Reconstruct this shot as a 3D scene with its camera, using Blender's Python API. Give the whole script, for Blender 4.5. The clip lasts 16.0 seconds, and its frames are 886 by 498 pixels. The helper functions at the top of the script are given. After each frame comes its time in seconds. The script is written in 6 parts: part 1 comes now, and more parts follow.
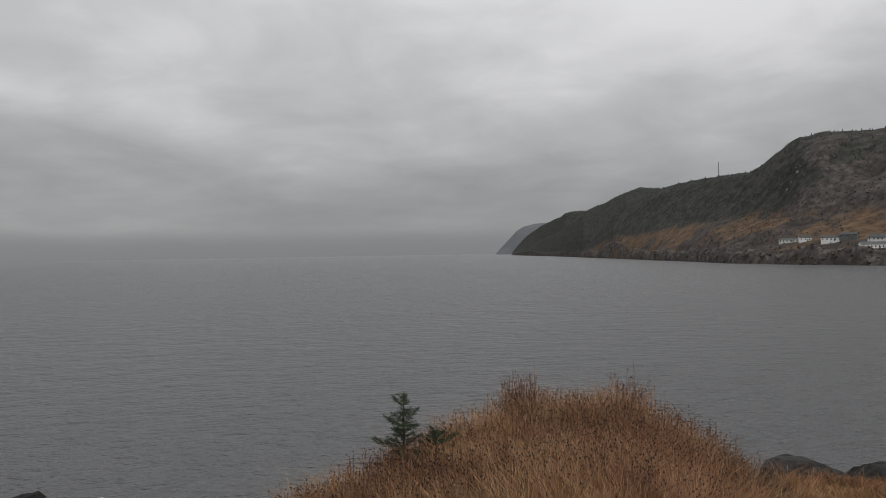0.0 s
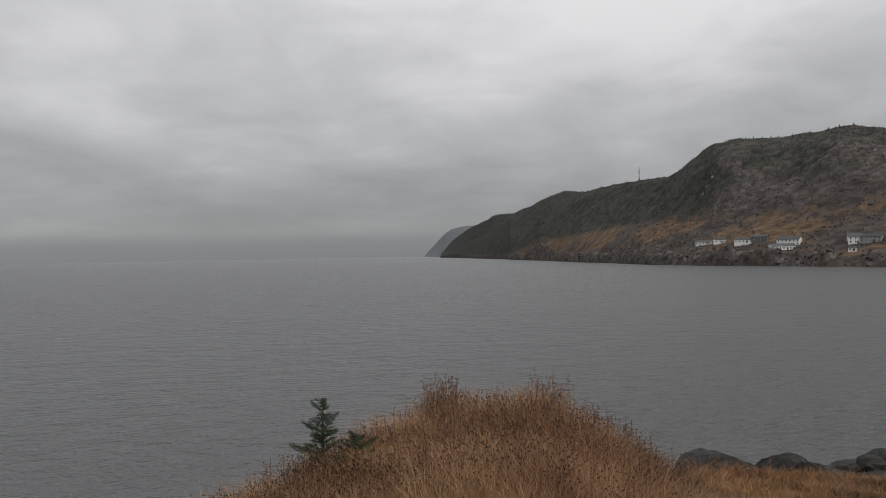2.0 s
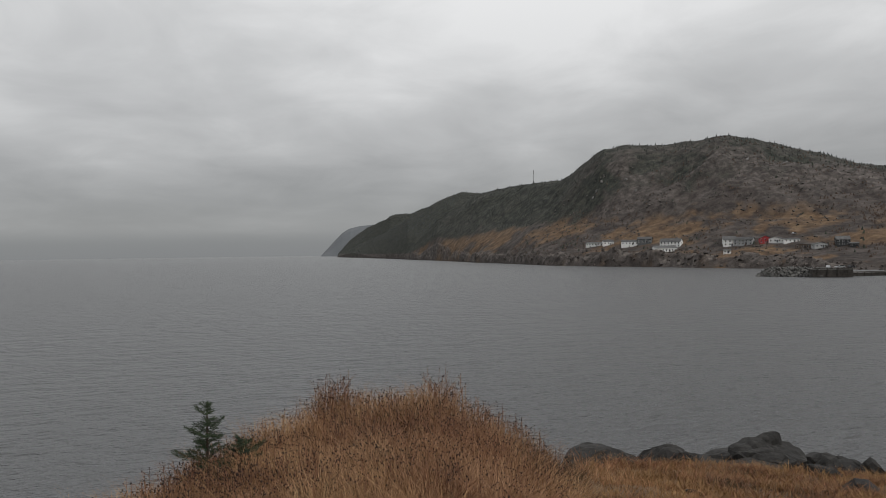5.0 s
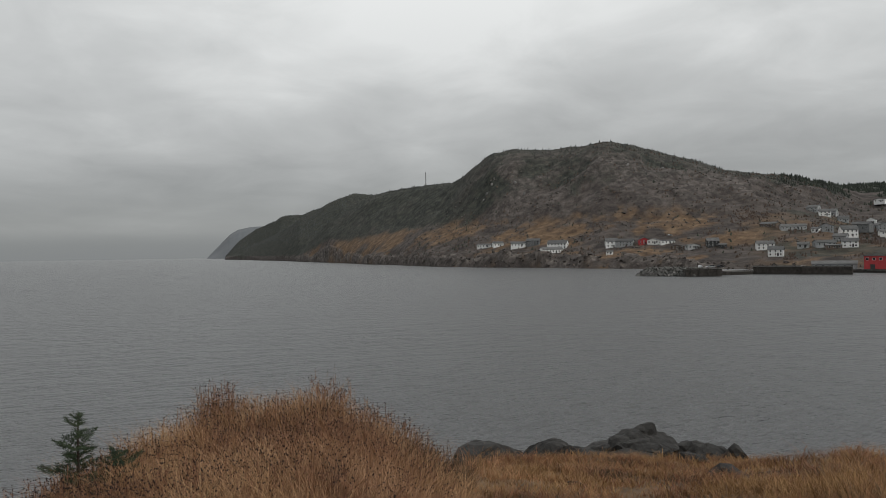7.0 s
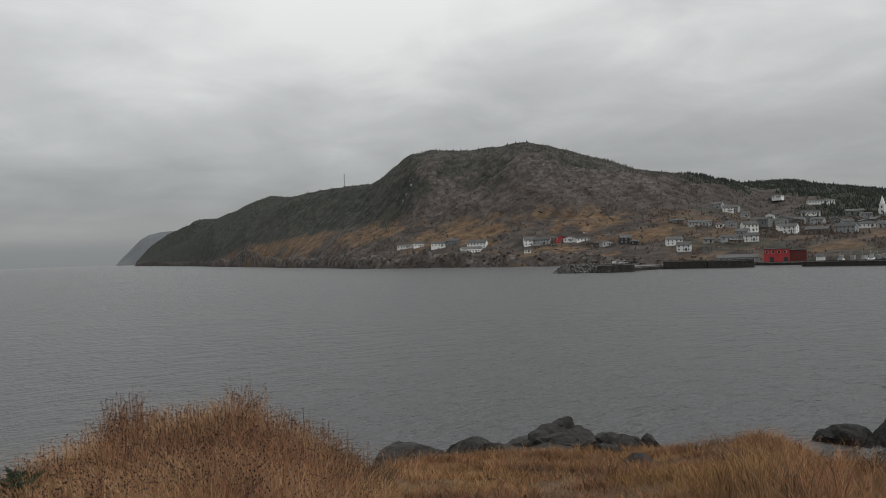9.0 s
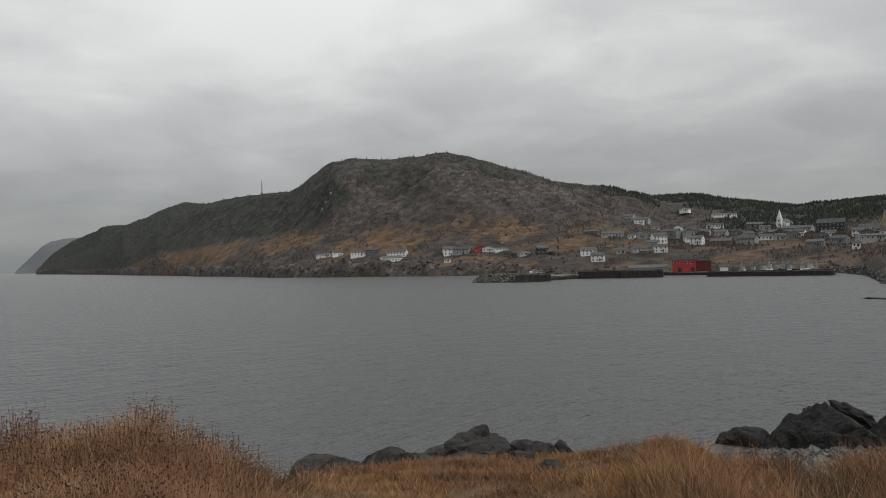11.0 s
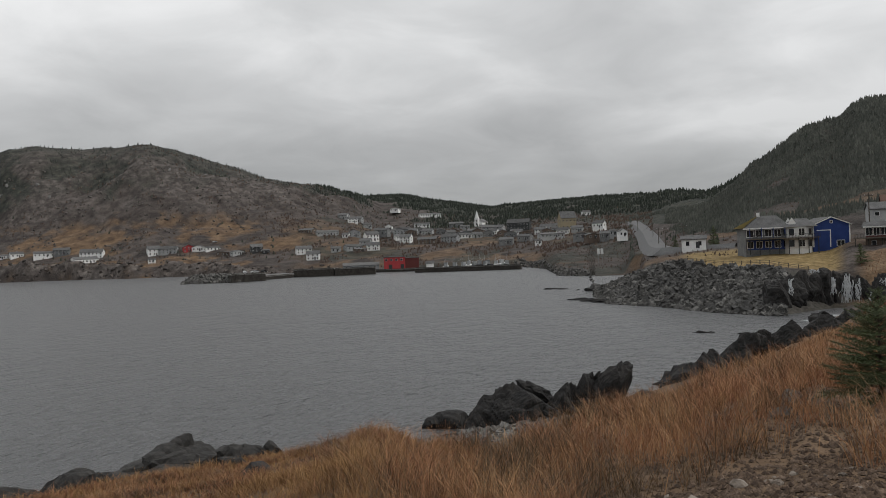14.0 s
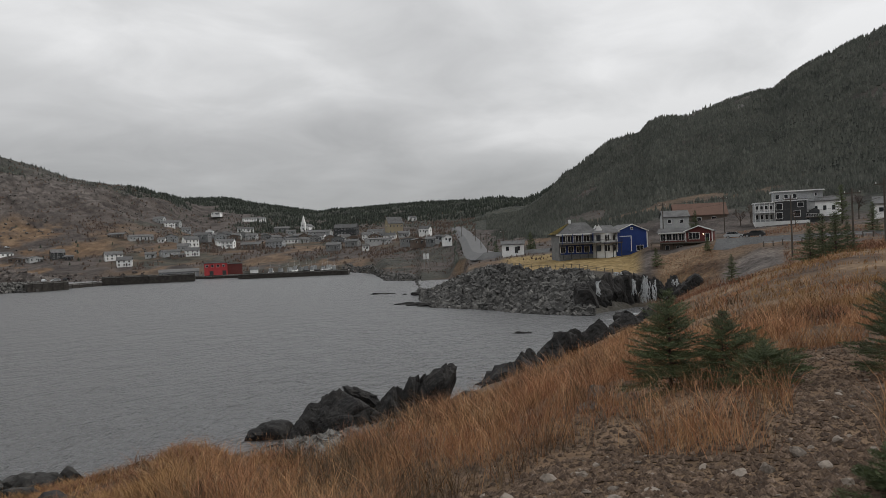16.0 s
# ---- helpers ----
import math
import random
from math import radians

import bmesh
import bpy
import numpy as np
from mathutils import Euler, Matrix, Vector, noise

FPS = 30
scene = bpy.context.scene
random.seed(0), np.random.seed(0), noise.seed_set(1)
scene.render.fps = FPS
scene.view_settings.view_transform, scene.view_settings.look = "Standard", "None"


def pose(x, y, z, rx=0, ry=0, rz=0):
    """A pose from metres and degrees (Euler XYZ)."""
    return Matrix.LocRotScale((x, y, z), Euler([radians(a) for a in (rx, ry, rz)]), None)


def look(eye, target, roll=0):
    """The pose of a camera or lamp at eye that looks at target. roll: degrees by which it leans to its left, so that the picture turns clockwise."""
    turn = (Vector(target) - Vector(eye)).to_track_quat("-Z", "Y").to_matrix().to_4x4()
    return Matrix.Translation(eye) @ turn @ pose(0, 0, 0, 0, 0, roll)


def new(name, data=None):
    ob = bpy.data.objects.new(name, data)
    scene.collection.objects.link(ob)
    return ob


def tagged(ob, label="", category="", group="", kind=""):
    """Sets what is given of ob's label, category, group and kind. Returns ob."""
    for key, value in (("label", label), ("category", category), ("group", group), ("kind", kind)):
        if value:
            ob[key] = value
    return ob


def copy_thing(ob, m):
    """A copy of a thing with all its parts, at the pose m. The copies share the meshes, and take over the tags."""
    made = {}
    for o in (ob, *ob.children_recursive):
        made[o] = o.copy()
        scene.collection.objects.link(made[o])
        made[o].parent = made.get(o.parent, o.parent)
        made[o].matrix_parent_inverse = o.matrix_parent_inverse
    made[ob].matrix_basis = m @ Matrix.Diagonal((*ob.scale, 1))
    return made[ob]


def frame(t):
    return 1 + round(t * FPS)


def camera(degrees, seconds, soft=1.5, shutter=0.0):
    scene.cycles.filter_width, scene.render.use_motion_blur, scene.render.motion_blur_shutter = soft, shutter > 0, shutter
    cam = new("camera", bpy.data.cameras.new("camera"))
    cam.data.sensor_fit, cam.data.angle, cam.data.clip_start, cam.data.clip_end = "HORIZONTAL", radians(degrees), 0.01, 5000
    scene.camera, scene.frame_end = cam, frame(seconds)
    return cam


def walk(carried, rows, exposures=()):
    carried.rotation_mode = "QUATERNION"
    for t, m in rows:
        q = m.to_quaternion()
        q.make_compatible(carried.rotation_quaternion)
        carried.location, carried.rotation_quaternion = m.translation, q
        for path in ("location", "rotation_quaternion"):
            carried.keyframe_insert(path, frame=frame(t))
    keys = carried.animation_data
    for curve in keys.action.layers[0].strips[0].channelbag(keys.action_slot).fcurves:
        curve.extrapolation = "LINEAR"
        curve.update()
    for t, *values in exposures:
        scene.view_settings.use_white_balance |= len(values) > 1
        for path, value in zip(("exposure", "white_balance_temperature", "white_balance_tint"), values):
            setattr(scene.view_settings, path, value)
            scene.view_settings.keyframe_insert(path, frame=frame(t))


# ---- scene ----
# a phone held at arm's length is panned to the right from a grassy bluff above a cove
EYE = 14.0   # eye above the sea
cam = camera(62.7, 16.0, soft=0.8)
# seconds, east, north and up from the first eye, bearing, pitch, lean
ROWS = [
    (0, 0.000, 0.000, 0.000, -0.00, 0.29, 0.93),
    (0.5, 0.017, 0.015, -0.001, 1.65, 0.38, 0.89),
    (1, 0.035, 0.030, -0.002, 2.54, 0.48, 1.02),
    (1.5, 0.059, 0.039, -0.003, 4.09, 0.32, 1.22),
    (2, 0.085, 0.042, -0.004, 5.63, 0.39, 1.10),
    (2.5, 0.108, 0.045, -0.006, 9.13, 0.19, 1.10),
    (3, 0.129, 0.056, -0.010, 10.54, 0.10, 1.28),
    (5.5, 0.146, 0.083, -0.020, 15.85, 0.35, 0.79),
    (6, 0.162, 0.061, -0.024, 18.69, 0.39, 0.99),
    (6.5, 0.169, 0.045, -0.021, 20.66, 0.31, 0.81),
    (7, 0.176, 0.033, -0.020, 22.12, 0.27, 0.89),
    (7.5, 0.190, 0.021, -0.021, 24.08, 0.25, 1.09),
    (8, 0.207, 0.013, -0.019, 26.85, 0.11, 1.60),
    (8.5, 0.217, 0.011, -0.014, 27.98, 0.13, 1.91),
    (11, 0.259, -0.032, -0.006, 34.68, 0.70, 1.73),
    (11.5, 0.286, -0.054, -0.012, 38.80, 0.70, 1.57),
    (12, 0.303, -0.076, -0.020, 41.00, 0.53, 1.41),
    (12.5, 0.315, -0.107, -0.025, 44.47, 0.40, 1.71),
    (13, 0.335, -0.139, -0.028, 49.89, 0.09, 1.99),
    (13.5, 0.359, -0.151, -0.030, 54.02, -0.16, 2.20),
    (14, 0.380, -0.155, -0.028, 56.83, -0.19, 2.28),
    (14.5, 0.411, -0.165, -0.021, 59.76, -0.26, 2.50),
    (15, 0.444, -0.174, -0.015, 64.32, -0.19, 2.68),
    (15.5, 0.468, -0.181, -0.018, 68.14, -0.32, 2.44),
    (16, 0.493, -0.188, -0.022, 70.36, -0.33, 2.34),
]
EXPOSURES = [(0.0, -0.17, 6500, 10.5), (4.0, -0.08, 6500, 10), (7.0, -0.05, 6500, 7), (12.0, -0.02, 6500, 8), (16.0, 0.14, 6500, 9.5)]
walk(cam, [(t, pose(x, y, EYE + z, 90 + pitch, lean, -bearing)) for t, x, y, z, bearing, pitch, lean in ROWS], EXPOSURES)

# ---- world and sun ----
world = bpy.data.worlds.new("overcast_sky")
scene.world = world
world.use_nodes = True
wn, wl = world.node_tree.nodes, world.node_tree.links
wn.clear()


def wnode(kind, **values):
    node = wn.new(kind)
    for key, value in values.items():
        node.inputs[key].default_value = value
    return node


SUN_UP, SUN_BEARING = radians(38), radians(150)
sky = wn.new("ShaderNodeTexSky")
sky.sky_type, sky.sun_disc, sky.sun_elevation, sky.sun_rotation = "NISHITA", False, SUN_UP, SUN_BEARING
coord = wn.new("ShaderNodeTexCoord")
split = wn.new("ShaderNodeSeparateXYZ")
wl.new(coord.outputs["Generated"], split.inputs[0])
# clouds lie in a flat layer: project the direction on a ceiling
lift = wn.new("ShaderNodeMath")
lift.operation, lift.inputs[1].default_value = "MAXIMUM", 0.0
wl.new(split.outputs["Z"], lift.inputs[0])
raised = wn.new("ShaderNodeMath")
raised.operation, raised.inputs[1].default_value = "ADD", 0.2
wl.new(lift.outputs[0], raised.inputs[0])
flat = wn.new("ShaderNodeVectorMath")
flat.operation = "DIVIDE"
wl.new(coord.outputs["Generated"], flat.inputs[0])
wl.new(raised.outputs[0], flat.inputs[1])
banks = wnode("ShaderNodeTexNoise", Scale=0.6, Detail=4.0, Roughness=0.45, Distortion=0.2)
wisps = wnode("ShaderNodeTexNoise", Scale=2.2, Detail=6.0, Roughness=0.55, Distortion=0.4)
for n in (banks, wisps):
    wl.new(flat.outputs[0], n.inputs["Vector"])
both = wn.new("ShaderNodeMix")
both.inputs["Factor"].default_value = 0.27
wl.new(banks.outputs["Fac"], both.inputs["A"])
wl.new(wisps.outputs["Fac"], both.inputs["B"])
tone = wn.new("ShaderNodeValToRGB")
for pos, col in ((0.34, (3.05, 3.08, 3.13)), (0.43, (3.75, 3.77, 3.82)), (0.53, (4.6, 4.62, 4.67)), (0.64, (6.0, 6.0, 6.05))):
    stop = tone.color_ramp.elements.new(pos)
    stop.color = (*col, 1)
tone.color_ramp.elements.remove(tone.color_ramp.elements[0])
tone.color_ramp.elements.remove(tone.color_ramp.elements[-1])
wl.new(both.outputs["Result"], tone.inputs["Fac"])
# rain far out at sea greys the air low over the horizon
low = wn.new("ShaderNodeMapRange")
low.inputs["From Min"].default_value, low.inputs["From Max"].default_value = 0.0, 0.13
low.inputs["To Min"].default_value, low.inputs["To Max"].default_value = 0.85, 0.0
wl.new(split.outputs["Z"], low.inputs["Value"])
veil = wn.new("ShaderNodeMix")
veil.data_type = "RGBA"
veil.inputs["B"].default_value = (3.0, 3.06, 3.13, 1)
wl.new(low.outputs["Result"], veil.inputs["Factor"])
wl.new(tone.outputs["Color"], veil.inputs["A"])
# and a darker bank of mist lies on the horizon itself
mist = wn.new("ShaderNodeMapRange")
mist.interpolation_type = "SMOOTHSTEP"
mist.inputs["From Min"].default_value, mist.inputs["From Max"].default_value = 0.012, 0.04
mist.inputs["To Min"].default_value, mist.inputs["To Max"].default_value = 0.8, 0.0
wl.new(split.outputs["Z"], mist.inputs["Value"])
bank_tone = wn.new("ShaderNodeMix")
bank_tone.data_type = "RGBA"
bank_tone.inputs["B"].default_value = (2.62, 2.72, 2.82, 1)
wl.new(mist.outputs["Result"], bank_tone.inputs["Factor"])
wl.new(veil.outputs["Result"], bank_tone.inputs["A"])
# an overcast sky is brightest overhead
height = wn.new("ShaderNodeMath")
height.operation, height.inputs[1].default_value, height.inputs[2].default_value = "MULTIPLY_ADD", 1.7, 0.86
wl.new(lift.outputs[0], height.inputs[0])
bright = wn.new("ShaderNodeVectorMath")
bright.operation = "SCALE"
wl.new(bank_tone.outputs["Result"], bright.inputs[0])
wl.new(height.outputs[0], bright.inputs["Scale"])
deck = wn.new("ShaderNodeMix")
deck.data_type = "RGBA"
deck.inputs["Factor"].default_value = 0.97
wl.new(sky.outputs["Color"], deck.inputs["A"])
wl.new(bright.outputs[0], deck.inputs["B"])
glow = wnode("ShaderNodeBackground", Strength=0.1)
wl.new(deck.outputs["Result"], glow.inputs["Color"])
wl.new(glow.outputs[0], wn.new("ShaderNodeOutputWorld").inputs["Surface"])

sun = new("sun", bpy.data.lights.new("sun", "SUN"))
sun.data.energy, sun.data.angle, sun.data.color = 1.0, radians(25), (1.0, 0.97, 0.93)
sun.matrix_world = look((0, 0, 60), (-20 * math.sin(SUN_BEARING), -20 * math.cos(SUN_BEARING), 60 - 20 * math.tan(SUN_UP)))


# ---- materials ----
def material(name, colors, scale=4.0, rough=0.85, bump=0.3, bump_scale=None, depth=0.02, metal=0.0, fine=0.5, spread=0.0, detail=6.0, cracks=0.0):
    """Two scales of noise run through the colours; spread varies each piece."""
    mat = bpy.data.materials.new(name)
    mat.use_nodes = True
    n, l = mat.node_tree.nodes, mat.node_tree.links
    bsdf = n["Principled BSDF"]
    at = n.new("ShaderNodeTexCoord")
    big, small = n.new("ShaderNodeTexNoise"), n.new("ShaderNodeTexNoise")
    big.inputs["Scale"].default_value, big.inputs["Detail"].default_value = scale, detail
    small.inputs["Scale"].default_value, small.inputs["Detail"].default_value = scale * 7.3, 3.0
    geo = n.new("ShaderNodeNewGeometry")
    for node in (big, small):
        l.new(geo.outputs["Position"], node.inputs["Vector"])
    mix = n.new("ShaderNodeMix")
    mix.inputs["Factor"].default_value = fine
    l.new(big.outputs["Fac"], mix.inputs["A"])
    l.new(small.outputs["Fac"], mix.inputs["B"])
    last = mix.outputs["Result"]
    if spread:
        info, add = n.new("ShaderNodeObjectInfo"), n.new("ShaderNodeMath")
        isle, mean = n.new("ShaderNodeNewGeometry"), n.new("ShaderNodeMath")
        mean.operation = "ADD"
        l.new(info.outputs["Random"], mean.inputs[0])
        l.new(isle.outputs["Random Per Island"], mean.inputs[1])
        add.operation, add.inputs[1].default_value = "MULTIPLY_ADD", spread
        l.new(mean.outputs[0], add.inputs[0])
        l.new(last, add.inputs[2])
        sub = n.new("ShaderNodeMath")
        sub.operation, sub.inputs[1].default_value = "SUBTRACT", spread
        l.new(add.outputs[0], sub.inputs[0])
        last = sub.outputs[0]
    ramp = n.new("ShaderNodeValToRGB")
    lo, hi = 0.32, 0.68
    ramp.color_ramp.elements[0].position, ramp.color_ramp.elements[0].color = lo, (*colors[0], 1)
    ramp.color_ramp.elements[1].position, ramp.color_ramp.elements[1].color = hi, (*colors[-1], 1)
    for i, c in enumerate(colors[1:-1], 1):
        ramp.color_ramp.elements.new(lo + (hi - lo) * i / (len(colors) - 1)).color = (*c, 1)
    l.new(last, ramp.inputs["Fac"])
    l.new(ramp.outputs["Color"], bsdf.inputs["Base Color"])
    bsdf.inputs["Roughness"].default_value, bsdf.inputs["Metallic"].default_value = rough, metal
    bsdf.inputs["Specular IOR Level"].default_value = 0.3
    if bump:
        relief, tex = n.new("ShaderNodeBump"), n.new("ShaderNodeTexNoise")
        tex.inputs["Scale"].default_value, tex.inputs["Detail"].default_value = bump_scale or scale * 4, 5.0
        l.new(geo.outputs["Position"], tex.inputs["Vector"])
        l.new(tex.outputs["Fac"], relief.inputs["Height"])
        relief.inputs["Strength"].default_value, relief.inputs["Distance"].default_value = bump, depth
        l.new(relief.outputs[0], bsdf.inputs["Normal"])
        if cracks:
            cell, edge, split_by = n.new("ShaderNodeTexVoronoi"), n.new("ShaderNodeMapRange"), n.new("ShaderNodeBump")
            cell.feature = "DISTANCE_TO_EDGE"
            cell.inputs["Scale"].default_value = cracks
            bend, shift = n.new("ShaderNodeVectorMath"), n.new("ShaderNodeTexNoise")
            shift.inputs["Scale"].default_value = cracks * 1.5
            bend.operation = "MULTIPLY_ADD"
            bend.inputs[1].default_value = (0.6 / cracks,) * 3
            l.new(geo.outputs["Position"], shift.inputs["Vector"])
            l.new(shift.outputs["Color"], bend.inputs[0])
            l.new(geo.outputs["Position"], bend.inputs[2])
            l.new(bend.outputs[0], cell.inputs["Vector"])
            edge.inputs["From Max"].default_value = 0.12
            l.new(cell.outputs["Distance"], edge.inputs["Value"])
            l.new(edge.outputs["Result"], split_by.inputs["Height"])
            split_by.inputs["Strength"].default_value, split_by.inputs["Distance"].default_value = 0.55, 0.08 / cracks
            l.new(relief.outputs[0], split_by.inputs["Normal"])
            l.new(split_by.outputs[0], bsdf.inputs["Normal"])
    return mat


def land_material():
    """Scrub, dry grass, bare rock and spruce floor by the land cover, each with its own grain."""
    mat = bpy.data.materials.new("land")
    mat.use_nodes = True
    n, l = mat.node_tree.nodes, mat.node_tree.links
    bsdf, geo = n["Principled BSDF"], n.new("ShaderNodeNewGeometry")
    cover, chan = n.new("ShaderNodeAttribute"), n.new("ShaderNodeSeparateColor")
    cover.attribute_name = "cover"
    l.new(cover.outputs["Color"], chan.inputs[0])

    def grain(scale, stops, detail=8.0, rough=0.6):
        tex, ramp = n.new("ShaderNodeTexNoise"), n.new("ShaderNodeValToRGB")
        tex.inputs["Scale"].default_value, tex.inputs["Detail"].default_value, tex.inputs["Roughness"].default_value = scale, detail, rough
        l.new(geo.outputs["Position"], tex.inputs["Vector"])
        l.new(tex.outputs["Fac"], ramp.inputs["Fac"])
        ramp.color_ramp.elements[0].position, ramp.color_ramp.elements[1].position = 0.36, 0.64
        ramp.color_ramp.elements[0].color, ramp.color_ramp.elements[1].color = (*stops[0], 1), (*stops[-1], 1)
        for i, c in enumerate(stops[1:-1], 1):
            ramp.color_ramp.elements.new(0.36 + 0.28 * i / (len(stops) - 1)).color = (*c, 1)
        return ramp.outputs["Color"]

    def over(fac, a, b):
        mix = n.new("ShaderNodeMix")
        mix.data_type = "RGBA"
        l.new(fac, mix.inputs["Factor"])
        l.new(a, mix.inputs["A"])
        l.new(b, mix.inputs["B"])
        return mix.outputs["Result"]

    scrub = grain(0.09, ((0.034, 0.029, 0.027), (0.064, 0.054, 0.049), (0.096, 0.082, 0.074)))
    straw = grain(0.11, ((0.066, 0.043, 0.029), (0.122, 0.079, 0.048), (0.178, 0.122, 0.076)))
    stone = grain(0.16, ((0.042, 0.037, 0.035), (0.10, 0.088, 0.081), (0.19, 0.168, 0.152)))
    spruce_floor = grain(0.12, ((0.021, 0.024, 0.021), (0.04, 0.043, 0.036), (0.068, 0.067, 0.055)))
    col = over(chan.outputs["Red"], scrub, straw)
    col = over(chan.outputs["Blue"], col, spruce_floor)
    col = over(chan.outputs["Green"], col, stone)
    col = over(cover.outputs["Alpha"], col, grain(0.5, ((0.13, 0.092, 0.04), (0.20, 0.142, 0.062), (0.25, 0.185, 0.092))))
    # close grain, so that no stretch is flat
    tex, amount = n.new("ShaderNodeTexNoise"), n.new("ShaderNodeMapRange")
    tex.inputs["Scale"].default_value, tex.inputs["Detail"].default_value = 1.4, 8.0
    l.new(geo.outputs["Position"], tex.inputs["Vector"])
    l.new(tex.outputs["Fac"], amount.inputs["Value"])
    amount.inputs["From Min"].default_value, amount.inputs["From Max"].default_value = 0.3, 0.7
    amount.inputs["To Min"].default_value, amount.inputs["To Max"].default_value = 0.6, 1.3
    scaled = n.new("ShaderNodeVectorMath")
    scaled.operation = "SCALE"
    l.new(col, scaled.inputs[0])
    l.new(amount.outputs["Result"], scaled.inputs["Scale"])
    l.new(scaled.outputs[0], bsdf.inputs["Base Color"])
    bsdf.inputs["Roughness"].default_value, bsdf.inputs["Specular IOR Level"].default_value = 0.95, 0.15
    relief, rough = n.new("ShaderNodeBump"), n.new("ShaderNodeTexNoise")
    rough.inputs["Scale"].default_value, rough.inputs["Detail"].default_value = 0.7, 9.0
    l.new(geo.outputs["Position"], rough.inputs["Vector"])
    l.new(rough.outputs["Fac"], relief.inputs["Height"])
    relief.inputs["Strength"].default_value, relief.inputs["Distance"].default_value = 0.8, 0.5
    l.new(relief.outputs[0], bsdf.inputs["Normal"])
    return mat


def sea_material():
    mat = bpy.data.materials.new("sea_water")
    mat.use_nodes = True
    n, l = mat.node_tree.nodes, mat.node_tree.links
    bsdf, geo = n["Principled BSDF"], n.new("ShaderNodeNewGeometry")
    bsdf.inputs["Base Color"].default_value = (0.10, 0.102, 0.105, 1)
    bsdf.inputs["Roughness"].default_value, bsdf.inputs["IOR"].default_value = 0.3, 1.33
    turn = n.new("ShaderNodeMapping")
    turn.inputs["Rotation"].default_value, turn.inputs["Scale"].default_value = (0, 0, radians(-25)), (0.55, 1.0, 1.0)
    l.new(geo.outputs["Position"], turn.inputs["Vector"])
    last = None
    for scale, depth, detail in ((0.02, 1.6, 2.0), (0.3, 1.5, 4.0), (1.1, 0.9, 5.0), (3.6, 0.26, 3.0)):
        tex, relief = n.new("ShaderNodeTexNoise"), n.new("ShaderNodeBump")
        tex.inputs["Scale"].default_value, tex.inputs["Detail"].default_value = scale, detail
        l.new(turn.outputs[0], tex.inputs["Vector"])
        l.new(tex.outputs["Fac"], relief.inputs["Height"])
        relief.inputs["Strength"].default_value, relief.inputs["Distance"].default_value = 1.0, depth
        if last:
            l.new(last, relief.inputs["Normal"])
        last = relief.outputs[0]
    l.new(last, bsdf.inputs["Normal"])
    return mat


# ---- noise on arrays ----
def lattice(ix, iy, seed):
    h = (ix * 374761393 + iy * 668265263 + seed * 974634777) & 0xFFFFFFFF
    h = ((h ^ (h >> 13)) * 1274126177) & 0xFFFFFFFF
    return ((h ^ (h >> 16)) & 0xFFFF) / 65535.0


def value_noise(x, y, seed=0):
    ix, iy = np.floor(x).astype(np.int64), np.floor(y).astype(np.int64)
    fx, fy = x - ix, y - iy
    fx, fy = fx * fx * (3 - 2 * fx), fy * fy * (3 - 2 * fy)
    a, b = lattice(ix, iy, seed), lattice(ix + 1, iy, seed)
    c, d = lattice(ix, iy + 1, seed), lattice(ix + 1, iy + 1, seed)
    return (a + (b - a) * fx) * (1 - fy) + (c + (d - c) * fx) * fy


def fbm(x, y, octaves=4, seed=0):
    """Fractal noise about 0, within about -0.5 to 0.5."""
    x, y = np.asarray(x, float), np.asarray(y, float)
    total, amp, size = 0.0, 0.5, 1.0
    for k in range(octaves):
        total = total + amp * (value_noise(x * size + 17.3 * k, y * size - 9.1 * k, seed + k) - 0.5)
        amp, size = amp * 0.5, size * 2.03
    return total


# ---- the lie of the land: bearings in degrees clockwise from north (y), distances from the lookout ----
# bluff: bearing, distance and height of its brink, distance of the sea
BLUFF = np.array([
    (-75, 5.0, 11.5, 36), (-30, 5.2, 11.5, 36), (-14, 6.2, 11.6, 36), (-5, 7.5, 11.7, 36), (0, 8.2, 11.8, 36), (5, 8.9, 11.95, 36),
    (14, 8.9, 12.0, 36), (19, 8.7, 11.75, 36), (23, 9.0, 11.25, 36), (26.5, 14.0, 10.0, 36), (42, 17.5, 9.2, 40), (47, 15.0, 10.05, 44),
    (52, 15.0, 10.35, 50), (56, 15.0, 9.95, 55), (62, 15.5, 9.62, 58), (70, 20.0, 9.42, 63), (75, 25.0, 8.8, 78), (80, 36.0, 8.2, 90),
    (83, 50.0, 6.8, 120), (86, 66.0, 6.3, 138), (120, 66.0, 6.3, 138)], float)
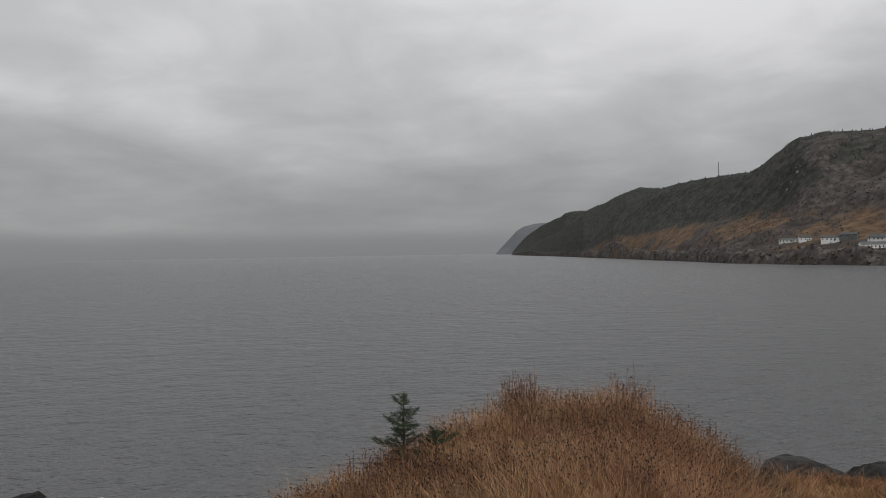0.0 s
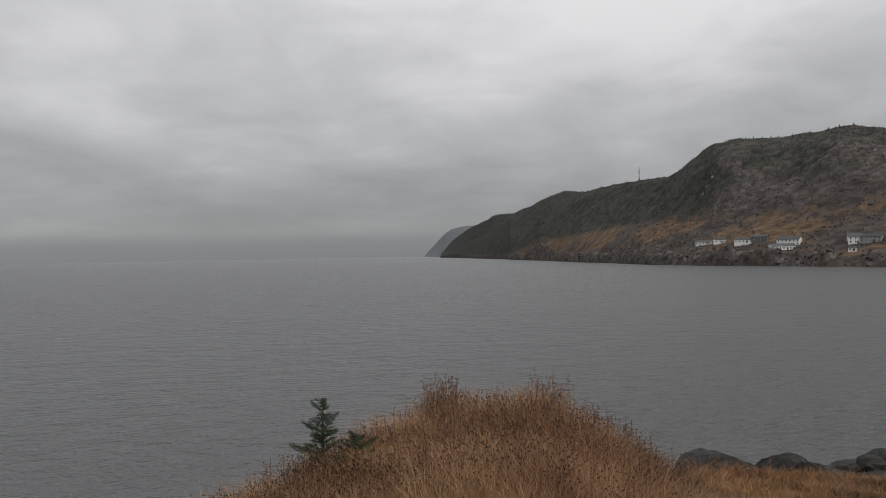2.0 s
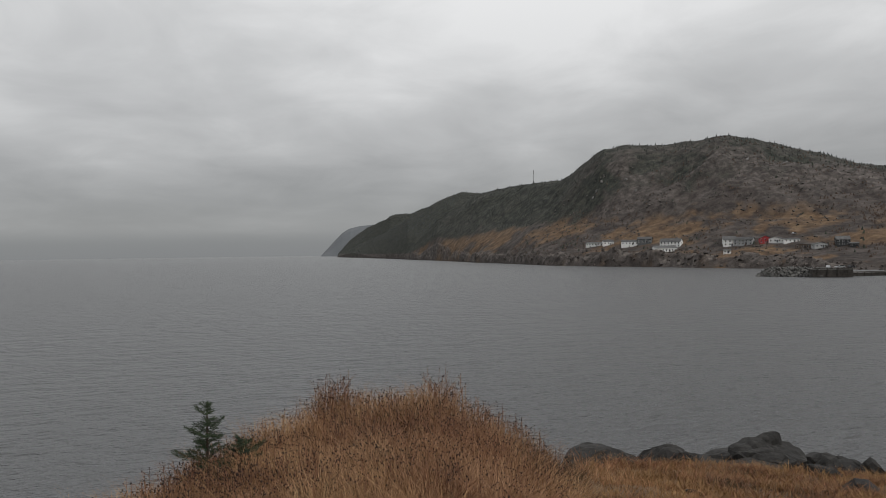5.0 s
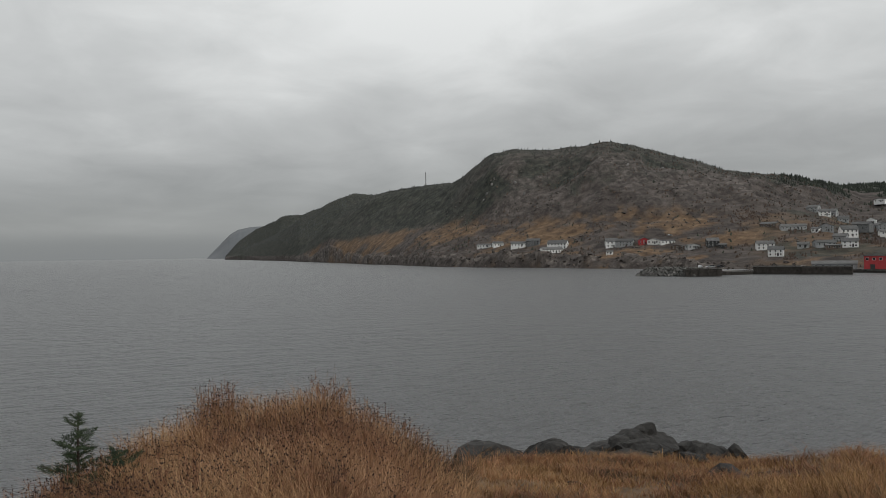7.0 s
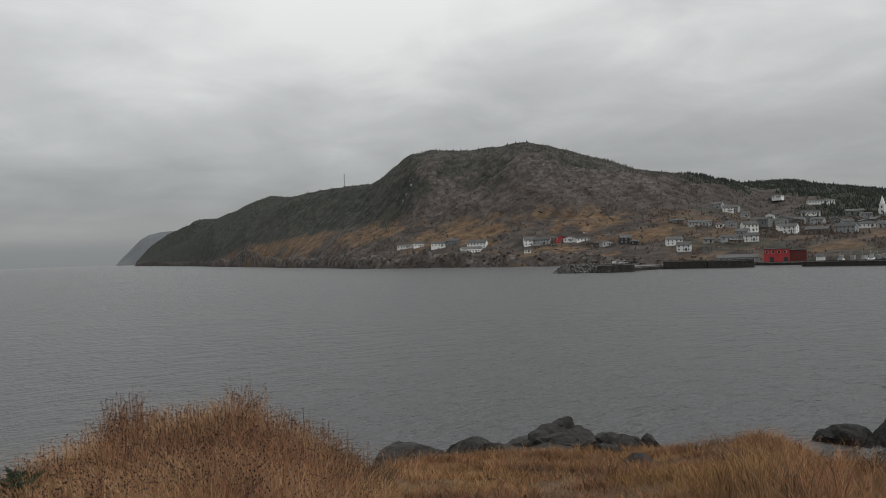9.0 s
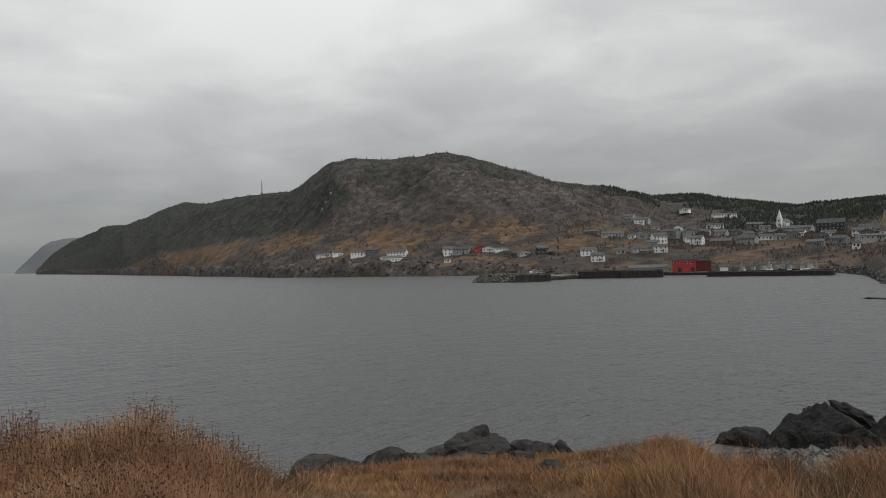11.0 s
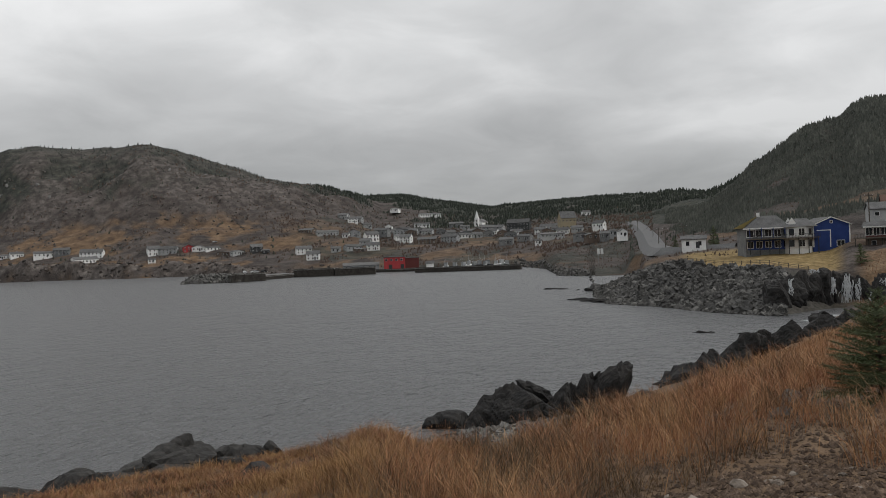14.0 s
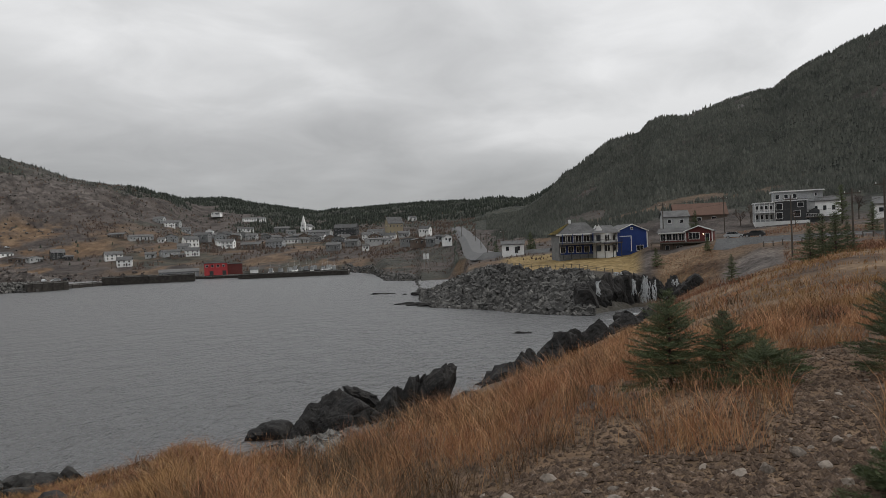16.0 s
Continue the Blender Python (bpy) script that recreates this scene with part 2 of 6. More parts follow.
# far shore: bearing, distance, width and height of the first ledge
COAST = np.array([
    (5.6, 2650, 15, 2), (8, 2000, 15, 8), (11.4, 1380, 15, 10), (16, 950, 12, 9), (21.5, 710, 10, 8), (25, 648, 8, 7), (31, 592, 8, 8),
    (33.5, 562, 8, 7), (37, 545, 10, 5), (42, 520, 10, 3), (46, 500, 10, 3), (52, 480, 10, 2.5), (58, 462, 10, 2.5), (63, 435, 10, 2.5),
    (64.8, 392, 12, 3), (65.8, 307, 14, 3), (67.4, 296, 12, 2.5), (68.2, 292, 12, 2.5), (68.6, 186, 18, 1.0), (69.5, 165, 24, 2.6), (71.7, 159, 26, 5.8),
    (73.8, 154, 25, 8.0), (75.7, 147, 22, 8.1), (77.8, 142, 22, 7.0), (80.9, 137, 20, 7.1), (82, 137, 18, 6.4), (84.8, 149, 10, 5.6), (86, 153, 9, 6.0), (120, 154, 9, 6.0)], float)
# slopes behind it: bearing, distance and height of two terraces, distance of the ridge
HILL = np.array([
    (5.6, 2690, 1, 2720, 1, 2760), (10.4, 1560, 4, 1600, 6, 1700), (13.2, 1230, 24, 1300, 50, 1480), (16.6, 990, 22, 1120, 58, 1400), (20.9, 785, 17, 900, 46, 1160),
    (24, 720, 17, 820, 45, 1000), (26.1, 690, 15, 780, 44, 930), (34.6, 620, 13, 700, 42, 880), (45.2, 580, 14, 690, 42, 870), (50, 560, 14, 700, 38, 950),
    (52, 540, 12, 720, 31, 1250), (61, 540, 13, 740, 33, 1400), (66, 500, 12, 700, 34, 1400), (72, 380, 10, 560, 24, 1300), (77, 250, 11, 420, 22, 900),
    (80, 230, 11, 330, 24, 700), (87, 225, 14, 300, 28, 540), (125, 240, 20, 300, 45, 440)], float)
# the skyline that the ridge makes: bearing and rise in degrees
SKYLINE = np.array([
    (5.6, -0.6), (10.4, -0.4), (13.2, 2.4), (14.8, 3.5), (16.6, 4.5), (19.0, 5.05), (20.9, 5.32), (23.0, 5.48), (23.7, 5.8), (24.7, 6.6), (26.2, 7.68), (27.9, 7.92),
    (28.8, 7.78), (30.5, 7.86), (32.7, 8.0), (34.3, 8.3), (35.5, 8.2), (36.9, 7.86), (39, 7.25), (41.3, 6.55), (43.4, 5.78), (46, 5.25), (48.4, 4.75), (50.5, 4.18),
    (54, 4.2), (56.3, 3.65), (58, 3.35), (61, 2.8), (66, 3.15), (73.4, 3.2), (76.9, 3.1), (77.8, 3.45), (80.4, 4.85), (82.2, 6.05), (84, 7.1),
    (85.8, 7.6), (86.5, 8.4), (87.3, 8.7), (88.9, 8.6), (90.8, 9.15), (92.2, 9.55), (94.2, 10.0), (95.1, 10.0), (96.2, 10.8), (97.6, 11.5), (99.1, 12.1), (102.2, 13.2), (125, 15.0)], float)
# two spurs that plunge to the sea behind the first: bearing, distance of the crest, rise of the crest in degrees
SPUR_MIDDLE = np.array([(5.55, 2800, -0.1), (8.76, 2180, 1.4), (10.96, 1860, 2.68), (12.76, 1790, 3.68), (14.13, 1760, 4.45), (15.27, 1750, 4.66), (16.64, 1750, 4.62), (18.5, 1750, 3.9), (22, 1750, 1.5)], float)
SPUR_OUTER = np.array([(5.47, 2900, 0.0), (6.44, 2820, 1.12), (7.82, 2700, 2.08), (9.22, 2560, 2.62), (9.56, 2540, 2.94), (10.54, 2500, 3.15), (11.31, 2480, 3.18), (12.1, 2450, 3.46), (14, 2450, 3.5), (17, 2450, 1.5)], float)
# the bank between the lookout and the waterfall: heights at set distances, by bearing
BANK_AT = np.array((0, 6, 12, 30, 60, 90, 120, 145, 157, 161, 172, 190, 240), float)
BANK = np.array([
    (85, 12.4, 12.0, 11.4, 9.4, 6.6, 3.5, 1.2, 0.6, 0.8, 5.6, 9.0, 11.0, 14),
    (87.5, 12.4, 12.1, 11.6, 9.9, 7.2, 5.5, 2.4, 1.0, 1.2, 6.0, 9.2, 11.3, 14),
    (90, 12.4, 12.1, 11.75, 10.5, 8.8, 7.4, 4.0, 3.4, 5.4, 7.6, 11.4, 12.4, 16),
    (94, 12.4, 12.2, 11.9, 11.2, 10.6, 8.8, 7.4, 8.6, 10.2, 11.0, 12.4, 13.4, 18),
    (99, 12.4, 12.3, 12.0, 11.8, 12.1, 11.2, 10.8, 11.6, 12.4, 12.5, 12.7, 15.0, 19),
    (108, 12.4, 12.3, 12.1, 12.2, 12.8, 12.8, 12.8, 13.0, 13.4, 13.6, 14.5, 16.5, 20)], float)


def smoothstep(a, b, v):
    s = np.clip((v - a) / (b - a), 0, 1)
    return s * s * (3 - 2 * s)


def ridged(x, y, octaves=4, seed=0):
    """Sharp-crested noise from 0 to about 1."""
    total, amp, size = 0.0, 0.5, 1.0
    for k in range(octaves):
        total = total + amp * (1 - np.abs(2 * value_noise(x * size + 5.1 * k, y * size + 3.7 * k, seed + k) - 1))
        amp, size = amp * 0.5, size * 2.07
    return total


def column(table, bearing, k):
    return np.interp(bearing, table[:, 0], table[:, k])


def ramp_profile(d, ds, zs):
    """Piecewise slopes through the (distance, height) pairs, each an array of its own."""
    z = np.where(d < ds[0], -4.0 + 0 * d, zs[0] + 0 * d)
    for k in range(len(ds) - 1):
        s = np.clip((d - ds[k]) / np.maximum(ds[k + 1] - ds[k], 1e-3), 0, 1)
        z = np.where(d >= ds[k], zs[k] + (zs[k + 1] - zs[k]) * s, z)
    return z


def land(x, y):
    """Height of the ground and the masks of its cover (dry grass, rock, spruce)."""
    x, y = np.asarray(x, float), np.asarray(y, float)
    d = np.hypot(x, y) + 1e-6
    bearing = (np.degrees(np.arctan2(x, y)) + 75) % 360 - 75
    b = np.clip(bearing, -75, 120)
    wob = fbm(x / 30, y / 30, 3, 5)
    # the bluff under the lookout
    brink, top, shore = column(BLUFF, b, 1), column(BLUFF, b, 2), column(BLUFF, b, 3)
    near_amp = 0.10 + 0.010 * np.clip(d, 0, 60)
    rough_near = fbm(x / 2.2, y / 2.2, 4, 11) * near_amp
    s = np.clip((d - brink) / np.maximum(shore - brink, 1), 0, 4)
    out = np.where(d < brink, 12.4 + (top - 12.4) * (d / brink) ** 1.2, top * (1 - np.clip(s, 0, 4) ** 0.75) - 0.3 * np.clip(s, 0, 1))
    bluff = np.maximum(out + rough_near, -4)
    # the bank to the waterfall
    knot = np.zeros_like(d)
    for i in range(len(BANK_AT) - 1):
        za, zb = column(BANK, b, i + 1), column(BANK, b, i + 2)
        f = np.clip((d - BANK_AT[i]) / (BANK_AT[i + 1] - BANK_AT[i]), 0, 1)
        knot = np.where(d >= BANK_AT[i], za + (zb - za) * f, knot)
    bank = knot + rough_near
    # the far shore and the hills
    S, w, zl = column(COAST, b, 1), column(COAST, b, 2), column(COAST, b, 3)
    S = S + fbm(x / 40, y / 40, 4, 21) * np.clip(S / 32, 2, 20)
    zl = np.where(b < 66, zl * np.clip(0.95 + 2.6 * fbm(x / 26, y / 26, 3, 22), 0.25, 2.0), zl)
    d2, z2, d3, z3, R = (column(HILL, b, k) for k in range(1, 6))
    rise = column(SKYLINE, b, 1)
    H = EYE + R * np.tan(np.radians(rise))
    m1, m2 = d3 + 0.45 * (R - d3), d3 + 0.75 * (R - d3)
    far = ramp_profile(d, [S - 6, S, S + w, np.maximum(d2, S + w + 8), np.maximum(d3, S + w + 30), m1, m2, R, R + 500],
                       [-4 + 0 * d, 0 * d - 0.3, zl, z2, z3, z3 + 0.56 * (H - z3), z3 + 0.84 * (H - z3), H, H * 0.55])
    height = np.clip((far - 4) / 40, 0, 1)
    middle = np.clip(1 - np.abs(d - 0.5 * (d3 + R)) / np.maximum(0.62 * (R - d3), 1), 0, 1)
    crag = fbm(x / 70, y / 70, 5, 31) * 26 * height * middle
    crest = ridged(x / 46, y / 46, 4, 33)
    crag = crag + (crest - 0.5) * 17 * height * middle * smoothstep(19, 24, b) * (1 - smoothstep(46, 52, b))
    crag = crag + (crest - 0.5) * 8 * height * middle * smoothstep(80, 84, b)
    for table, foot in ((SPUR_MIDDLE, 330), (SPUR_OUTER, 300)):
        ds, top = column(table, b, 1), column(table, b, 2)
        hs = EYE + ds * np.tan(np.radians(top)) + 14 * fbm(x / 60, y / 60, 3, 35) * (1 - np.abs(d - ds) / 400).clip(0, 1)
        f = np.where(d < ds, (d - ds + foot) / foot, 1 - (d - ds) / 500).clip(0, 1)
        far = np.where((b < 22) & (d > S), np.maximum(far, hs * f ** 0.8), far)
    ledge = ridged(x / 17, y / 17, 4, 37)
    shelf = smoothstep(0, 6, d - S) * (1 - smoothstep(1.4, 3.0, (d - S) / np.maximum(w, 1))) * smoothstep(9.5, 11, b) * (1 - smoothstep(41, 45, b))
    far = np.where(b < 5.5, -4.0, far + crag + (ledge - 0.40) * 11 * shelf + fbm(x / 14, y / 14, 4, 41) * (0.6 + 3.2 * np.clip((far - 3) / 15, 0, 1)) * (1 - 0.75 * smoothstep(44, 48, b) * (d < 760)) * np.clip(700 / d, 0.3, 1) * (d > S))
    # the inlet behind the rubble point, and the low shore beyond it
    inlet = smoothstep(67.9, 68.15, b) * (1 - smoothstep(71.4, 72.4, b))
    wet = inlet * smoothstep(0, 14, d - np.minimum(S + w + 4, 212)) * (1 - smoothstep(284, 296, d))
    far = far + (-4 - far) * wet
    low = smoothstep(65.5, 66.5, b) * (1 - smoothstep(70.6, 71.8, b)) * (d > 284) * (1 - smoothstep(390, 430, d))
    far = far + (np.minimum(far, (d - 290) * 0.062 + 1.2 * fbm(x / 9, y / 9, 3, 42)) - far) * low
    sea_gap = np.maximum(bluff, far)
    turn = smoothstep(84.5, 86.5, b)
    side = np.where(d < 200, bank, bank + (far - bank) * np.clip((d - 200) / 40, 0, 1))
    side = np.where(d < 240, side, far)
    z = sea_gap + (side - sea_gap) * turn
    # behind the lookout: a shoulder of the same hill
    back = smoothstep(112, 128, bearing) * (1 - smoothstep(258, 285, bearing))
    z = z + ((12.4 + 0.12 * np.clip(d - 8, 0, 400) + rough_near) - z) * back
    # cover
    patch = fbm(x / 40, y / 40, 4, 51) + 0.5 * fbm(x / 9, y / 9, 3, 52)
    up = far
    is_far = d > np.minimum(shore + 5, 130)
    grassy = smoothstep(-0.10, 0.06, patch + 0.04 - np.abs((d - d2) / np.maximum(d3 - d2, 1) - 0.55) * 0.2) * smoothstep(10.5, 12, b) * (1 - smoothstep(45, 50, b)) * (1 - smoothstep(-12, 25, d - d2 - (d3 - d2) * np.interp(b, (11, 16, 20, 25), (0.35, 0.5, 0.8, 1.1)) - 60 * fbm(x / 28, y / 28, 3, 54)))
    grassy = np.maximum(grassy, 0.75 * smoothstep(0.0, 0.12, fbm(x / 22, y / 22, 4, 55)) * smoothstep(44, 48, b) * (1 - smoothstep(66, 70, b)) * (d < 720))
    lawn = smoothstep(66.5, 69, b) * (d < 300) * smoothstep(-0.05, 0.1, patch) * 0.7
    mown = smoothstep(74.5, 76, b) * (1 - smoothstep(85, 86, b)) * smoothstep(161, 165, d) * (1 - smoothstep(214, 224, d))
    side_grass = smoothstep(86, 87.5, b) * (d < 175) * smoothstep(-0.12, 0.02, fbm(x / 14, y / 14, 3, 53)) * (1 - smoothstep(91, 91.6, b) * (1 - smoothstep(95, 96.5, b)) * smoothstep(122, 132, d))
    red = np.where(is_far, np.maximum(np.maximum(grassy, lawn), side_grass), 0.95)
    cliff = (1 - smoothstep(w * 0.8, w * 1.7, d - S + 12 * fbm(x / 15, y / 15, 3, 65))) * (d > S - 10)
    scree = 0.8 * smoothstep(0.04, 0.2, fbm(x / 33, y / 33, 5, 61) + 0.25 * fbm(x / 7, y / 7, 3, 62)) * smoothstep(26, 60, up) * (0.75 - 0.55 * smoothstep(50, 60, b))
    cliff = cliff * (1 - smoothstep(85.5, 86.5, b))
    bare = smoothstep(0.52, 0.68, ridged(x / 46, y / 46, 4, 33) + 0.5 * fbm(x / 11, y / 11, 3, 66)) * middle * height * smoothstep(22, 27, b) * (1 - smoothstep(46, 51, b))
    slab = smoothstep(0.44, 0.62, ledge) * shelf
    scree = np.maximum(np.maximum(scree, 0.8 * bare), 0.8 * slab)
    green = np.where(is_far, np.maximum((0.15 + 0.7 * smoothstep(0.0, 0.12, fbm(x / 18, y / 18, 4, 63))) * cliff, scree), 0.3 * smoothstep(0.35, 0.8, s) * (b < 85))
    wood = smoothstep(0.0, 0.12, patch * 0.7 + (d - m1) / np.maximum(R - d3, 1) * 0.6 + 0.14 * (b < 24) + 0.75 * smoothstep(21, 11, b) + 0.35 * smoothstep(52, 58, b) * (d > d3) + 0.55 * smoothstep(71, 78, b)) * (d > np.where(b > 71.5, d2 + 4, d3 - (d3 - d2) * smoothstep(24, 15, b))) * (up > np.where(b > 71.5, 15, np.where(b < 20, 13, 24)))
    share = (far - z3) / np.maximum(H - z3, 1)
    least = np.interp(b, (10, 16, 20, 23, 26, 30, 36, 42, 50), (-0.5, -0.35, -0.12, 0.06, 0.22, 0.38, 0.5, 0.68, 0.78))
    seaward = smoothstep(-0.05, 0.08, share - least + 0.6 * patch) * (1 - 0.9 * grassy) * (up > 12) * (1 - 0.7 * bare)
    seaward = np.where((b < 14) & (d > R), 1.0, seaward)
    wood = np.where(b < 50, seaward, wood * (1 - 0.8 * smoothstep(0.06, 0.16, fbm(x / 26, y / 26, 4, 67)) * (b > 80)))
    blue = np.where(is_far, np.maximum(wood, 0.7 * cliff * (b > 45)), 0)
    blue = np.maximum(blue, 0.8 * smoothstep(0.02, 0.14, fbm(x / 19, y / 19, 4, 68)) * smoothstep(44, 48, b) * (1 - smoothstep(72, 74, b)) * is_far * (d < 720))
    scar = smoothstep(91, 91.8, b) * (1 - smoothstep(94.6, 96, b)) * smoothstep(126, 134, d) * (1 - smoothstep(158, 162, d))
    green = np.maximum(green, 0.45 * scar)
    return z, np.clip(red, 0, 1), np.clip(green, 0, 1) * (1 - 0.75 * np.where(is_far, wood, 0)), np.clip(blue, 0, 1), np.clip(mown, 0, 1)


def ground_z(x, y):
    return float(land(np.array([x]), np.array([y]))[0][0])


def at(bearing, d):
    """East and north of a point by its bearing and distance."""
    return d * math.sin(radians(bearing)), d * math.cos(radians(bearing))


def mesh_from(name, verts, faces, mat, smooth=False):
    """A mesh from arrays; faces all have the same number of corners."""
    me = bpy.data.meshes.new(name)
    verts, faces = np.asarray(verts, np.float32), np.asarray(faces, np.int32)
    k = faces.shape[1]
    me.vertices.add(len(verts))
    me.vertices.foreach_set("co", verts.ravel())
    me.loops.add(faces.size)
    me.loops.foreach_set("vertex_index", faces.ravel())
    me.polygons.add(len(faces))
    me.polygons.foreach_set("loop_start", np.arange(0, faces.size, k, dtype=np.int32))
    me.polygons.foreach_set("use_smooth", np.full(len(faces), smooth))
    me.update(calc_edges=True)
    me.materials.append(mat)
    return me


def build_ground(mat):
    seen_b = np.arange(-36, 110, 0.125)
    b = np.radians(np.concatenate([seen_b, np.arange(110, 324, 2.0)]))
    # rings lie close together along the shore, wherever it runs
    deg = (np.degrees(b) + 75) % 360 - 75
    S, end = column(COAST, deg.clip(-75, 120), 1), np.interp(deg, (12, 20, 50, 80, 90), (3500, 2600, 1950, 1500, 1100))
    u = np.linspace(0, 1, 260)[1:, None]
    D = np.concatenate([np.broadcast_to(np.concatenate([[0.02], np.geomspace(0.8, 70, 150)])[:, None], (151, len(b))), 70 + (S - 82) * np.linspace(0, 1, 42)[1:, None],
                        S - 12 + 1.25 * np.arange(1, 49)[:, None], (S + 48) * (end / (S + 48)) ** u])
    nb, nr = len(b), len(D)
    X, Y = D * np.sin(b), D * np.cos(b)
    Z, r, g, bl, mown = land(X.ravel(), Y.ravel())
    i, j = np.meshgrid(np.arange(nr - 1), np.arange(nb), indexing="ij")
    i, j = i.ravel(), j.ravel()
    k = (j + 1) % nb
    faces = np.stack([i * nb + j, (i + 1) * nb + j, (i + 1) * nb + k, i * nb + k], 1)[:, ::-1]
    keep = (Z[faces].max(1) > -3.2)
    faces = faces[keep]
    used = np.unique(faces)
    remap = np.zeros(nb * nr, np.int64)
    remap[used] = np.arange(len(used))
    me = mesh_from("ground", np.stack([X.ravel(), Y.ravel(), Z], 1)[used], remap[faces], mat, True)
    layer = me.color_attributes.new("cover", "FLOAT_COLOR", "POINT")
    layer.data.foreach_set("color", np.stack([r, g, bl, mown], 1)[used].astype(np.float32).ravel())
    return tagged(new("ground", me), "rugged coastal land of dry grass, scrub and grey rock", "ground", kind="structure")


ground = build_ground(land_material())


def build_sea(mat):
    rings = np.array([0.5, 20, 60, 150, 400, 1000, 2500, 4990.0])
    b = np.radians(np.arange(0, 360, 2.0))
    X, Y = np.outer(rings, np.sin(b)), np.outer(rings, np.cos(b))
    nb = len(b)
    faces = [(i * nb + j, i * nb + (j + 1) % nb, (i + 1) * nb + (j + 1) % nb, (i + 1) * nb + j) for i in range(len(rings) - 1) for j in range(nb)]
    return tagged(new("sea", mesh_from("sea", np.stack([X.ravel(), Y.ravel(), 0 * X.ravel()], 1), faces, mat)), "grey rippled sea water under a cloudy sky", "sea", kind="structure")


sea = build_sea(sea_material())


# ---- builders ----
def part(name, bm, mat, parent=None, label="", smooth=False):
    me = bpy.data.meshes.new(name)
    bm.to_mesh(me)
    bm.free()
    if mat:
        me.materials.append(mat)
    if smooth:
        me.polygons.foreach_set("use_smooth", np.full(len(me.polygons), True))
    ob = new(name, me)
    if parent:
        ob.parent = parent
    if label:
        tagged(ob, label)
    return ob


def thing(name, m, label, category, group="", kind=""):
    ob = new(name)
    ob.empty_display_size = 0.2
    ob.matrix_world = m
    return tagged(ob, label, category, group, kind)


def block(bm, x0, x1, y0, y1, z0, z1):
    v = [bm.verts.new((x, y, z)) for z in (z0, z1) for x, y in ((x0, y0), (x1, y0), (x1, y1), (x0, y1))]
    for f in ((3, 2, 1, 0), (4, 5, 6, 7), (0, 1, 5, 4), (1, 2, 6, 5), (2, 3, 7, 6), (3, 0, 4, 7)):
        bm.faces.new([v[k] for k in f])
    return v


def boxes(*sizes):
    bm = bmesh.new()
    for s in sizes:
        block(bm, *s)
    return bm


def rod(bm, a, b, ra, rb=None, sides=6):
    """A tapered rod from a to b."""
    a, b = Vector(a), Vector(b)
    rb = ra if rb is None else rb
    axis = (b - a).normalized()
    u = axis.orthogonal().normalized()
    w = axis.cross(u)
    rings = [[bm.verts.new(p + (u * math.cos(t) + w * math.sin(t)) * r) for t in (2 * math.pi * k / sides for k in range(sides))] for p, r in ((a, ra), (b, rb))]
    for k in range(sides):
        bm.faces.new((rings[0][k], rings[0][(k + 1) % sides], rings[1][(k + 1) % sides], rings[1][k]))
    bm.faces.new(rings[0][::-1])
    bm.faces.new(rings[1])


def rock_bmesh(rng, subdiv=3, planes=14, flat=1.0, rough=0.10, cut=(0.62, 1.0)):
    """An angular boulder of about unit half-width: cut by random planes, then weathered."""
    bm = bmesh.new()
    bmesh.ops.create_icosphere(bm, subdivisions=subdiv, radius=1)
    ns = rng.normal(size=(planes, 3))
    ns /= np.linalg.norm(ns, axis=1)[:, None]
    hs = rng.uniform(*cut, planes)
    off = rng.uniform(0, 50, 2)
    co = np.array([v.co for v in bm.verts])
    dots = co @ ns.T
    r = np.where(dots > 0.15, hs / np.maximum(dots, 0.15), 9).min(1).clip(0.4, 1.15)
    n = fbm(co[:, 0] * 2.3 + off[0] + co[:, 2] * 1.7, co[:, 1] * 2.3 + off[1] - co[:, 2] * 1.1, 4, 71)
    fine = fbm(co[:, 0] * 7 + off[1] + co[:, 2] * 5, co[:, 1] * 7 + off[0] - co[:, 2] * 4, 3, 72)
    crest = ridged(co[:, 0] * 1.9 + off[0] + co[:, 2] * 2.6, co[:, 1] * 1.9 + off[1] - co[:, 2] * 2.2, 4, 73) - 0.5
    r = r * (1 + rough * 1.5 * n + rough * 0.8 * fine + rough * 1.3 * crest)
    for v, k in zip(bm.verts, r):
        v.co = v.co * k
        v.co.z *= flat
    return bm


rock_wet = material("dark_wet_rock", ((0.007, 0.007, 0.0075), (0.017, 0.016, 0.0155), (0.038, 0.035, 0.032)), 0.8, 0.85, 0.9, 3.0, 0.12, cracks=0.38)
rock_grey = material("grey_shore_rock", ((0.010, 0.0095, 0.009), (0.023, 0.0215, 0.02), (0.052, 0.048, 0.044)), 1.6, 0.75, 0.8, 6.0, 0.05, cracks=1.2)
rock_pale = material("pale_stone", ((0.042, 0.034, 0.028), (0.095, 0.078, 0.064), (0.21, 0.178, 0.148)), 5.0, 0.85, 0.5, 30.0, 0.01, spread=0.26)
gravel_mat = material("gravel", ((0.042, 0.027, 0.018), (0.105, 0.071, 0.049), (0.225, 0.165, 0.122)), 9.0, 0.9, 0.5, 40.0, 0.01, spread=0.2)
grass_mat = material("dry_grass", ((0.10, 0.053, 0.029), (0.24, 0.13, 0.064), (0.37, 0.217, 0.108), (0.50, 0.345, 0.19)), 0.9, 0.8, 0.0, spread=0.14, fine=0.35)
russet_mat = material("russet_grass", ((0.07, 0.033, 0.021), (0.165, 0.077, 0.043), (0.27, 0.138, 0.073), (0.40, 0.245, 0.138)), 0.9, 0.8, 0.0, spread=0.14, fine=0.35)
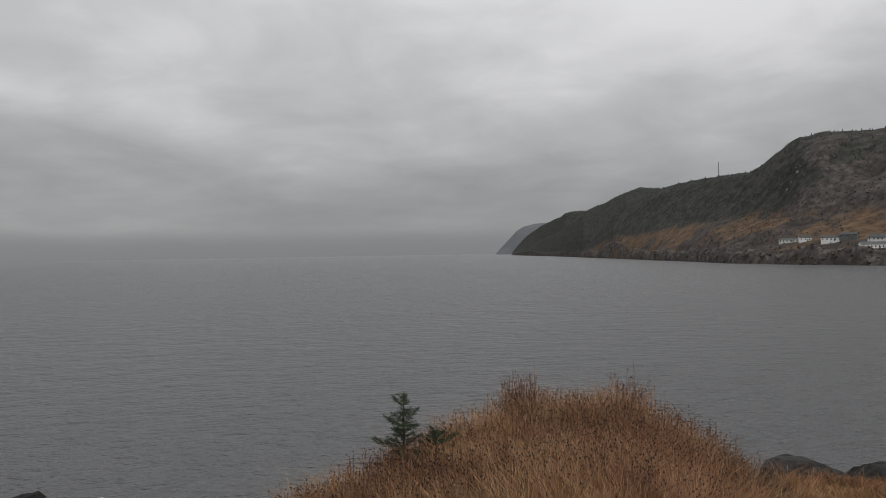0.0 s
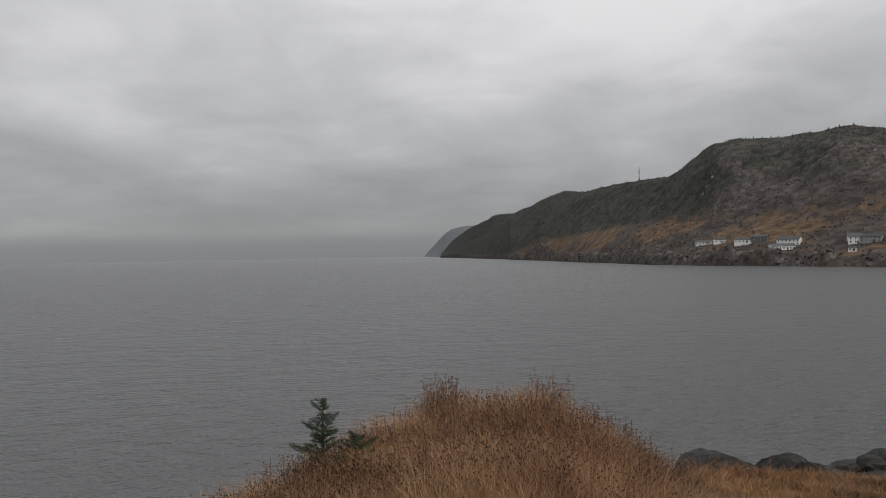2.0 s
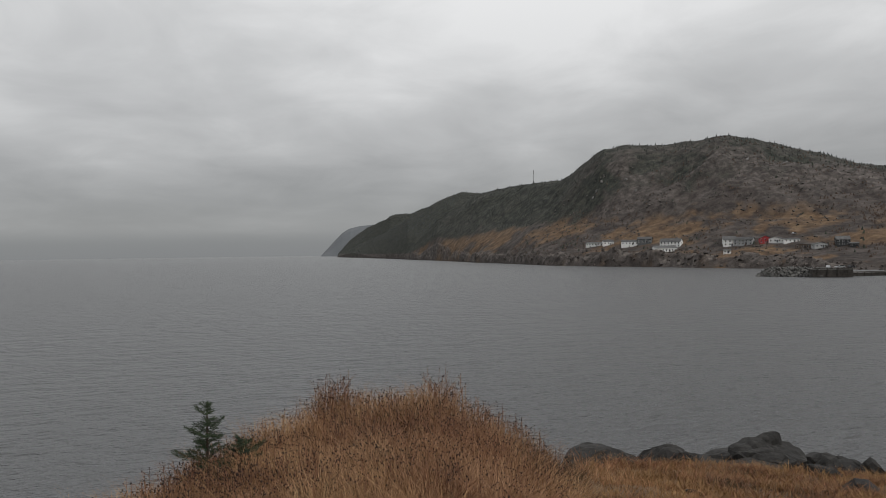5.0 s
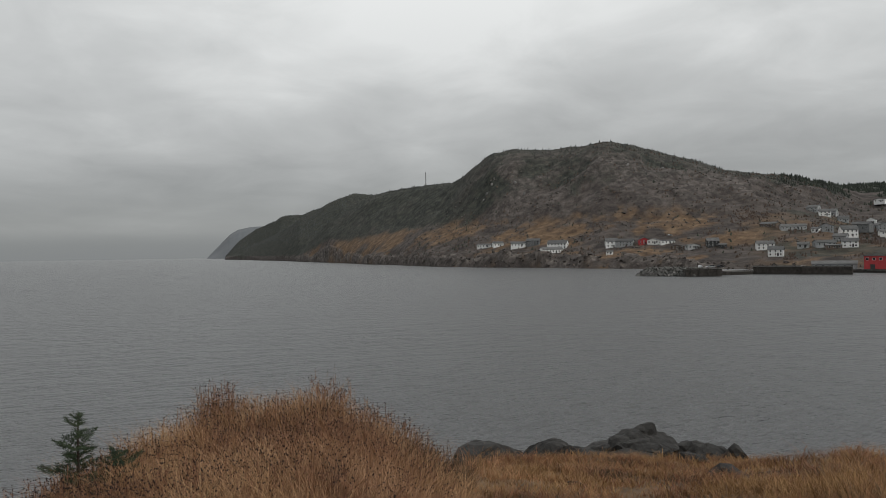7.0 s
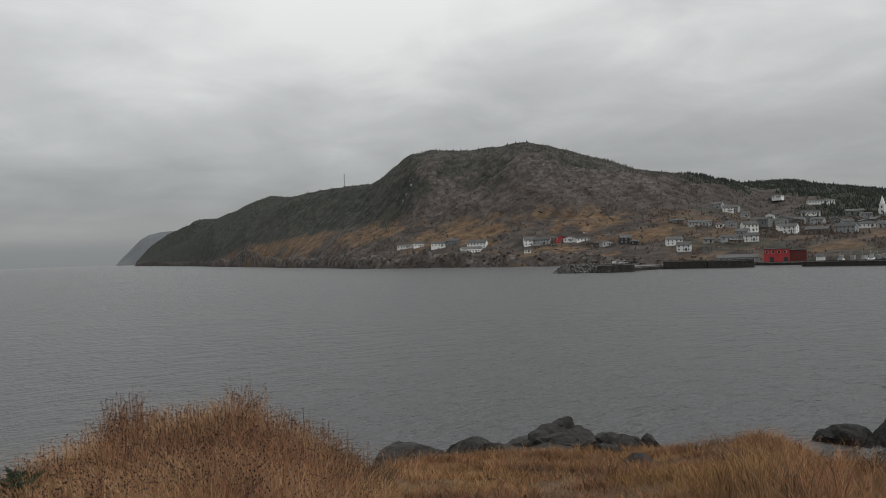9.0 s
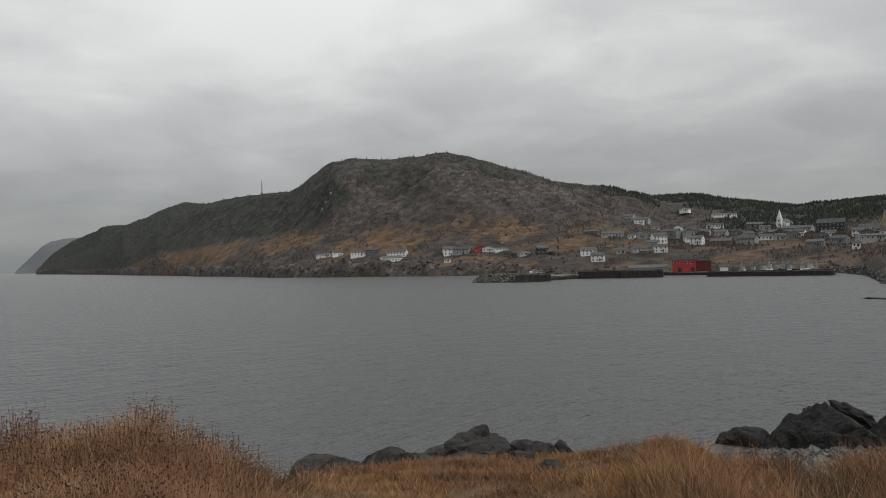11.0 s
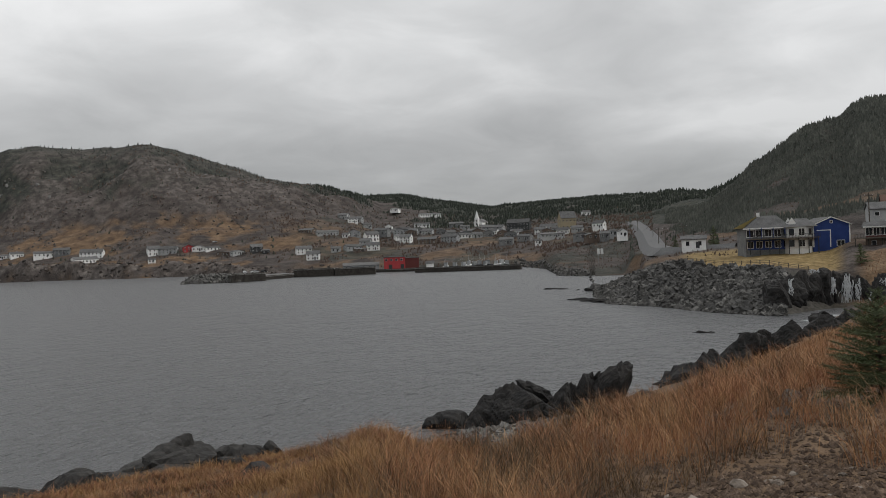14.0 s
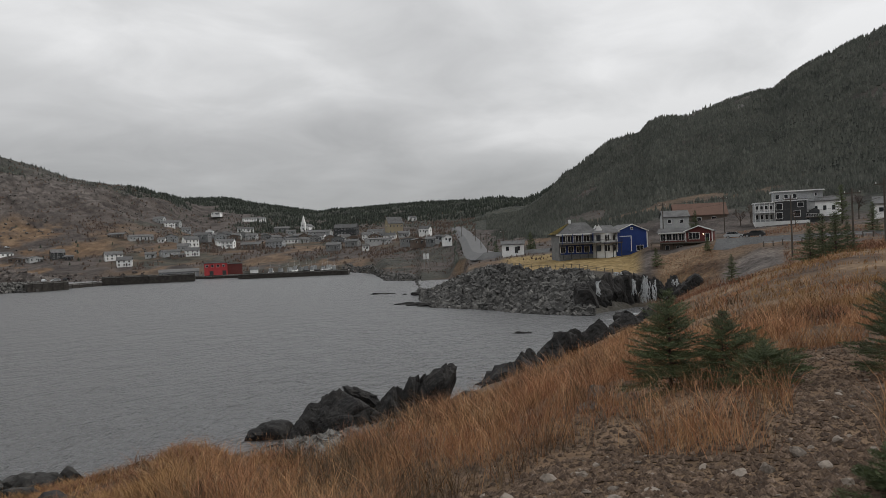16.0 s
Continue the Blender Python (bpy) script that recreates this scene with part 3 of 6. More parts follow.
slope_mat = material("sunbleached_grass", ((0.115, 0.056, 0.030), (0.27, 0.14, 0.067), (0.41, 0.235, 0.112), (0.54, 0.37, 0.20)), 0.9, 0.8, 0.0, spread=0.16, fine=0.35)
fern_mat = material("withered_fern", ((0.10, 0.043, 0.026), (0.225, 0.098, 0.052), (0.345, 0.168, 0.083), (0.46, 0.28, 0.155)), 0.9, 0.8, 0.0, spread=0.16, fine=0.35)
ochre_mat = material("ochre_turf", ((0.105, 0.056, 0.026), (0.235, 0.13, 0.055), (0.37, 0.225, 0.10)), 1.3, 0.85, 0.0, spread=0.14, fine=0.35)
umber_mat = material("umber_weeds", ((0.036, 0.025, 0.015), (0.085, 0.056, 0.032), (0.15, 0.10, 0.056), (0.23, 0.165, 0.095)), 0.9, 0.85, 0.0, spread=0.14, fine=0.35)
seed_mat = material("dark_seed_heads", ((0.012, 0.009, 0.008), (0.03, 0.02, 0.016)), 9.0, 0.9, 0.0)
needle_mat = material("spruce_needles", ((0.030, 0.042, 0.019), (0.064, 0.083, 0.036), (0.115, 0.137, 0.06)), 3.0, 0.7, 0.0, spread=0.12)
sapling_mat = material("dark_sapling_needles", ((0.012, 0.02, 0.011), (0.026, 0.042, 0.02), (0.05, 0.07, 0.03)), 3.0, 0.7, 0.0, spread=0.12)
bark_mat = material("spruce_bark", ((0.03, 0.022, 0.017), (0.08, 0.06, 0.045)), 20.0, 0.95, 0.5)


def blades(name, xy, height, width, lean, mat, label, rng, lay=None):
    """Bent grass blades, three triangles each, rooted on the ground."""
    n = len(xy)
    z = land(xy[:, 0], xy[:, 1])[0] - 0.02
    way = rng.uniform(0, 2 * np.pi, n)
    tip = rng.uniform(0, 2 * np.pi, n)
    bend = np.stack([np.cos(tip), np.sin(tip)], 1) * (lean * height * rng.uniform(0.2, 1.3, n))[:, None]
    if lay is not None:
        bend = bend + lay * height[:, None]
    side = np.stack([np.cos(way), np.sin(way)], 1) * width[:, None] / 2
    V = np.zeros((n, 5, 3))
    V[:, 0, :2], V[:, 1, :2] = xy - side, xy + side
    V[:, 2, :2], V[:, 3, :2] = xy + bend * 0.35 - side * 0.8, xy + bend * 0.35 + side * 0.8
    V[:, 4, :2] = xy + bend
    V[:, :2, 2] = z[:, None]
    V[:, 2:4, 2] = (z + 0.58 * height)[:, None]
    V[:, 4, 2] = z + height
    F = np.array([(0, 1, 3), (0, 3, 2), (2, 3, 4)])[None] + (np.arange(n) * 5)[:, None, None]
    return tagged(new(name, mesh_from(name, V.reshape(-1, 3), F.reshape(-1, 3), mat)), label, "grass", kind="stuff")


def scatter(rng, n, b0, b1, d0, d1, power=2.0):
    """Points by bearing and distance; power 2 is even over the ground, 0 gathers them near."""
    b = np.radians(rng.uniform(b0, b1, n))
    u = rng.uniform(0, 1, n)
    d = (d0 ** power + u * (d1 ** power - d0 ** power)) ** (1 / power) if power else d0 * (d1 / d0) ** u
    return np.stack([d * np.sin(b), d * np.cos(b)], 1)


def polar(xy):
    return np.degrees(np.arctan2(xy[:, 0], xy[:, 1])), np.hypot(xy[:, 0], xy[:, 1])


def gravelly(xy):
    """How bare and stony the ground is: the gravel apron and the track that leaves it."""
    b, d = polar(xy)
    wave = fbm(xy[:, 0] / 1.1, xy[:, 1] / 1.1, 3, 81)
    apron = smoothstep(66, 74, b) * (1 - smoothstep(6.6, 7.6, d + wave * 3.5))
    track = smoothstep(95.5, 97.0, b + wave * 3) * (1 - smoothstep(101, 102.5, b + wave * 3)) * (1 - smoothstep(12.5, 15, d))
    scar = (1 - smoothstep(0.5, 1.3, np.hypot(b - 50, (d - 14.5) * 1.5) / 4 + wave)) * 0.8
    return np.clip(np.maximum(np.maximum(apron, track), scar), 0, 1)


# ---- grass of the bluff ----
rng = np.random.default_rng(7)


def mound_grass():
    xy = scatter(rng, 98000, -26, 25, 4.2, 9.6)
    b, d = polar(xy)
    clump = fbm(xy[:, 0] / 0.5, xy[:, 1] / 0.5, 3, 91)
    brink = np.interp(b, BLUFF[:, 0], BLUFF[:, 1])
    keep = (d < brink + 0.7) & (rng.uniform(0, 1, len(xy)) < 0.55 + 1.3 * clump + 0.3)
    xy, clump = xy[keep], clump[keep]
    h = (0.13 + 0.30 * rng.uniform(0, 1, len(xy)) ** 1.5) * (1 + 1.1 * clump)
    b, d = polar(xy)
    tone = fbm(xy[:, 0] / 0.9, xy[:, 1] / 0.9, 3, 93) + rng.normal(0, 0.1, len(xy))
    weedy = fbm(xy[:, 0] / 1.3, xy[:, 1] / 1.0, 3, 94) + rng.normal(0, 0.09, len(xy)) + 0.12 * smoothstep(6.6, 8.2, d) > 0.17
    straw, russet = ~weedy & (tone > 0.03), ~weedy & (tone <= 0.03)
    for pick, mat, scale, label in ((straw, grass_mat, 1.0, "tall dry straw-coloured grass on the mound"), (russet, russet_mat, 0.95, "tall russet withered grass on the mound"),
                                    (weedy, umber_mat, 0.9, "dark umber withered weeds on the crest of the mound")):
        blades("tall_grass", xy[pick], h[pick] * scale, rng.uniform(0.0026, 0.0058, pick.sum()), 0.95, mat, label, rng)


def slope_grass():
    xy = np.concatenate([scatter(rng, 125000, 23, 107, 5.0, 24, 1.0), scatter(rng, 62000, 56, 108, 14, 75, 0.6)])
    b, d = polar(xy)
    clump = fbm(xy[:, 0] / 0.8, xy[:, 1] / 0.8, 3, 95) + 0.8 * fbm(xy[:, 0] / 4, xy[:, 1] / 4, 2, 96)
    brink = np.interp(b, BLUFF[:, 0], BLUFF[:, 1])
    keep = ((d < brink + 1.2 + 0.1 * d + 5 * smoothstep(40, 46, b)) | (b > 84)) & (rng.uniform(0, 1, len(xy)) > np.minimum(0.99, 1.25 * gravelly(xy)) + 0.25 * smoothstep(64, 72, b) * (1 - smoothstep(8, 12, d))) & (rng.uniform(0, 1, len(xy)) < 0.58 + 3.8 * clump)
    xy, b, d, clump = xy[keep], b[keep], d[keep], clump[keep]
    low = (1 - smoothstep(47, 58, b)) * smoothstep(24, 27, b) + 0.55 * smoothstep(88, 97, b) * smoothstep(14, 26, d)
    h = (0.17 + 0.36 * rng.uniform(0, 1, len(xy)) ** 1.4) * (1 + 1.9 * clump.clip(-0.35, 0.4)) * (1 - 0.62 * np.clip(low, 0, 1))
    w = rng.uniform(0.003, 0.0075, len(xy)) * np.clip(d / 8, 1, 7)
    pickn = fbm(xy[:, 0] / 1.6, xy[:, 1] / 1.6, 3, 97) + rng.normal(0, 0.07, len(xy))
    short = (low > 0.35) & (pickn > -0.12)
    dull = ~short & (fbm(xy[:, 0] / 2.4, xy[:, 1] / 2.4, 3, 98) + rng.normal(0, 0.08, len(xy)) > 0.13)
    tall = ~short & ~dull & (pickn > 0.0)
    rest = ~short & ~dull & ~tall
    for name, pick, mat, label in (("tall_grass", tall, slope_mat, "tall dry straw-coloured grass on the slope"), ("tall_grass", rest, fern_mat, "withered russet grass on the stony slope"),
                                   ("weeds", dull, umber_mat, "dull brown withered weeds among the grass on the slope"),
                                   ("turf", short, ochre_mat, "short ochre turf above the shore rocks")):
        blades(name, xy[pick], h[pick], w[pick], 0.85, mat, label, rng)


def seed_stalks(n, b0, b1, d0, d1, tall, label, edge=False):
    """Thin branching stalks with dark seed heads."""
    xy = scatter(rng, n, b0, b1, d0, d1)
    if edge:
        b = rng.uniform(b0, b1, n)
        d = np.interp(b, BLUFF[:, 0], BLUFF[:, 1]) + rng.normal(-0.2, 0.45, n)
        xy = np.stack([d * np.sin(np.radians(b)), d * np.cos(np.radians(b))], 1)
    z = land(xy[:, 0], xy[:, 1])[0]
    V, F, HV, HF = [], [], [], []
    octa = np.array([(1, 0, 0), (0, 1, 0), (-1, 0, 0), (0, -1, 0), (0, 0, 1.2), (0, 0, -1.2)])
    octf = ((0, 1, 4), (1, 2, 4), (2, 3, 4), (3, 0, 4), (1, 0, 5), (2, 1, 5), (3, 2, 5), (0, 3, 5))
    for k in range(n):
        h = tall * rng.uniform(0.65, 1.15)
        foot = np.array([*xy[k], z[k]])
        top = foot + (rng.normal(0, 0.08 * h), rng.normal(0, 0.08 * h), h)
        stems = [(foot, top)]
        for _ in range(int(rng.integers(1, 4))):
            a = foot + (top - foot) * rng.uniform(0.6, 0.85)
            stems.append((a, a + (rng.normal(0, 0.07), rng.normal(0, 0.07), rng.uniform(0.06, 0.2) * tall)))
        for a, c in stems:
            i = len(V)
            for p, r in ((a, 0.0028), (c, 0.0018)):
                for q in range(3):
                    V.append(p + (r * math.cos(2.09 * q), r * math.sin(2.09 * q), 0))
            for q in range(3):
                F += [(i + q, i + (q + 1) % 3, i + 3 + (q + 1) % 3), (i + q, i + 3 + (q + 1) % 3, i + 3 + q)]
            i, r = len(HV), rng.uniform(0.0045, 0.0082)
            HV += list(octa * r + c)
            HF += [tuple(i + q for q in f) for f in octf]
    tagged(new("weed_stalks", mesh_from("weed_stalks", V, F, russet_mat)), label, "weeds", kind="stuff")
    tagged(new("seed_heads", mesh_from("seed_heads", HV, HF, seed_mat)), "small dark brown seed heads of withered weeds", "weeds", kind="stuff")


mound_grass()
slope_grass()
seed_stalks(2200, -18, 24, 5.0, 8.8, 0.34, "thin withered weed stalks standing in the grass")
seed_stalks(430, -24, 24, 5.0, 9.0, 0.38, "tall withered weed stalks along the brink of the mound", True)
seed_stalks(60, 4.6, 7.2, 8.3, 8.9, 0.52, "a dense clump of tall dock stalks")
seed_stalks(34, 13.0, 16.0, 8.2, 8.9, 0.54, "a loose clump of tall withered stalks")
seed_stalks(60, 73, 84, 16, 34, 0.8, "withered weed stalks above the shore")


# ---- stones of the track ----
def stones():
    shapes = []
    for k in range(7):
        bm = rock_bmesh(rng, 2, 11, 0.66, 0.1, (0.42, 0.85))
        me = bpy.data.meshes.new("stone")
        bm.to_mesh(me)
        bm.free()
        me.materials.append(rock_pale)
        shapes.append(me)
    xy = scatter(rng, 6000, 68, 107, 4.6, 15, 0.5)
    xy = xy[rng.uniform(0, 1, len(xy)) < gravelly(xy)]
    z = land(xy[:, 0], xy[:, 1])[0]
    for k in range(min(290, len(xy))):
        ob = new("stone", shapes[k % 7])
        s = (0.018 + 0.075 * rng.uniform(0, 1) ** 3.2) * (0.6 if math.hypot(*xy[k]) > 8 else 1.0)
        ob.parent = ground
        ob.location = (*xy[k], z[k] + s * 0.2)
        ob.rotation_euler = (rng.normal(0, 0.25), rng.normal(0, 0.25), rng.uniform(0, 6.28))
        ob.scale = (s * rng.uniform(0.9, 1.5), s, s * rng.uniform(0.7, 1.1))
    # small gravel, one mesh
    base = np.array([(1, 0, 0), (0.3, 0.9, 0), (-0.8, 0.5, 0), (-0.6, -0.7, 0), (0.5, -0.8, 0), (0.1, 0.1, 0.7), (0, 0, -0.5)])
    fs = np.array([(0, 1, 5), (1, 2, 5), (2, 3, 5), (3, 4, 5), (4, 0, 5), (1, 0, 6), (2, 1, 6), (3, 2, 6), (4, 3, 6), (0, 4, 6)])
    xy = scatter(rng, 62000, 62, 108, 4.4, 16, 0.6)
    gb, gd = polar(xy)
    xy = xy[rng.uniform(0, 1, len(xy)) < gravelly(xy) + 0.03 + 0.4 * smoothstep(63, 72, gb) * (1 - smoothstep(9, 13, gd))]
    n = len(xy)
    z = land(xy[:, 0], xy[:, 1])[0]
    s = 0.007 + 0.04 * rng.uniform(0, 1, n) ** 3.6
    t = rng.uniform(0, 6.28, n)
    V = base[None] * s[:, None, None] * rng.uniform(0.7, 1.3, (n, 7, 1))
    c, sn = np.cos(t)[:, None], np.sin(t)[:, None]
    W = np.stack([V[..., 0] * c - V[..., 1] * sn + xy[:, :1], V[..., 0] * sn + V[..., 1] * c + xy[:, 1:], V[..., 2] + (z + 0.2 * s)[:, None]], -1)
    F = fs[None] + (np.arange(n) * 7)[:, None, None]
    tagged(new("gravel", mesh_from("gravel", W.reshape(-1, 3), F.reshape(-1, 3), gravel_mat)), "loose grey and brown gravel on the track", "gravel", kind="stuff")


# ---- rocks ----
def boulder(name, bearing, d, top, width, height, label, mat, depth=None, turn=0.0, lean=0.0, sub=4, planes=14, category="rock", rough=0.12, cut=(0.5, 0.92)):
    """A boulder whose top is at the height top; width across the line of sight."""
    bm = rock_bmesh(rng, sub, planes, 1.0, rough * 0.75, cut)
    co = np.array([v.co for v in bm.verts])
    lo, hi = co.min(0), co.max(0)
    size = (width, depth or width * 0.8, height)
    for v in bm.verts:
        v.co = Vector(((v.co[k] - (lo[k] + hi[k]) / 2) / (hi[k] - lo[k]) * size[k] for k in range(3)))
        v.co.x += lean * v.co.z
    x, y = at(bearing, d)
    ob = part(name, bm, mat, smooth=False)
    ob.matrix_world = pose(x, y, top - height / 2, 0, 0, -bearing + turn)
    return tagged(ob, label, category)


def shore_rocks():
    g = "grey rounded boulder lying in the turf above the sea"
    boulder("boulder", 26.2, 15.0, 10.12, 1.6, 1.0, g, rock_grey, rough=0.2)
    boulder("boulder", 30.4, 16.0, 9.95, 1.15, 1.2, g, rock_grey, lean=0.15)
    boulder("rock_outcrop", 34.8, 17.6, 9.74, 2.3, 1.2, "cracked grey slab of shore rock beside a split boulder", rock_grey, lean=0.5, rough=0.3, planes=9)
    boulder("rock_outcrop", 37.6, 17.4, 9.86, 1.75, 1.4, "split grey outcrop with a small knob on top", rock_grey, turn=20, rough=0.24, planes=10, cut=(0.6, 0.95))
    boulder("shore_rock", 37.8, 17.5, 10.0, 0.55, 0.6, "small round rock knob on the outcrop", rock_grey, sub=3)
    boulder("rock_outcrop", 36.0, 16.7, 9.58, 3.0, 1.1, "low cracked ledge of grey shore rock", rock_grey, rough=0.34, planes=9)
    boulder("boulder", 41.2, 16.6, 9.66, 0.85, 0.8, g, rock_grey, rough=0.2)
    for b, w, t in ((41.2, 0.9, 9.62), (42.4, 0.8, 9.58), (44.2, 0.7, 9.66), (32.2, 0.8, 9.4)):
        boulder("shore_rock", b, 17.6, t, w, 0.6, "jagged dark shore rock at the brink", rock_grey, sub=3, rough=0.3)
    boulder("boulder", 44.0, 12.6, 10.52, 0.9, 0.7, "dark weathered boulder sunk in ochre turf", rock_wet, sub=3)
    boulder("boulder", 33.0, 10.6, 10.75, 0.5, 0.4, "flat grey stone sunk in the turf", rock_grey, sub=3)
    boulder("boulder", 83.2, 11.6, 11.78, 0.36, 0.3, "pale flat stone in withered grass", rock_pale, sub=3)
    boulder("boulder", 82.6, 11.0, 11.66, 0.4, 0.25, "pale flat stone in withered grass", rock_pale, sub=3)
    boulder("boulder", 97.6, 19.0, 11.95, 0.55, 0.4, "pale stone beside the track", rock_pale, sub=3)
    # the large dark rocks at the water
    w = "large dark wet rock at the water's edge"
    boulder("sea_rock", 56.9, 57.0, 1.25, 3.9, 2.6, "low dark rock block washed by the sea", rock_wet, rough=0.22, planes=8)
    boulder("sea_rock", 61.5, 57.0, 3.2, 6.2, 6.0, w, rock_wet, lean=0.2, sub=5, rough=0.26, planes=9, cut=(0.6, 0.95))
    boulder("sea_rock", 58.9, 56.0, 1.3, 2.4, 3.4, w, rock_wet, lean=0.3, rough=0.3)
    boulder("sea_rock", 64.2, 56.5, 2.1, 4.4, 4.2, w, rock_wet, lean=-0.3, sub=5, rough=0.32)
    boulder("sea_rock", 63.9, 61.0, 2.7, 2.7, 2.4, w, rock_wet, rough=0.3, lean=-0.3)
    boulder("sea_rock", 66.1, 59.0, 2.9, 4.2, 5.4, w, rock_wet, lean=0.35, sub=5, rough=0.32, planes=10)
    boulder("sea_rock", 67.5, 59.6, 3.5, 3.4, 5.6, w, rock_wet, lean=0.3, sub=5, rough=0.3, planes=9)
    boulder("sea_rock", 69.0, 60.0, 4.35, 3.6, 6.6, "tall slanting wedge of dark wet rock", rock_wet, lean=0.5, sub=5, rough=0.24, planes=9)
    boulder("sea_rock", 65.8, 55.5, 0.9, 4.4, 2.6, w, rock_wet, rough=0.34)
    for b, d, top, wd in ((58.3, 50, 1.2, 6), (62.2, 49, 1.5, 7), (66.0, 50, 1.8, 7), (69.3, 53, 2.1, 6.5), (72.0, 60, 1.9, 6)):
        boulder("sea_rock", b, d, top, wd, 4.0, "low dark ledge of shore rock below the bank", rock_wet, rough=0.34, planes=10)
    s = "dark craggy shore rock below the grass bank"
    for b, d, top, wd, lean in ((74.5, 72, 2.3, 5.6, 0.2), (75.9, 74, 2.9, 4.8, 0), (77.3, 76, 3.0, 4.6, 0.2), (78.5, 78, 3.7, 4.2, 0), (79.5, 80, 4.2, 3.4, 0.3), (80.4, 82, 4.2, 3.8, 0.1),
                                (81.6, 84, 5.0, 3.6, 0.45), (83.7, 92, 4.7, 4.6, 0.2), (85.0, 95, 4.9, 5.2, 0), (86.2, 97, 5.1, 5.0, 0)):
        boulder("shore_crag", b, d, top, wd, 6.0, s, rock_wet, lean=lean, rough=0.3, planes=10)
    # reefs awash
    for b, d, top, wd in ((65.3, 219, 0.5, 8), (66.1, 217, 0.35, 4), (67.3, 211, 0.3, 2.5), (67.4, 176, 0.6, 6), (68.2, 172, 0.7, 5), (69.0, 168, 0.9, 5), (68.3, 206, 1.0, 4), (76.2, 112, 0.35, 4.2), (77.2, 112, 0.25, 2.0), (79.0, 111, 0.25, 2.0), (-28.5, 45, 0.5, 4.0), (-30.2, 49, 0.4, 3.0), (-26.8, 43, 0.35, 2.0)):
        boulder("reef", b, d, top, wd, 1.6, "low black reef awash in the cove", rock_wet, rough=0.35, sub=4, category="rock", depth=wd * 0.35)


stones()
shore_rocks()


# ---- young spruces ----
def spruce(bearing, d, height, spread, whorls, label, dz=0.0, sparse=1.0, bristle=1.0):
    x, y = at(bearing, d)
    tree = thing("spruce", pose(x, y, ground_z(x, y) + dz - 0.03, 0, 0, 0), label, "tree")
    bm = bmesh.new()
    rod(bm, (0, 0, 0), (0, 0, height * 0.97), 0.022 * height, 0.004, 7)
    V, F = [], []
    limbs = []
    heavy = rng.uniform(0, 6.283)
    for k in range(whorls):
        f = (k + 0.6) / whorls
        h = height * (0.05 + 0.93 * f)
        reach = spread * (1 - f) ** 0.8 * (0.75 + 0.5 * rng.uniform()) + 0.05 * height
        count = max(4, int(round(9 * sparse)))
        for q in range(count):
            t = 6.283 * (q + rng.uniform(-0.45, 0.45)) / count + k * 1.3
            length = reach * rng.uniform(0.5, 1.15) * (1 + 0.22 * math.cos(t - heavy))
            up = 0.02 + 0.85 * f ** 1.4 + rng.normal(0, 0.13)
            limbs.append((np.array([0, 0, h + rng.normal(0, 0.35) * height / whorls]), np.array([math.cos(t), math.sin(t), up]), length))
    limbs.append((np.array([0, 0, height * 0.86]), np.array([0.02, 0, 1.0]), height * 0.16))
    needle = max(0.016, 0.017 * height) * bristle
    for a, way, length in limbs:
        way = way / np.linalg.norm(way)
        end = a + way * length
        rod(bm, a, end, 0.0035 * height, 0.001, 4)
        twigs = [(a + (end - a) * 0.12, end)]
        flat_side = np.cross(way, (0, 0, 1.0))
        flat_side /= max(np.linalg.norm(flat_side), 1e-6)
        step = max(2, int(length / (0.045 * height)))
        for s in range(step):
            f = 0.22 + 0.72 * s / step
            for sign in (-1, 1):
                out = way * 0.75 + flat_side * sign * 0.7 + np.array([0, 0, rng.normal(0, 0.12)])
                b0 = a + (end - a) * f
                twigs.append((b0, b0 + out * length * (1 - f) * 0.55 * rng.uniform(0.7, 1.1) + out * 0.02))
        for p, q in twigs:
            span = np.linalg.norm(q - p)
            dirn = (q - p) / max(span, 1e-6)
            m = max(4, int(span / (needle * 0.26)))
            u = np.cross(dirn, (0.13, 0.31, 0.94))
            u /= np.linalg.norm(u)
            w = np.cross(dirn, u)
            c = p + dirn * span * ((np.arange(m) + rng.uniform(0, 1, m)) / m)[:, None]
            t = rng.uniform(0, 6.283, m)[:, None]
            o = (u * np.cos(t) + w * np.sin(t)) * 0.85 + dirn * 0.6
            e = c + o * needle * rng.uniform(0.8, 1.3, m)[:, None]
            side = np.cross(o, dirn) * needle * 0.17
            V.append(np.stack([c - side, c + side, e], 1).reshape(-1, 3))
    V = np.concatenate(V)
    F = np.arange(len(V)).reshape(-1, 3)
    part("trunk", bm, bark_mat, tree)
    crown = new("crown", mesh_from("crown", V, F, sapling_mat if bristle > 1 else needle_mat))
    crown.parent = tree
    return tree


spruce(-3.3, 7.4, 0.86, 0.34, 9, "small dark green spruce sapling in dry grass", 0, 0.7, 1.7)
spruce(-1.0, 7.2, 0.46, 0.40, 6, "low spreading spruce sapling in dry grass", 0, 0.7, 1.5)
spruce(88.4, 11.8, 1.5, 0.76, 21, "bushy dark green young spruce on the slope")
spruce(92.0, 11.4, 1.05, 0.84, 17, "bushy dark green young spruce on the slope")
spruce(94.6, 10.8, 0.62, 0.7, 11, "low spreading young spruce beside the track")
spruce(102.2, 11.6, 1.3, 0.62, 14, "bushy young spruce beside the track")
spruce(102.6, 5.9, 0.34, 0.34, 6, "low spreading spruce beside the gravel")


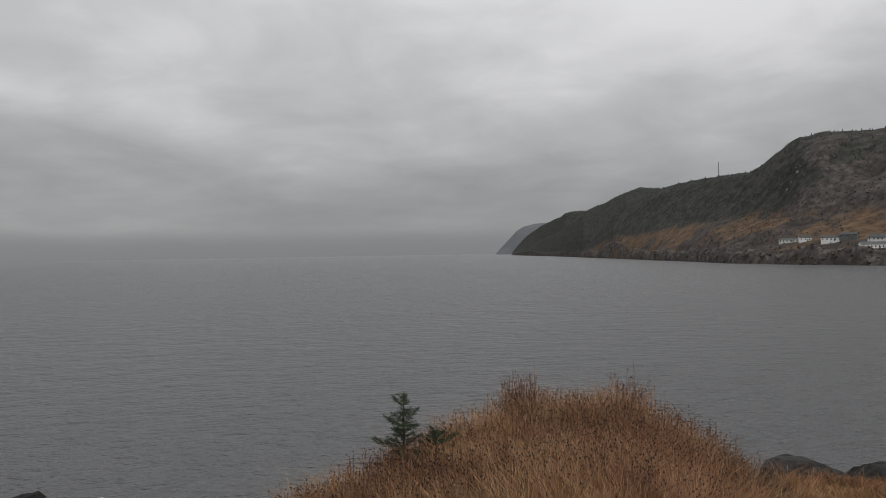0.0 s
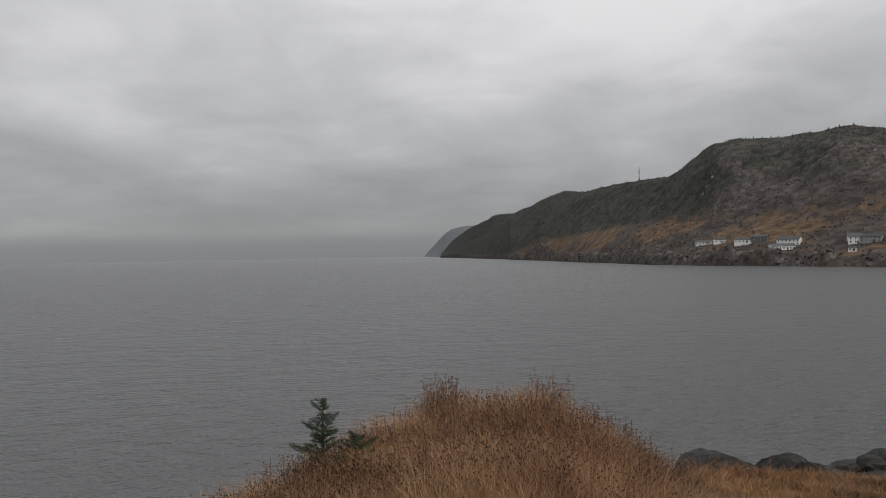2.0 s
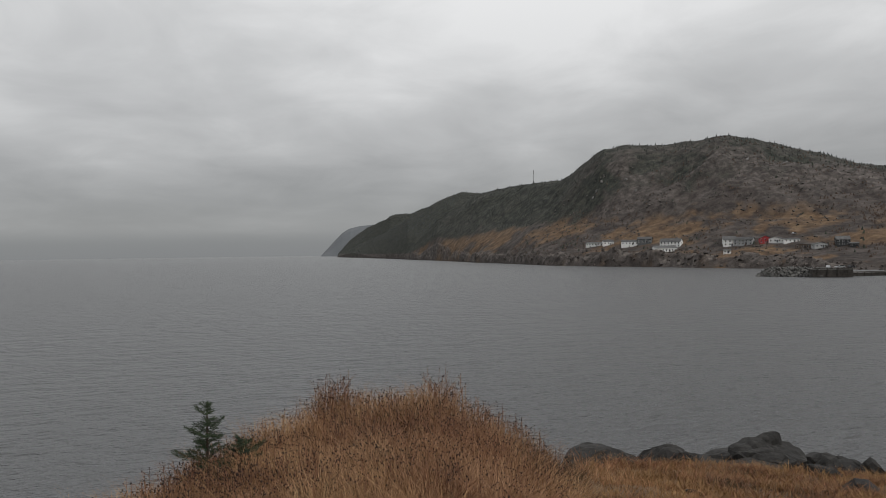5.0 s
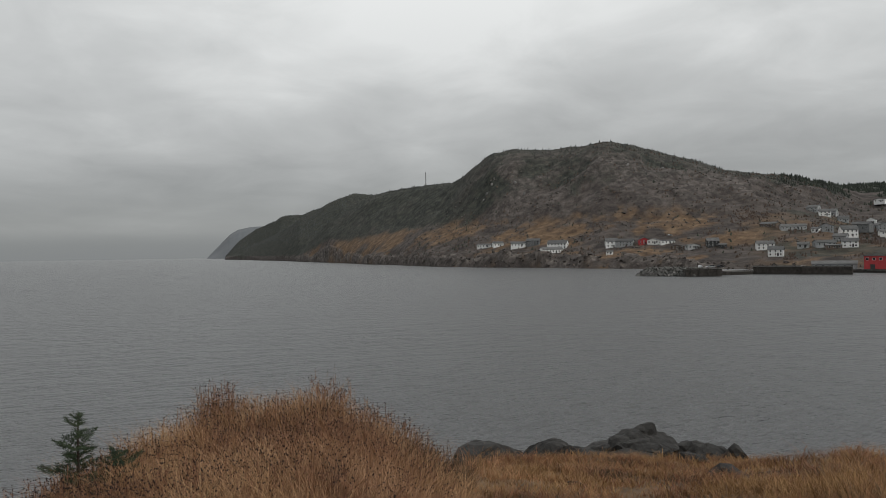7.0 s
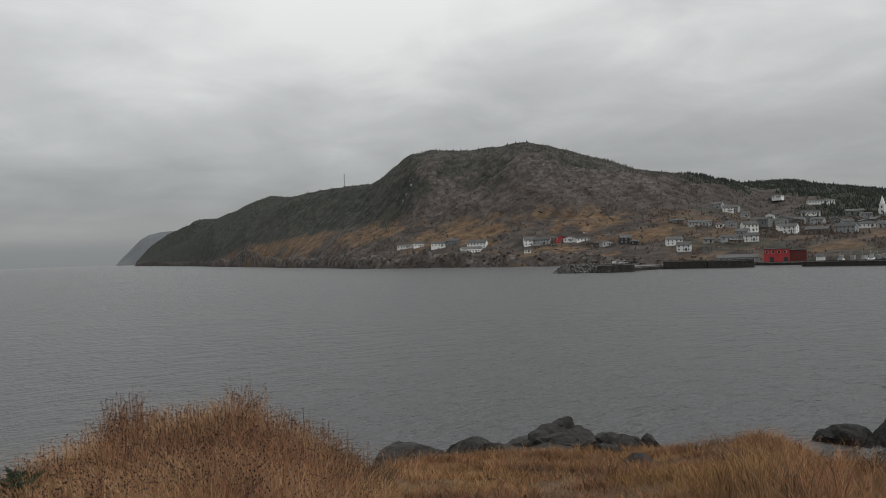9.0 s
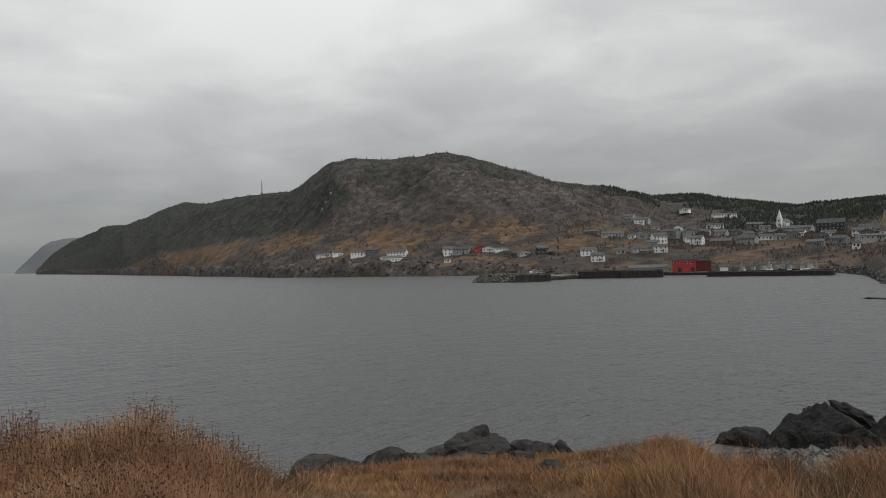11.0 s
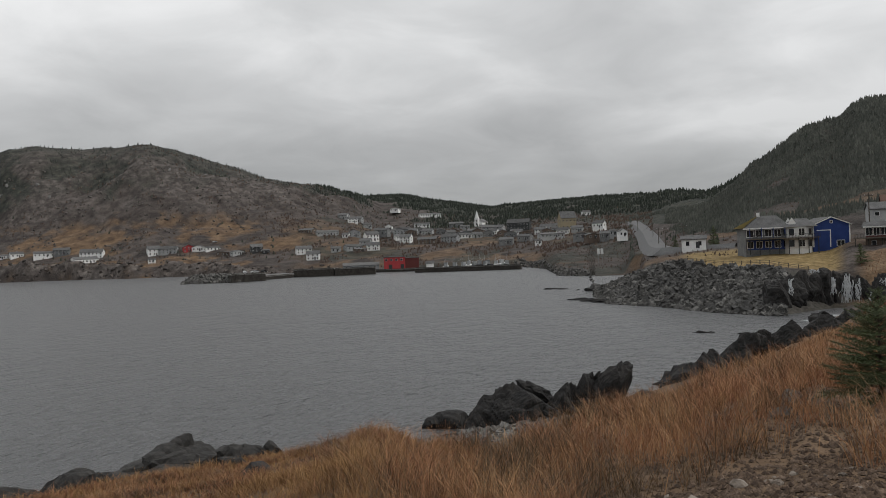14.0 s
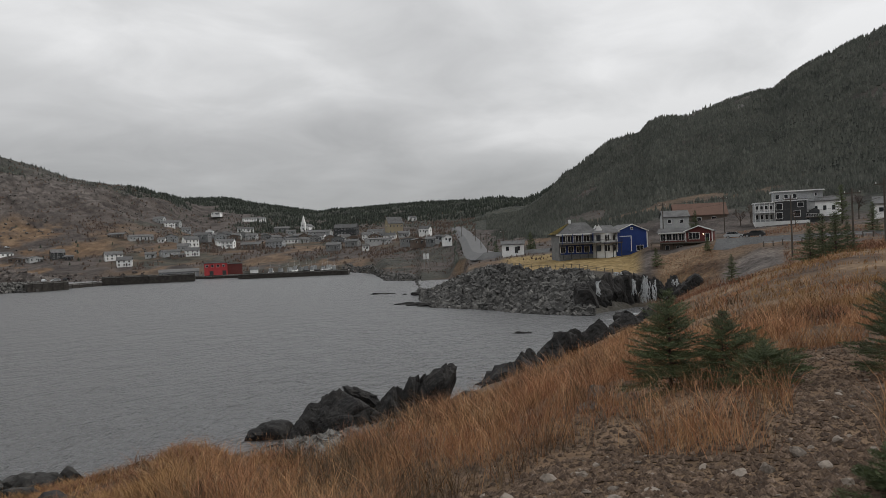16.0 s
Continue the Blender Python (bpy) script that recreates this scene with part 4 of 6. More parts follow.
# withered brush on the bank between the track and the road
xy = scatter(rng, 26000, 86.5, 108, 85, 205, 1.2)
wave = fbm(xy[:, 0] / 11, xy[:, 1] / 11, 3, 46) + rng.normal(0, 0.07, len(xy))
bb, dd = polar(xy)
xy, wave = xy[(wave > -0.04) & ~((bb > 91) & (bb < 95.5) & (dd > 126) & (dd < 178)) & ~((bb < 92) & (dd > 172))], wave[(wave > -0.04) & ~((bb > 91) & (bb < 95.5) & (dd > 126) & (dd < 178)) & ~((bb < 92) & (dd > 172))]
blades("brush", xy, rng.uniform(0.25, 0.7, len(xy)) * (1 + 3 * wave.clip(0, 0.3)), rng.uniform(0.03, 0.09, len(xy)), 0.9, russet_mat, "withered russet brush on the bank by the road", rng)

# rough matted turf above the shore rocks, in tussocks
xy = scatter(rng, 90000, 22.5, 60, 8.2, 18.5)
bb, dd = polar(xy)
tuft = fbm(xy[:, 0] / 0.45, xy[:, 1] / 0.45, 3, 99) + 0.6 * fbm(xy[:, 0] / 2.2, xy[:, 1] / 2.2, 2, 100)
pick = (dd < np.interp(bb, BLUFF[:, 0], BLUFF[:, 1]) + 1.4) & (rng.uniform(0, 1, len(xy)) < 0.75 + 2.5 * tuft) & (rng.uniform(0, 1, len(xy)) > 0.7 * gravelly(xy))
xy, tuft = xy[pick], tuft[pick]
tall = (0.05 + 0.13 * rng.uniform(0, 1, len(xy))) * (1 + 2.2 * tuft.clip(-0.3, 0.45))
hue = fbm(xy[:, 0] / 1.2, xy[:, 1] / 1.2, 3, 101) + rng.normal(0, 0.1, len(xy))
for pick, mat, label in ((hue > 0.02, ochre_mat, "matted ochre turf above the shore rocks"), ((hue <= 0.02) & (hue > -0.16), fern_mat, "matted russet turf above the shore rocks"), (hue <= -0.16, umber_mat, "dark withered tufts above the shore rocks")):
    blades("turf", xy[pick], tall[pick], rng.uniform(0.005, 0.011, pick.sum()), 1.3, mat, label, rng)

# short trodden turf round the lookout
xy = scatter(rng, 24000, 0, 360, 0.5, 5.0, 1.6)
gb, gd = polar(xy)
xy = xy[(rng.uniform(0, 1, len(xy)) > 0.9 * gravelly(xy)) & ~((gb > -30) & (gb < 106) & (gd > 4.4))]
blades("turf", xy, rng.uniform(0.05, 0.2, len(xy)), rng.uniform(0.004, 0.008, len(xy)), 0.9, ochre_mat, "short trodden turf at the lookout", rng)


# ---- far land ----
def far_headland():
    """A blurred headland far out along the coast, haze painted into its colour."""
    # pale blue-grey base colour stands in for the haze of distance
    hazy = material("haze_painted_slope", ((0.115, 0.122, 0.13), (0.14, 0.147, 0.155)), 0.004, 1.0, 0.0)
    b = np.linspace(4.15, 10.5, 90)
    top = np.interp(b, (4.15, 4.6, 5.2, 5.8, 6.4, 7.2, 8.0, 10.5), (-0.2, 0.35, 0.95, 1.6, 1.95, 2.16, 2.2, 2.0))
    top = top + 0.10 * fbm(b * 3, b * 0, 4, 15)
    V = []
    for k, t in zip(b, top):
        for d, f in ((3700, 0.0), (3750, 0.42), (3850, 0.8), (3950, 1.0), (4200, 0.3)):
            h = -3 if f == 0 else max(-3, f * (EYE + 3950 * math.tan(radians(t))))
            V.append((*at(k, d), h))
    F = [(i * 5 + j, i * 5 + 5 + j, i * 5 + 6 + j, i * 5 + 1 + j) for i in range(len(b) - 1) for j in range(4)]
    tagged(new("far_headland", mesh_from("far_headland", V, F, hazy, True)), "distant headland beyond the bay, coloured grey for haze", "headland", kind="structure")


far_headland()

conifer_mat = material("dark_conifers", ((0.02, 0.025, 0.02), (0.038, 0.046, 0.035), (0.062, 0.07, 0.052)), 0.05, 0.9, 0.0, spread=0.14)
headland_mat = material("grey_green_conifers", ((0.030, 0.032, 0.031), (0.046, 0.048, 0.045), (0.068, 0.070, 0.064)), 0.03, 0.9, 0.0, spread=0.14)
hillside_mat = material("hillside_conifers", ((0.058, 0.063, 0.054), (0.095, 0.10, 0.085), (0.135, 0.138, 0.116)), 0.03, 0.9, 0.0, spread=0.2)
# distance haze on the outer spurs is put into this paler foliage colour
outer_haze_mat = material("haze_paled_conifers", ((0.058, 0.064, 0.065), (0.078, 0.085, 0.085), (0.10, 0.107, 0.105)), 0.03, 0.9, 0.0, spread=0.1)
shrub_mat = material("bare_shrubs", ((0.035, 0.025, 0.022), (0.075, 0.052, 0.042), (0.11, 0.08, 0.06)), 0.3, 0.95, 0.0, spread=0.14)


def wood(name, xy, height, mat, label, slim=0.31, layers=2, sides=5):
    """Small conifers: ragged stacked cones, leaning a little."""
    n = len(xy)
    z = land(xy[:, 0], xy[:, 1])[0]
    V = np.zeros((n, layers, sides + 1, 3))
    lean = rng.normal(0, 0.04, (n, 2)) * height[:, None]
    for k in range(layers):
        f0, f1 = k / layers * 0.8, min(1.0, (k + 1) / layers * 0.8 + 0.28)
        r = height * slim * (1 - 0.75 * k / layers)
        t = rng.uniform(0, 6.28, n)
        for q in range(sides):
            a = t + q * 6.283 / sides
            rr = r * rng.uniform(0.55, 1.3, n)
            V[:, k, q, 0], V[:, k, q, 1] = xy[:, 0] + np.cos(a) * rr + lean[:, 0] * f0, xy[:, 1] + np.sin(a) * rr + lean[:, 1] * f0
            V[:, k, q, 2] = z - 0.2 + height * (f0 + rng.uniform(-0.05, 0.05, n))
        V[:, k, sides, 0], V[:, k, sides, 1], V[:, k, sides, 2] = xy[:, 0] + lean[:, 0] * f1, xy[:, 1] + lean[:, 1] * f1, z + height * f1
    one = np.array([(k * (sides + 1) + q, k * (sides + 1) + (q + 1) % sides, k * (sides + 1) + sides) for k in range(layers) for q in range(sides)])
    F = one[None] + (np.arange(n) * layers * (sides + 1))[:, None, None]
    tagged(new(name, mesh_from(name, V.reshape(-1, 3), F.reshape(-1, 3), mat)), label, "woods", kind="stuff")


def woods():
    for n, b0, b1, d0, d1, h, need, leaf, label in (
            (78000, 5.6, 50, 720, 2900, 2.4, 0.45, headland_mat, "dark spruce woods along the crest of the headland"),
            (36000, 47, 80, 720, 1500, 3.6, 0.4, conifer_mat, "dark spruce woods on the inland ridge"),
            (78000, 71.3, 108, 228, 640, 2.1, 0.25, hillside_mat, "dark spruce woods on the steep hillside")):
        xy = scatter(rng, n, b0, b1, d0, d1, 1.6)
        blue = land(xy[:, 0], xy[:, 1])[3]
        tb, td = polar(xy)
        blue = np.where(((tb > 86.5) & (tb < 104) & (td < 262)) | ((np.abs(tb - 72.7) < 1.2) & (td < 620)), 0, blue)
        xy = xy[blue * rng.uniform(0.5, 1.1, n) > need]
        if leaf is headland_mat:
            # trees beyond the first ridge take the colour with haze mixed in
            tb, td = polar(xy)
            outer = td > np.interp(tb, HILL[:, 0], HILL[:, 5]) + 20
            wood("spruce_woods", xy[outer], 2.6 * rng.uniform(0.6, 1.3, outer.sum()), outer_haze_mat, "spruce woods on the outer spurs of the headland, paled for haze")
            xy = xy[~outer]
        wood("spruce_woods", xy, h * (0.5 + 0.95 * rng.uniform(0, 1, len(xy)) ** 2.2), leaf, label)
    # scattered bushes on the open slopes
    xy = np.concatenate([scatter(rng, 3800, 12, 72, 560, 900), scatter(rng, 900, 66, 84, 210, 560)])
    z, r, g, bl, _ = land(xy[:, 0], xy[:, 1])
    xy = xy[(z > 9) & (fbm(xy[:, 0] / 25, xy[:, 1] / 25, 3, 44) + rng.normal(0, 0.1, len(xy)) > 0.06)]
    wood("bushes", xy, 0.7 + 2.4 * rng.uniform(0, 1, len(xy)) ** 2.5, conifer_mat, "scattered dark bushes on the open slopes", 0.36, 2)
    xy = np.concatenate([scatter(rng, 9000, 10, 72, 560, 860), scatter(rng, 9000, 44, 73, 440, 700), scatter(rng, 4500, 65, 86, 200, 440)])
    z, r, g, bl, _ = land(xy[:, 0], xy[:, 1])
    xy = xy[(z > np.where(polar(xy)[0] > 44, 1.2, 8)) & (r < 0.5) & (fbm(xy[:, 0] / 18, xy[:, 1] / 18, 3, 45) + rng.normal(0, 0.1, len(xy)) > 0.0)]
    near = np.hypot(xy[:, 0], xy[:, 1]) < 440
    wood("scrub", xy, np.where(near, rng.uniform(0.25, 0.9, len(xy)), rng.uniform(0.6, 2.2, len(xy))), shrub_mat, "low brown leafless scrub between the houses", 0.55, 2)


woods()

# ---- buildings ----
PAINT = {
    "white": material("white_clapboard", ((0.66, 0.66, 0.65), (0.76, 0.76, 0.75), (0.82, 0.82, 0.81)), 0.8, 0.7, 0.15, 9.0, 0.01, spread=0.1),
    "pale": material("pale_grey_clapboard", ((0.24, 0.25, 0.26), (0.33, 0.34, 0.34), (0.42, 0.42, 0.41)), 0.5, 0.7, 0.15, 9.0, 0.01, spread=0.2),
    "grey": material("grey_clapboard", ((0.10, 0.105, 0.11), (0.17, 0.175, 0.175), (0.24, 0.24, 0.235)), 0.5, 0.75, 0.15, 9.0, 0.01, spread=0.2),
    "dark": material("charcoal_clapboard", ((0.03, 0.032, 0.034), (0.05, 0.052, 0.054)), 0.8, 0.7, 0.2, 9.0, 0.01),
    "brown": material("brown_shingle_wall", ((0.10, 0.075, 0.06), (0.16, 0.125, 0.10)), 0.8, 0.85, 0.2, 9.0, 0.01, spread=0.15),
    "red": material("red_clapboard", ((0.30, 0.035, 0.04), (0.42, 0.055, 0.06)), 0.6, 0.7, 0.15, 9.0, 0.01),
    "maroon": material("maroon_clapboard", ((0.085, 0.022, 0.02), (0.13, 0.035, 0.03)), 0.8, 0.7, 0.15, 9.0, 0.01),
    "blue": material("deep_blue_clapboard", ((0.012, 0.030, 0.13), (0.020, 0.048, 0.19)), 0.7, 0.6, 0.15, 9.0, 0.01),
    "tan": material("tan_clapboard", ((0.24, 0.20, 0.13), (0.33, 0.28, 0.19)), 0.8, 0.75, 0.15, 9.0, 0.01),
    "rust": material("rust_brown_roof", ((0.085, 0.048, 0.036), (0.13, 0.075, 0.054)), 0.6, 0.8, 0.2, 7.0, 0.02),
    "moss": material("mustard_shingle", ((0.13, 0.095, 0.02), (0.21, 0.155, 0.04)), 0.6, 0.9, 0.3, 7.0, 0.02),
}
shingle = material("grey_shingle", ((0.055, 0.055, 0.055), (0.10, 0.10, 0.10), (0.15, 0.148, 0.145)), 0.6, 0.9, 0.3, 7.0, 0.02, spread=0.2)
trim_mat = material("white_trim", ((0.58, 0.58, 0.57), (0.72, 0.72, 0.71)), 1.2, 0.6, 0.0)
concrete = material("weathered_concrete", ((0.09, 0.088, 0.082), (0.17, 0.165, 0.155), (0.25, 0.24, 0.225)), 0.5, 0.9, 0.4, 4.0, 0.03)
timber = material("tarred_timber", ((0.018, 0.016, 0.014), (0.045, 0.04, 0.035), (0.08, 0.072, 0.064)), 0.7, 0.85, 0.5, 3.0, 0.04)
deck_wood = material("weathered_decking", ((0.07, 0.06, 0.05), (0.14, 0.12, 0.10)), 2.0, 0.9, 0.2)
asphalt = material("asphalt", ((0.055, 0.055, 0.056), (0.085, 0.085, 0.086), (0.12, 0.12, 0.12)), 0.4, 0.7, 0.2, 12.0, 0.01)
glass = bpy.data.materials.new("window_glass")
glass.use_nodes = True
glass.node_tree.nodes["Principled BSDF"].inputs["Base Color"].default_value = (0.02, 0.023, 0.026, 1)
glass.node_tree.nodes["Principled BSDF"].inputs["Roughness"].default_value = 0.08
metal_mat = material("galvanised_steel", ((0.25, 0.25, 0.25), (0.4, 0.4, 0.4)), 3.0, 0.45, 0.0, metal=0.8)
pole_wood = material("pole_timber", ((0.05, 0.042, 0.036), (0.10, 0.085, 0.072)), 2.0, 0.9, 0.3)


def gable_walls(w, dep, eave, ridge, along):
    """Walls with two gables; along: the ridge runs along the front."""
    bm = bmesh.new()
    x, y = w / 2, dep / 2
    foot = [bm.verts.new(p) for p in ((-x, -y, -2.5), (x, -y, -2.5), (x, y, -2.5), (-x, y, -2.5))]
    top = [bm.verts.new(p) for p in ((-x, -y, eave), (x, -y, eave), (x, y, eave), (-x, y, eave))]
    if along:
        a, b = bm.verts.new((-x, 0, ridge)), bm.verts.new((x, 0, ridge))
        bm.faces.new((foot[0], foot[1], top[1], top[0]))
        bm.faces.new((foot[2], foot[3], top[3], top[2]))
        bm.faces.new((foot[1], foot[2], top[2], b, top[1]))
        bm.faces.new((foot[3], foot[0], top[0], a, top[3]))
    else:
        a, b = bm.verts.new((0, -y, ridge)), bm.verts.new((0, y, ridge))
        bm.faces.new((foot[0], foot[1], top[1], a, top[0]))
        bm.faces.new((foot[2], foot[3], top[3], b, top[2]))
        bm.faces.new((foot[1], foot[2], top[2], top[1]))
        bm.faces.new((foot[3], foot[0], top[0], top[3]))
    return bm


def gable_roof(w, dep, eave, ridge, along, over=0.35, thick=0.22):
    bm = bmesh.new()
    span, length = (dep, w) if along else (w, dep)
    half, end = span / 2, length / 2 + over
    slope = (ridge - eave) / half
    out = half + over
    prof = [(-out, eave - slope * over), (0, ridge), (out, eave - slope * over), (out, eave - slope * over + thick), (0, ridge + thick), (-out, eave - slope * over + thick)]
    rings = []
    for s in (-end, end):
        rings.append([bm.verts.new((s, p, z) if along else (p, s, z)) for p, z in prof])
    for k in range(6):
        bm.faces.new((rings[0][k], rings[0][(k + 1) % 6], rings[1][(k + 1) % 6], rings[1][k]))
    bm.faces.new((rings[0][0], rings[0][5], rings[0][4], rings[0][1]))
    bm.faces.new((rings[0][1], rings[0][4], rings[0][3], rings[0][2]))
    bm.faces.new((rings[1][0], rings[1][1], rings[1][4], rings[1][5]))
    bm.faces.new((rings[1][1], rings[1][2], rings[1][3], rings[1][4]))
    bmesh.ops.recalc_face_normals(bm, faces=bm.faces)
    return bm


def window(parent, x, y, z, w, h, turn=0.0, bars=0, door=False, framed=True):
    """A framed window (or door) on a wall that faces -y before its turn."""
    f = 0.11
    ob = part("door" if door else "window", boxes((-w / 2, w / 2, -0.05, 0.06, -h / 2, -h / 2 + f), (-w / 2, w / 2, -0.05, 0.06, h / 2 - f, h / 2), (-w / 2, -w / 2 + f, -0.05, 0.06, -h / 2 + f, h / 2 - f),
                                          (w / 2 - f, w / 2, -0.05, 0.06, -h / 2 + f, h / 2 - f), *((-w / 2 + w * (k + 1) / (bars + 1) - 0.04, -w / 2 + w * (k + 1) / (bars + 1) + 0.04, -0.045, 0.05, -h / 2 + f, h / 2 - f) for k in range(bars))), trim_mat, parent)
    ob.matrix_basis = pose(x, y, z, 0, 0, turn)
    pane = part("pane", boxes((-w / 2 + f, w / 2 - f, -0.02, 0.03, -h / 2 + f, h / 2 - f)), glass, ob)
    return ob


def far_window(parent, x, y, z, w, h, turn=0.0):
    ob = part("window", boxes((-w / 2 - 0.1, w / 2 + 0.1, -0.03, 0.05, -h / 2 - 0.1, h / 2 + 0.1)), trim_mat, parent)
    ob.matrix_basis = pose(x, y, z, 0, 0, turn)
    part("pane", boxes((-w / 2, w / 2, -0.06, -0.032, -h / 2, h / 2)), glass, ob)


def town_house(bearing, d, w, h, base, paint, k, label):
    x, y = at(bearing, d)
    w, h = w * 1.12, h * 1.18
    dep = min(max(6.0, w * 0.7), 9.0)
    z = max(base, ground_z(x, y)) + 0.3
    along = (k * 7) % 5 < 3 or w > 11
    turn = ((k * 37) % 50) - 25
    ob = thing("house", pose(x + dep / 2 * math.sin(radians(bearing)), y + dep / 2 * math.cos(radians(bearing)), z, 0, 0, -bearing + turn), label, "house", "houses of the village")
    h = max(h, 3.0)
    eave = h * (0.66 if h > 4 else 0.74)
    part("wall", gable_walls(w, dep, eave, h, along), PAINT[paint], ob)
    part("roof", gable_roof(w, dep, eave, h, along), shingle, ob)
    levels = 2 if eave > 3.6 else 1
    count = max(2, int(w / 2.6))
    for lv in range(levels):
        zz = eave * (lv + 0.55) / levels
        for q in range(count):
            far_window(ob, -w / 2 + w * (q + 0.5) / count, -dep / 2, zz, 0.9, min(1.25, eave / levels * 0.5))
        for sx in (-1, 1):
            far_window(ob, sx * w / 2, 0.0, zz, 0.9, min(1.2, eave / levels * 0.5), 90 * sx)
    door = part("door", boxes((-0.5, 0.5, -0.08, 0.05, 0, min(2.0, eave * 0.7))), PAINT["dark"], ob)
    door.location = (w * 0.16, -dep / 2, 0.1)
    if k % 3 == 0:
        part("chimney", boxes((-0.35 + w * 0.2, 0.35 + w * 0.2, -0.35, 0.35, h - 0.8, h + 0.8)), PAINT["brown"], ob)
    return ob


WHITE_SHORE = [(25.59, 706, 15.6, 3.1, 17.6), (26.46, 698, 8.7, 4.2, 18.2), (28.11, 678, 13.6, 4.1, 17.9), (31.12, 652, 15.4, 6.5, 14.9), (30.6, 636, 16.9, 4.6, 11.3), (35.17, 626, 8.7, 6.6, 15.1),
               (35.03, 596, 4.7, 2.3, 10.3), (38.33, 620, 8.6, 3.8, 17.9), (39.21, 616, 10.3, 2.6, 17.9), (46.01, 566, 10.4, 5.2, 12.3), (46.73, 534, 8.5, 5.6, 7.0)]
WHITE_TOWN = [(49.33, 622, 5.3, 3.4, 24.6), (51.27, 602, 9.9, 6.9, 20.5), (51.36, 550, 8.6, 5.0, 12.5), (52.66, 694, 6.6, 4.6, 31.3), (53.99, 594, 8.4, 5.6, 18.5), (53.42, 620, 6.6, 3.7, 21.2), (55.25, 750, 14.3, 3.5, 35.0),
              (58.83, 616, 12.3, 3.5, 19.5), (53.22, 844, 9.0, 2.9, 57.2), (55.91, 824, 21.7, 2.9, 48.7), (64.33, 508, 4.1, 2.6, 12.9), (65.4, 592, 15.9, 5.1, 22.7), (69.05, 540, 7.4, 4.6, 22.7), (70.74, 428, 4.2, 3.8, 15.3), (75.91, 228, 6.1, 3.2, 10.1)]
PALE_TOWN = [(36.2, 624, 12.6, 5.2, 16.5), (41.05, 592, 8.2, 3.3, 13.4), (47.85, 634, 16.4, 3.9, 27.0), (49.95, 624, 9.1, 5.3, 25.0), (50.81, 582, 7.7, 4.6, 16.9), (49.8, 558, 11.0, 3.7, 13.8), (53.48, 660, 9.8, 4.7, 26.1), (56.72, 670, 5.8, 3.9, 25.8),
             (57.46, 578, 11.7, 5.7, 16.9), (59.57, 612, 7.0, 3.8, 19.7), (58.63, 702, 8.0, 3.2, 29.9), (60.32, 664, 11.3, 5.3, 25.5), (61.19, 658, 11.1, 4.8, 25.7), (65.32, 536, 15.9, 3.2, 17.0), (70.06, 462, 4.0, 2.8, 16.7)]
GREY_TOWN = [(29.22, 676, 10.9, 4.9, 19.4), (52.11, 642, 11.5, 5.0, 26.4), (59.14, 650, 7.4, 3.7, 24.0), (57.96, 740, 12.8, 4.3, 33.2), (61.87, 534, 9.2, 4.2, 13.7), (63.35, 542, 8.9, 3.9, 15.9), (67.56, 484, 7.3, 2.9, 15.8), (69.43, 454, 5.1, 3.4, 15.1)]
OTHER_TOWN = [("brown", 40.07, 598, 9.2, 2.7, 13.4), ("brown", 46.37, 644, 11.9, 3.6, 29.8), ("brown", 50.36, 548, 8.3, 2.6, 11.8), ("brown", 54.39, 660, 9.7, 3.9, 25.3), ("brown", 55.68, 578, 13.5, 4.7, 16.1), ("brown", 68.42, 460, 6.9, 3.0, 14.8),
              ("dark", 42.47, 592, 7.9, 5.9, 14.6), ("dark", 43.18, 586, 4.9, 2.9, 13.6), ("dark", 62.89, 644, 18.0, 8.2, 25.7), ("tan", 66.59, 582, 11.0, 12.6, 22.7), ("red", 37.56, 622, 7.6, 4.9, 17.5)]


def town():
    k = 0
    for rows, paint, label in ((WHITE_SHORE, "white", "white clapboard house above the shore"), (WHITE_TOWN, "white", "white clapboard village house with grey roof"),
                               (PALE_TOWN, "pale", "pale grey clapboard village house"), (GREY_TOWN, "grey", "grey clapboard village house on the slope")):
        for row in rows:
            town_house(*row, paint, k, label)
            k += 1
    names = {"brown": "brown shingled village house", "dark": "dark charcoal house with white window trim", "tan": "tall tan gabled village hall", "red": "bright red clapboard house above the shore"}
    for paint, *row in OTHER_TOWN:
        town_house(*row, paint, k, names[paint])
        k += 1
    # the rest of the village fills the slope between them
    for q in range(30):
        b, d = 48.5 + 20 * ((q * 0.618) % 1), 560 + 190 * ((q * 0.377) % 1)
        x, y = at(b, d)
        paint = ("pale", "white", "grey", "pale", "brown")[q % 5]
        town_house(b, d, 6.5 + 3 * ((q * 0.29) % 1), 3.6 + 1.8 * ((q * 0.53) % 1), ground_z(x, y), paint, k, {"pale": "pale grey clapboard village house", "white": "white clapboard village house with grey roof", "grey": "grey clapboard village house on the slope", "brown": "brown shingled village house"}[paint])
        k += 1


def church():
    x, y = at(59.9, 752)
    ob = thing("church", pose(x, y, EYE + 752 * math.tan(radians(1.4)), 0, 0, -59.9 - 20), "white wooden church with a pointed steeple", "church")
    part("wall", gable_walls(10, 18, 5, 8.5, False), PAINT["white"], ob)
    part("roof", gable_roof(10, 18, 5, 8.5, False), shingle, ob)
    tower = part("tower", boxes((-2, 2, -12.8, -9.2, -2, 9.0), (-2.3, 2.3, -13.1, -8.9, 9.0, 9.4)), PAINT["white"], ob)
    bm = bmesh.new()
    rod(bm, (0, -11, 9.4), (0, -11, 17.0), 2.3, 0.05, 8)
    part("steeple", bm, trim_mat, ob)
    for z in (3.0, 6.5):
        far_window(ob, 0, -12.8, z, 1.0, 1.8)


town()
church()


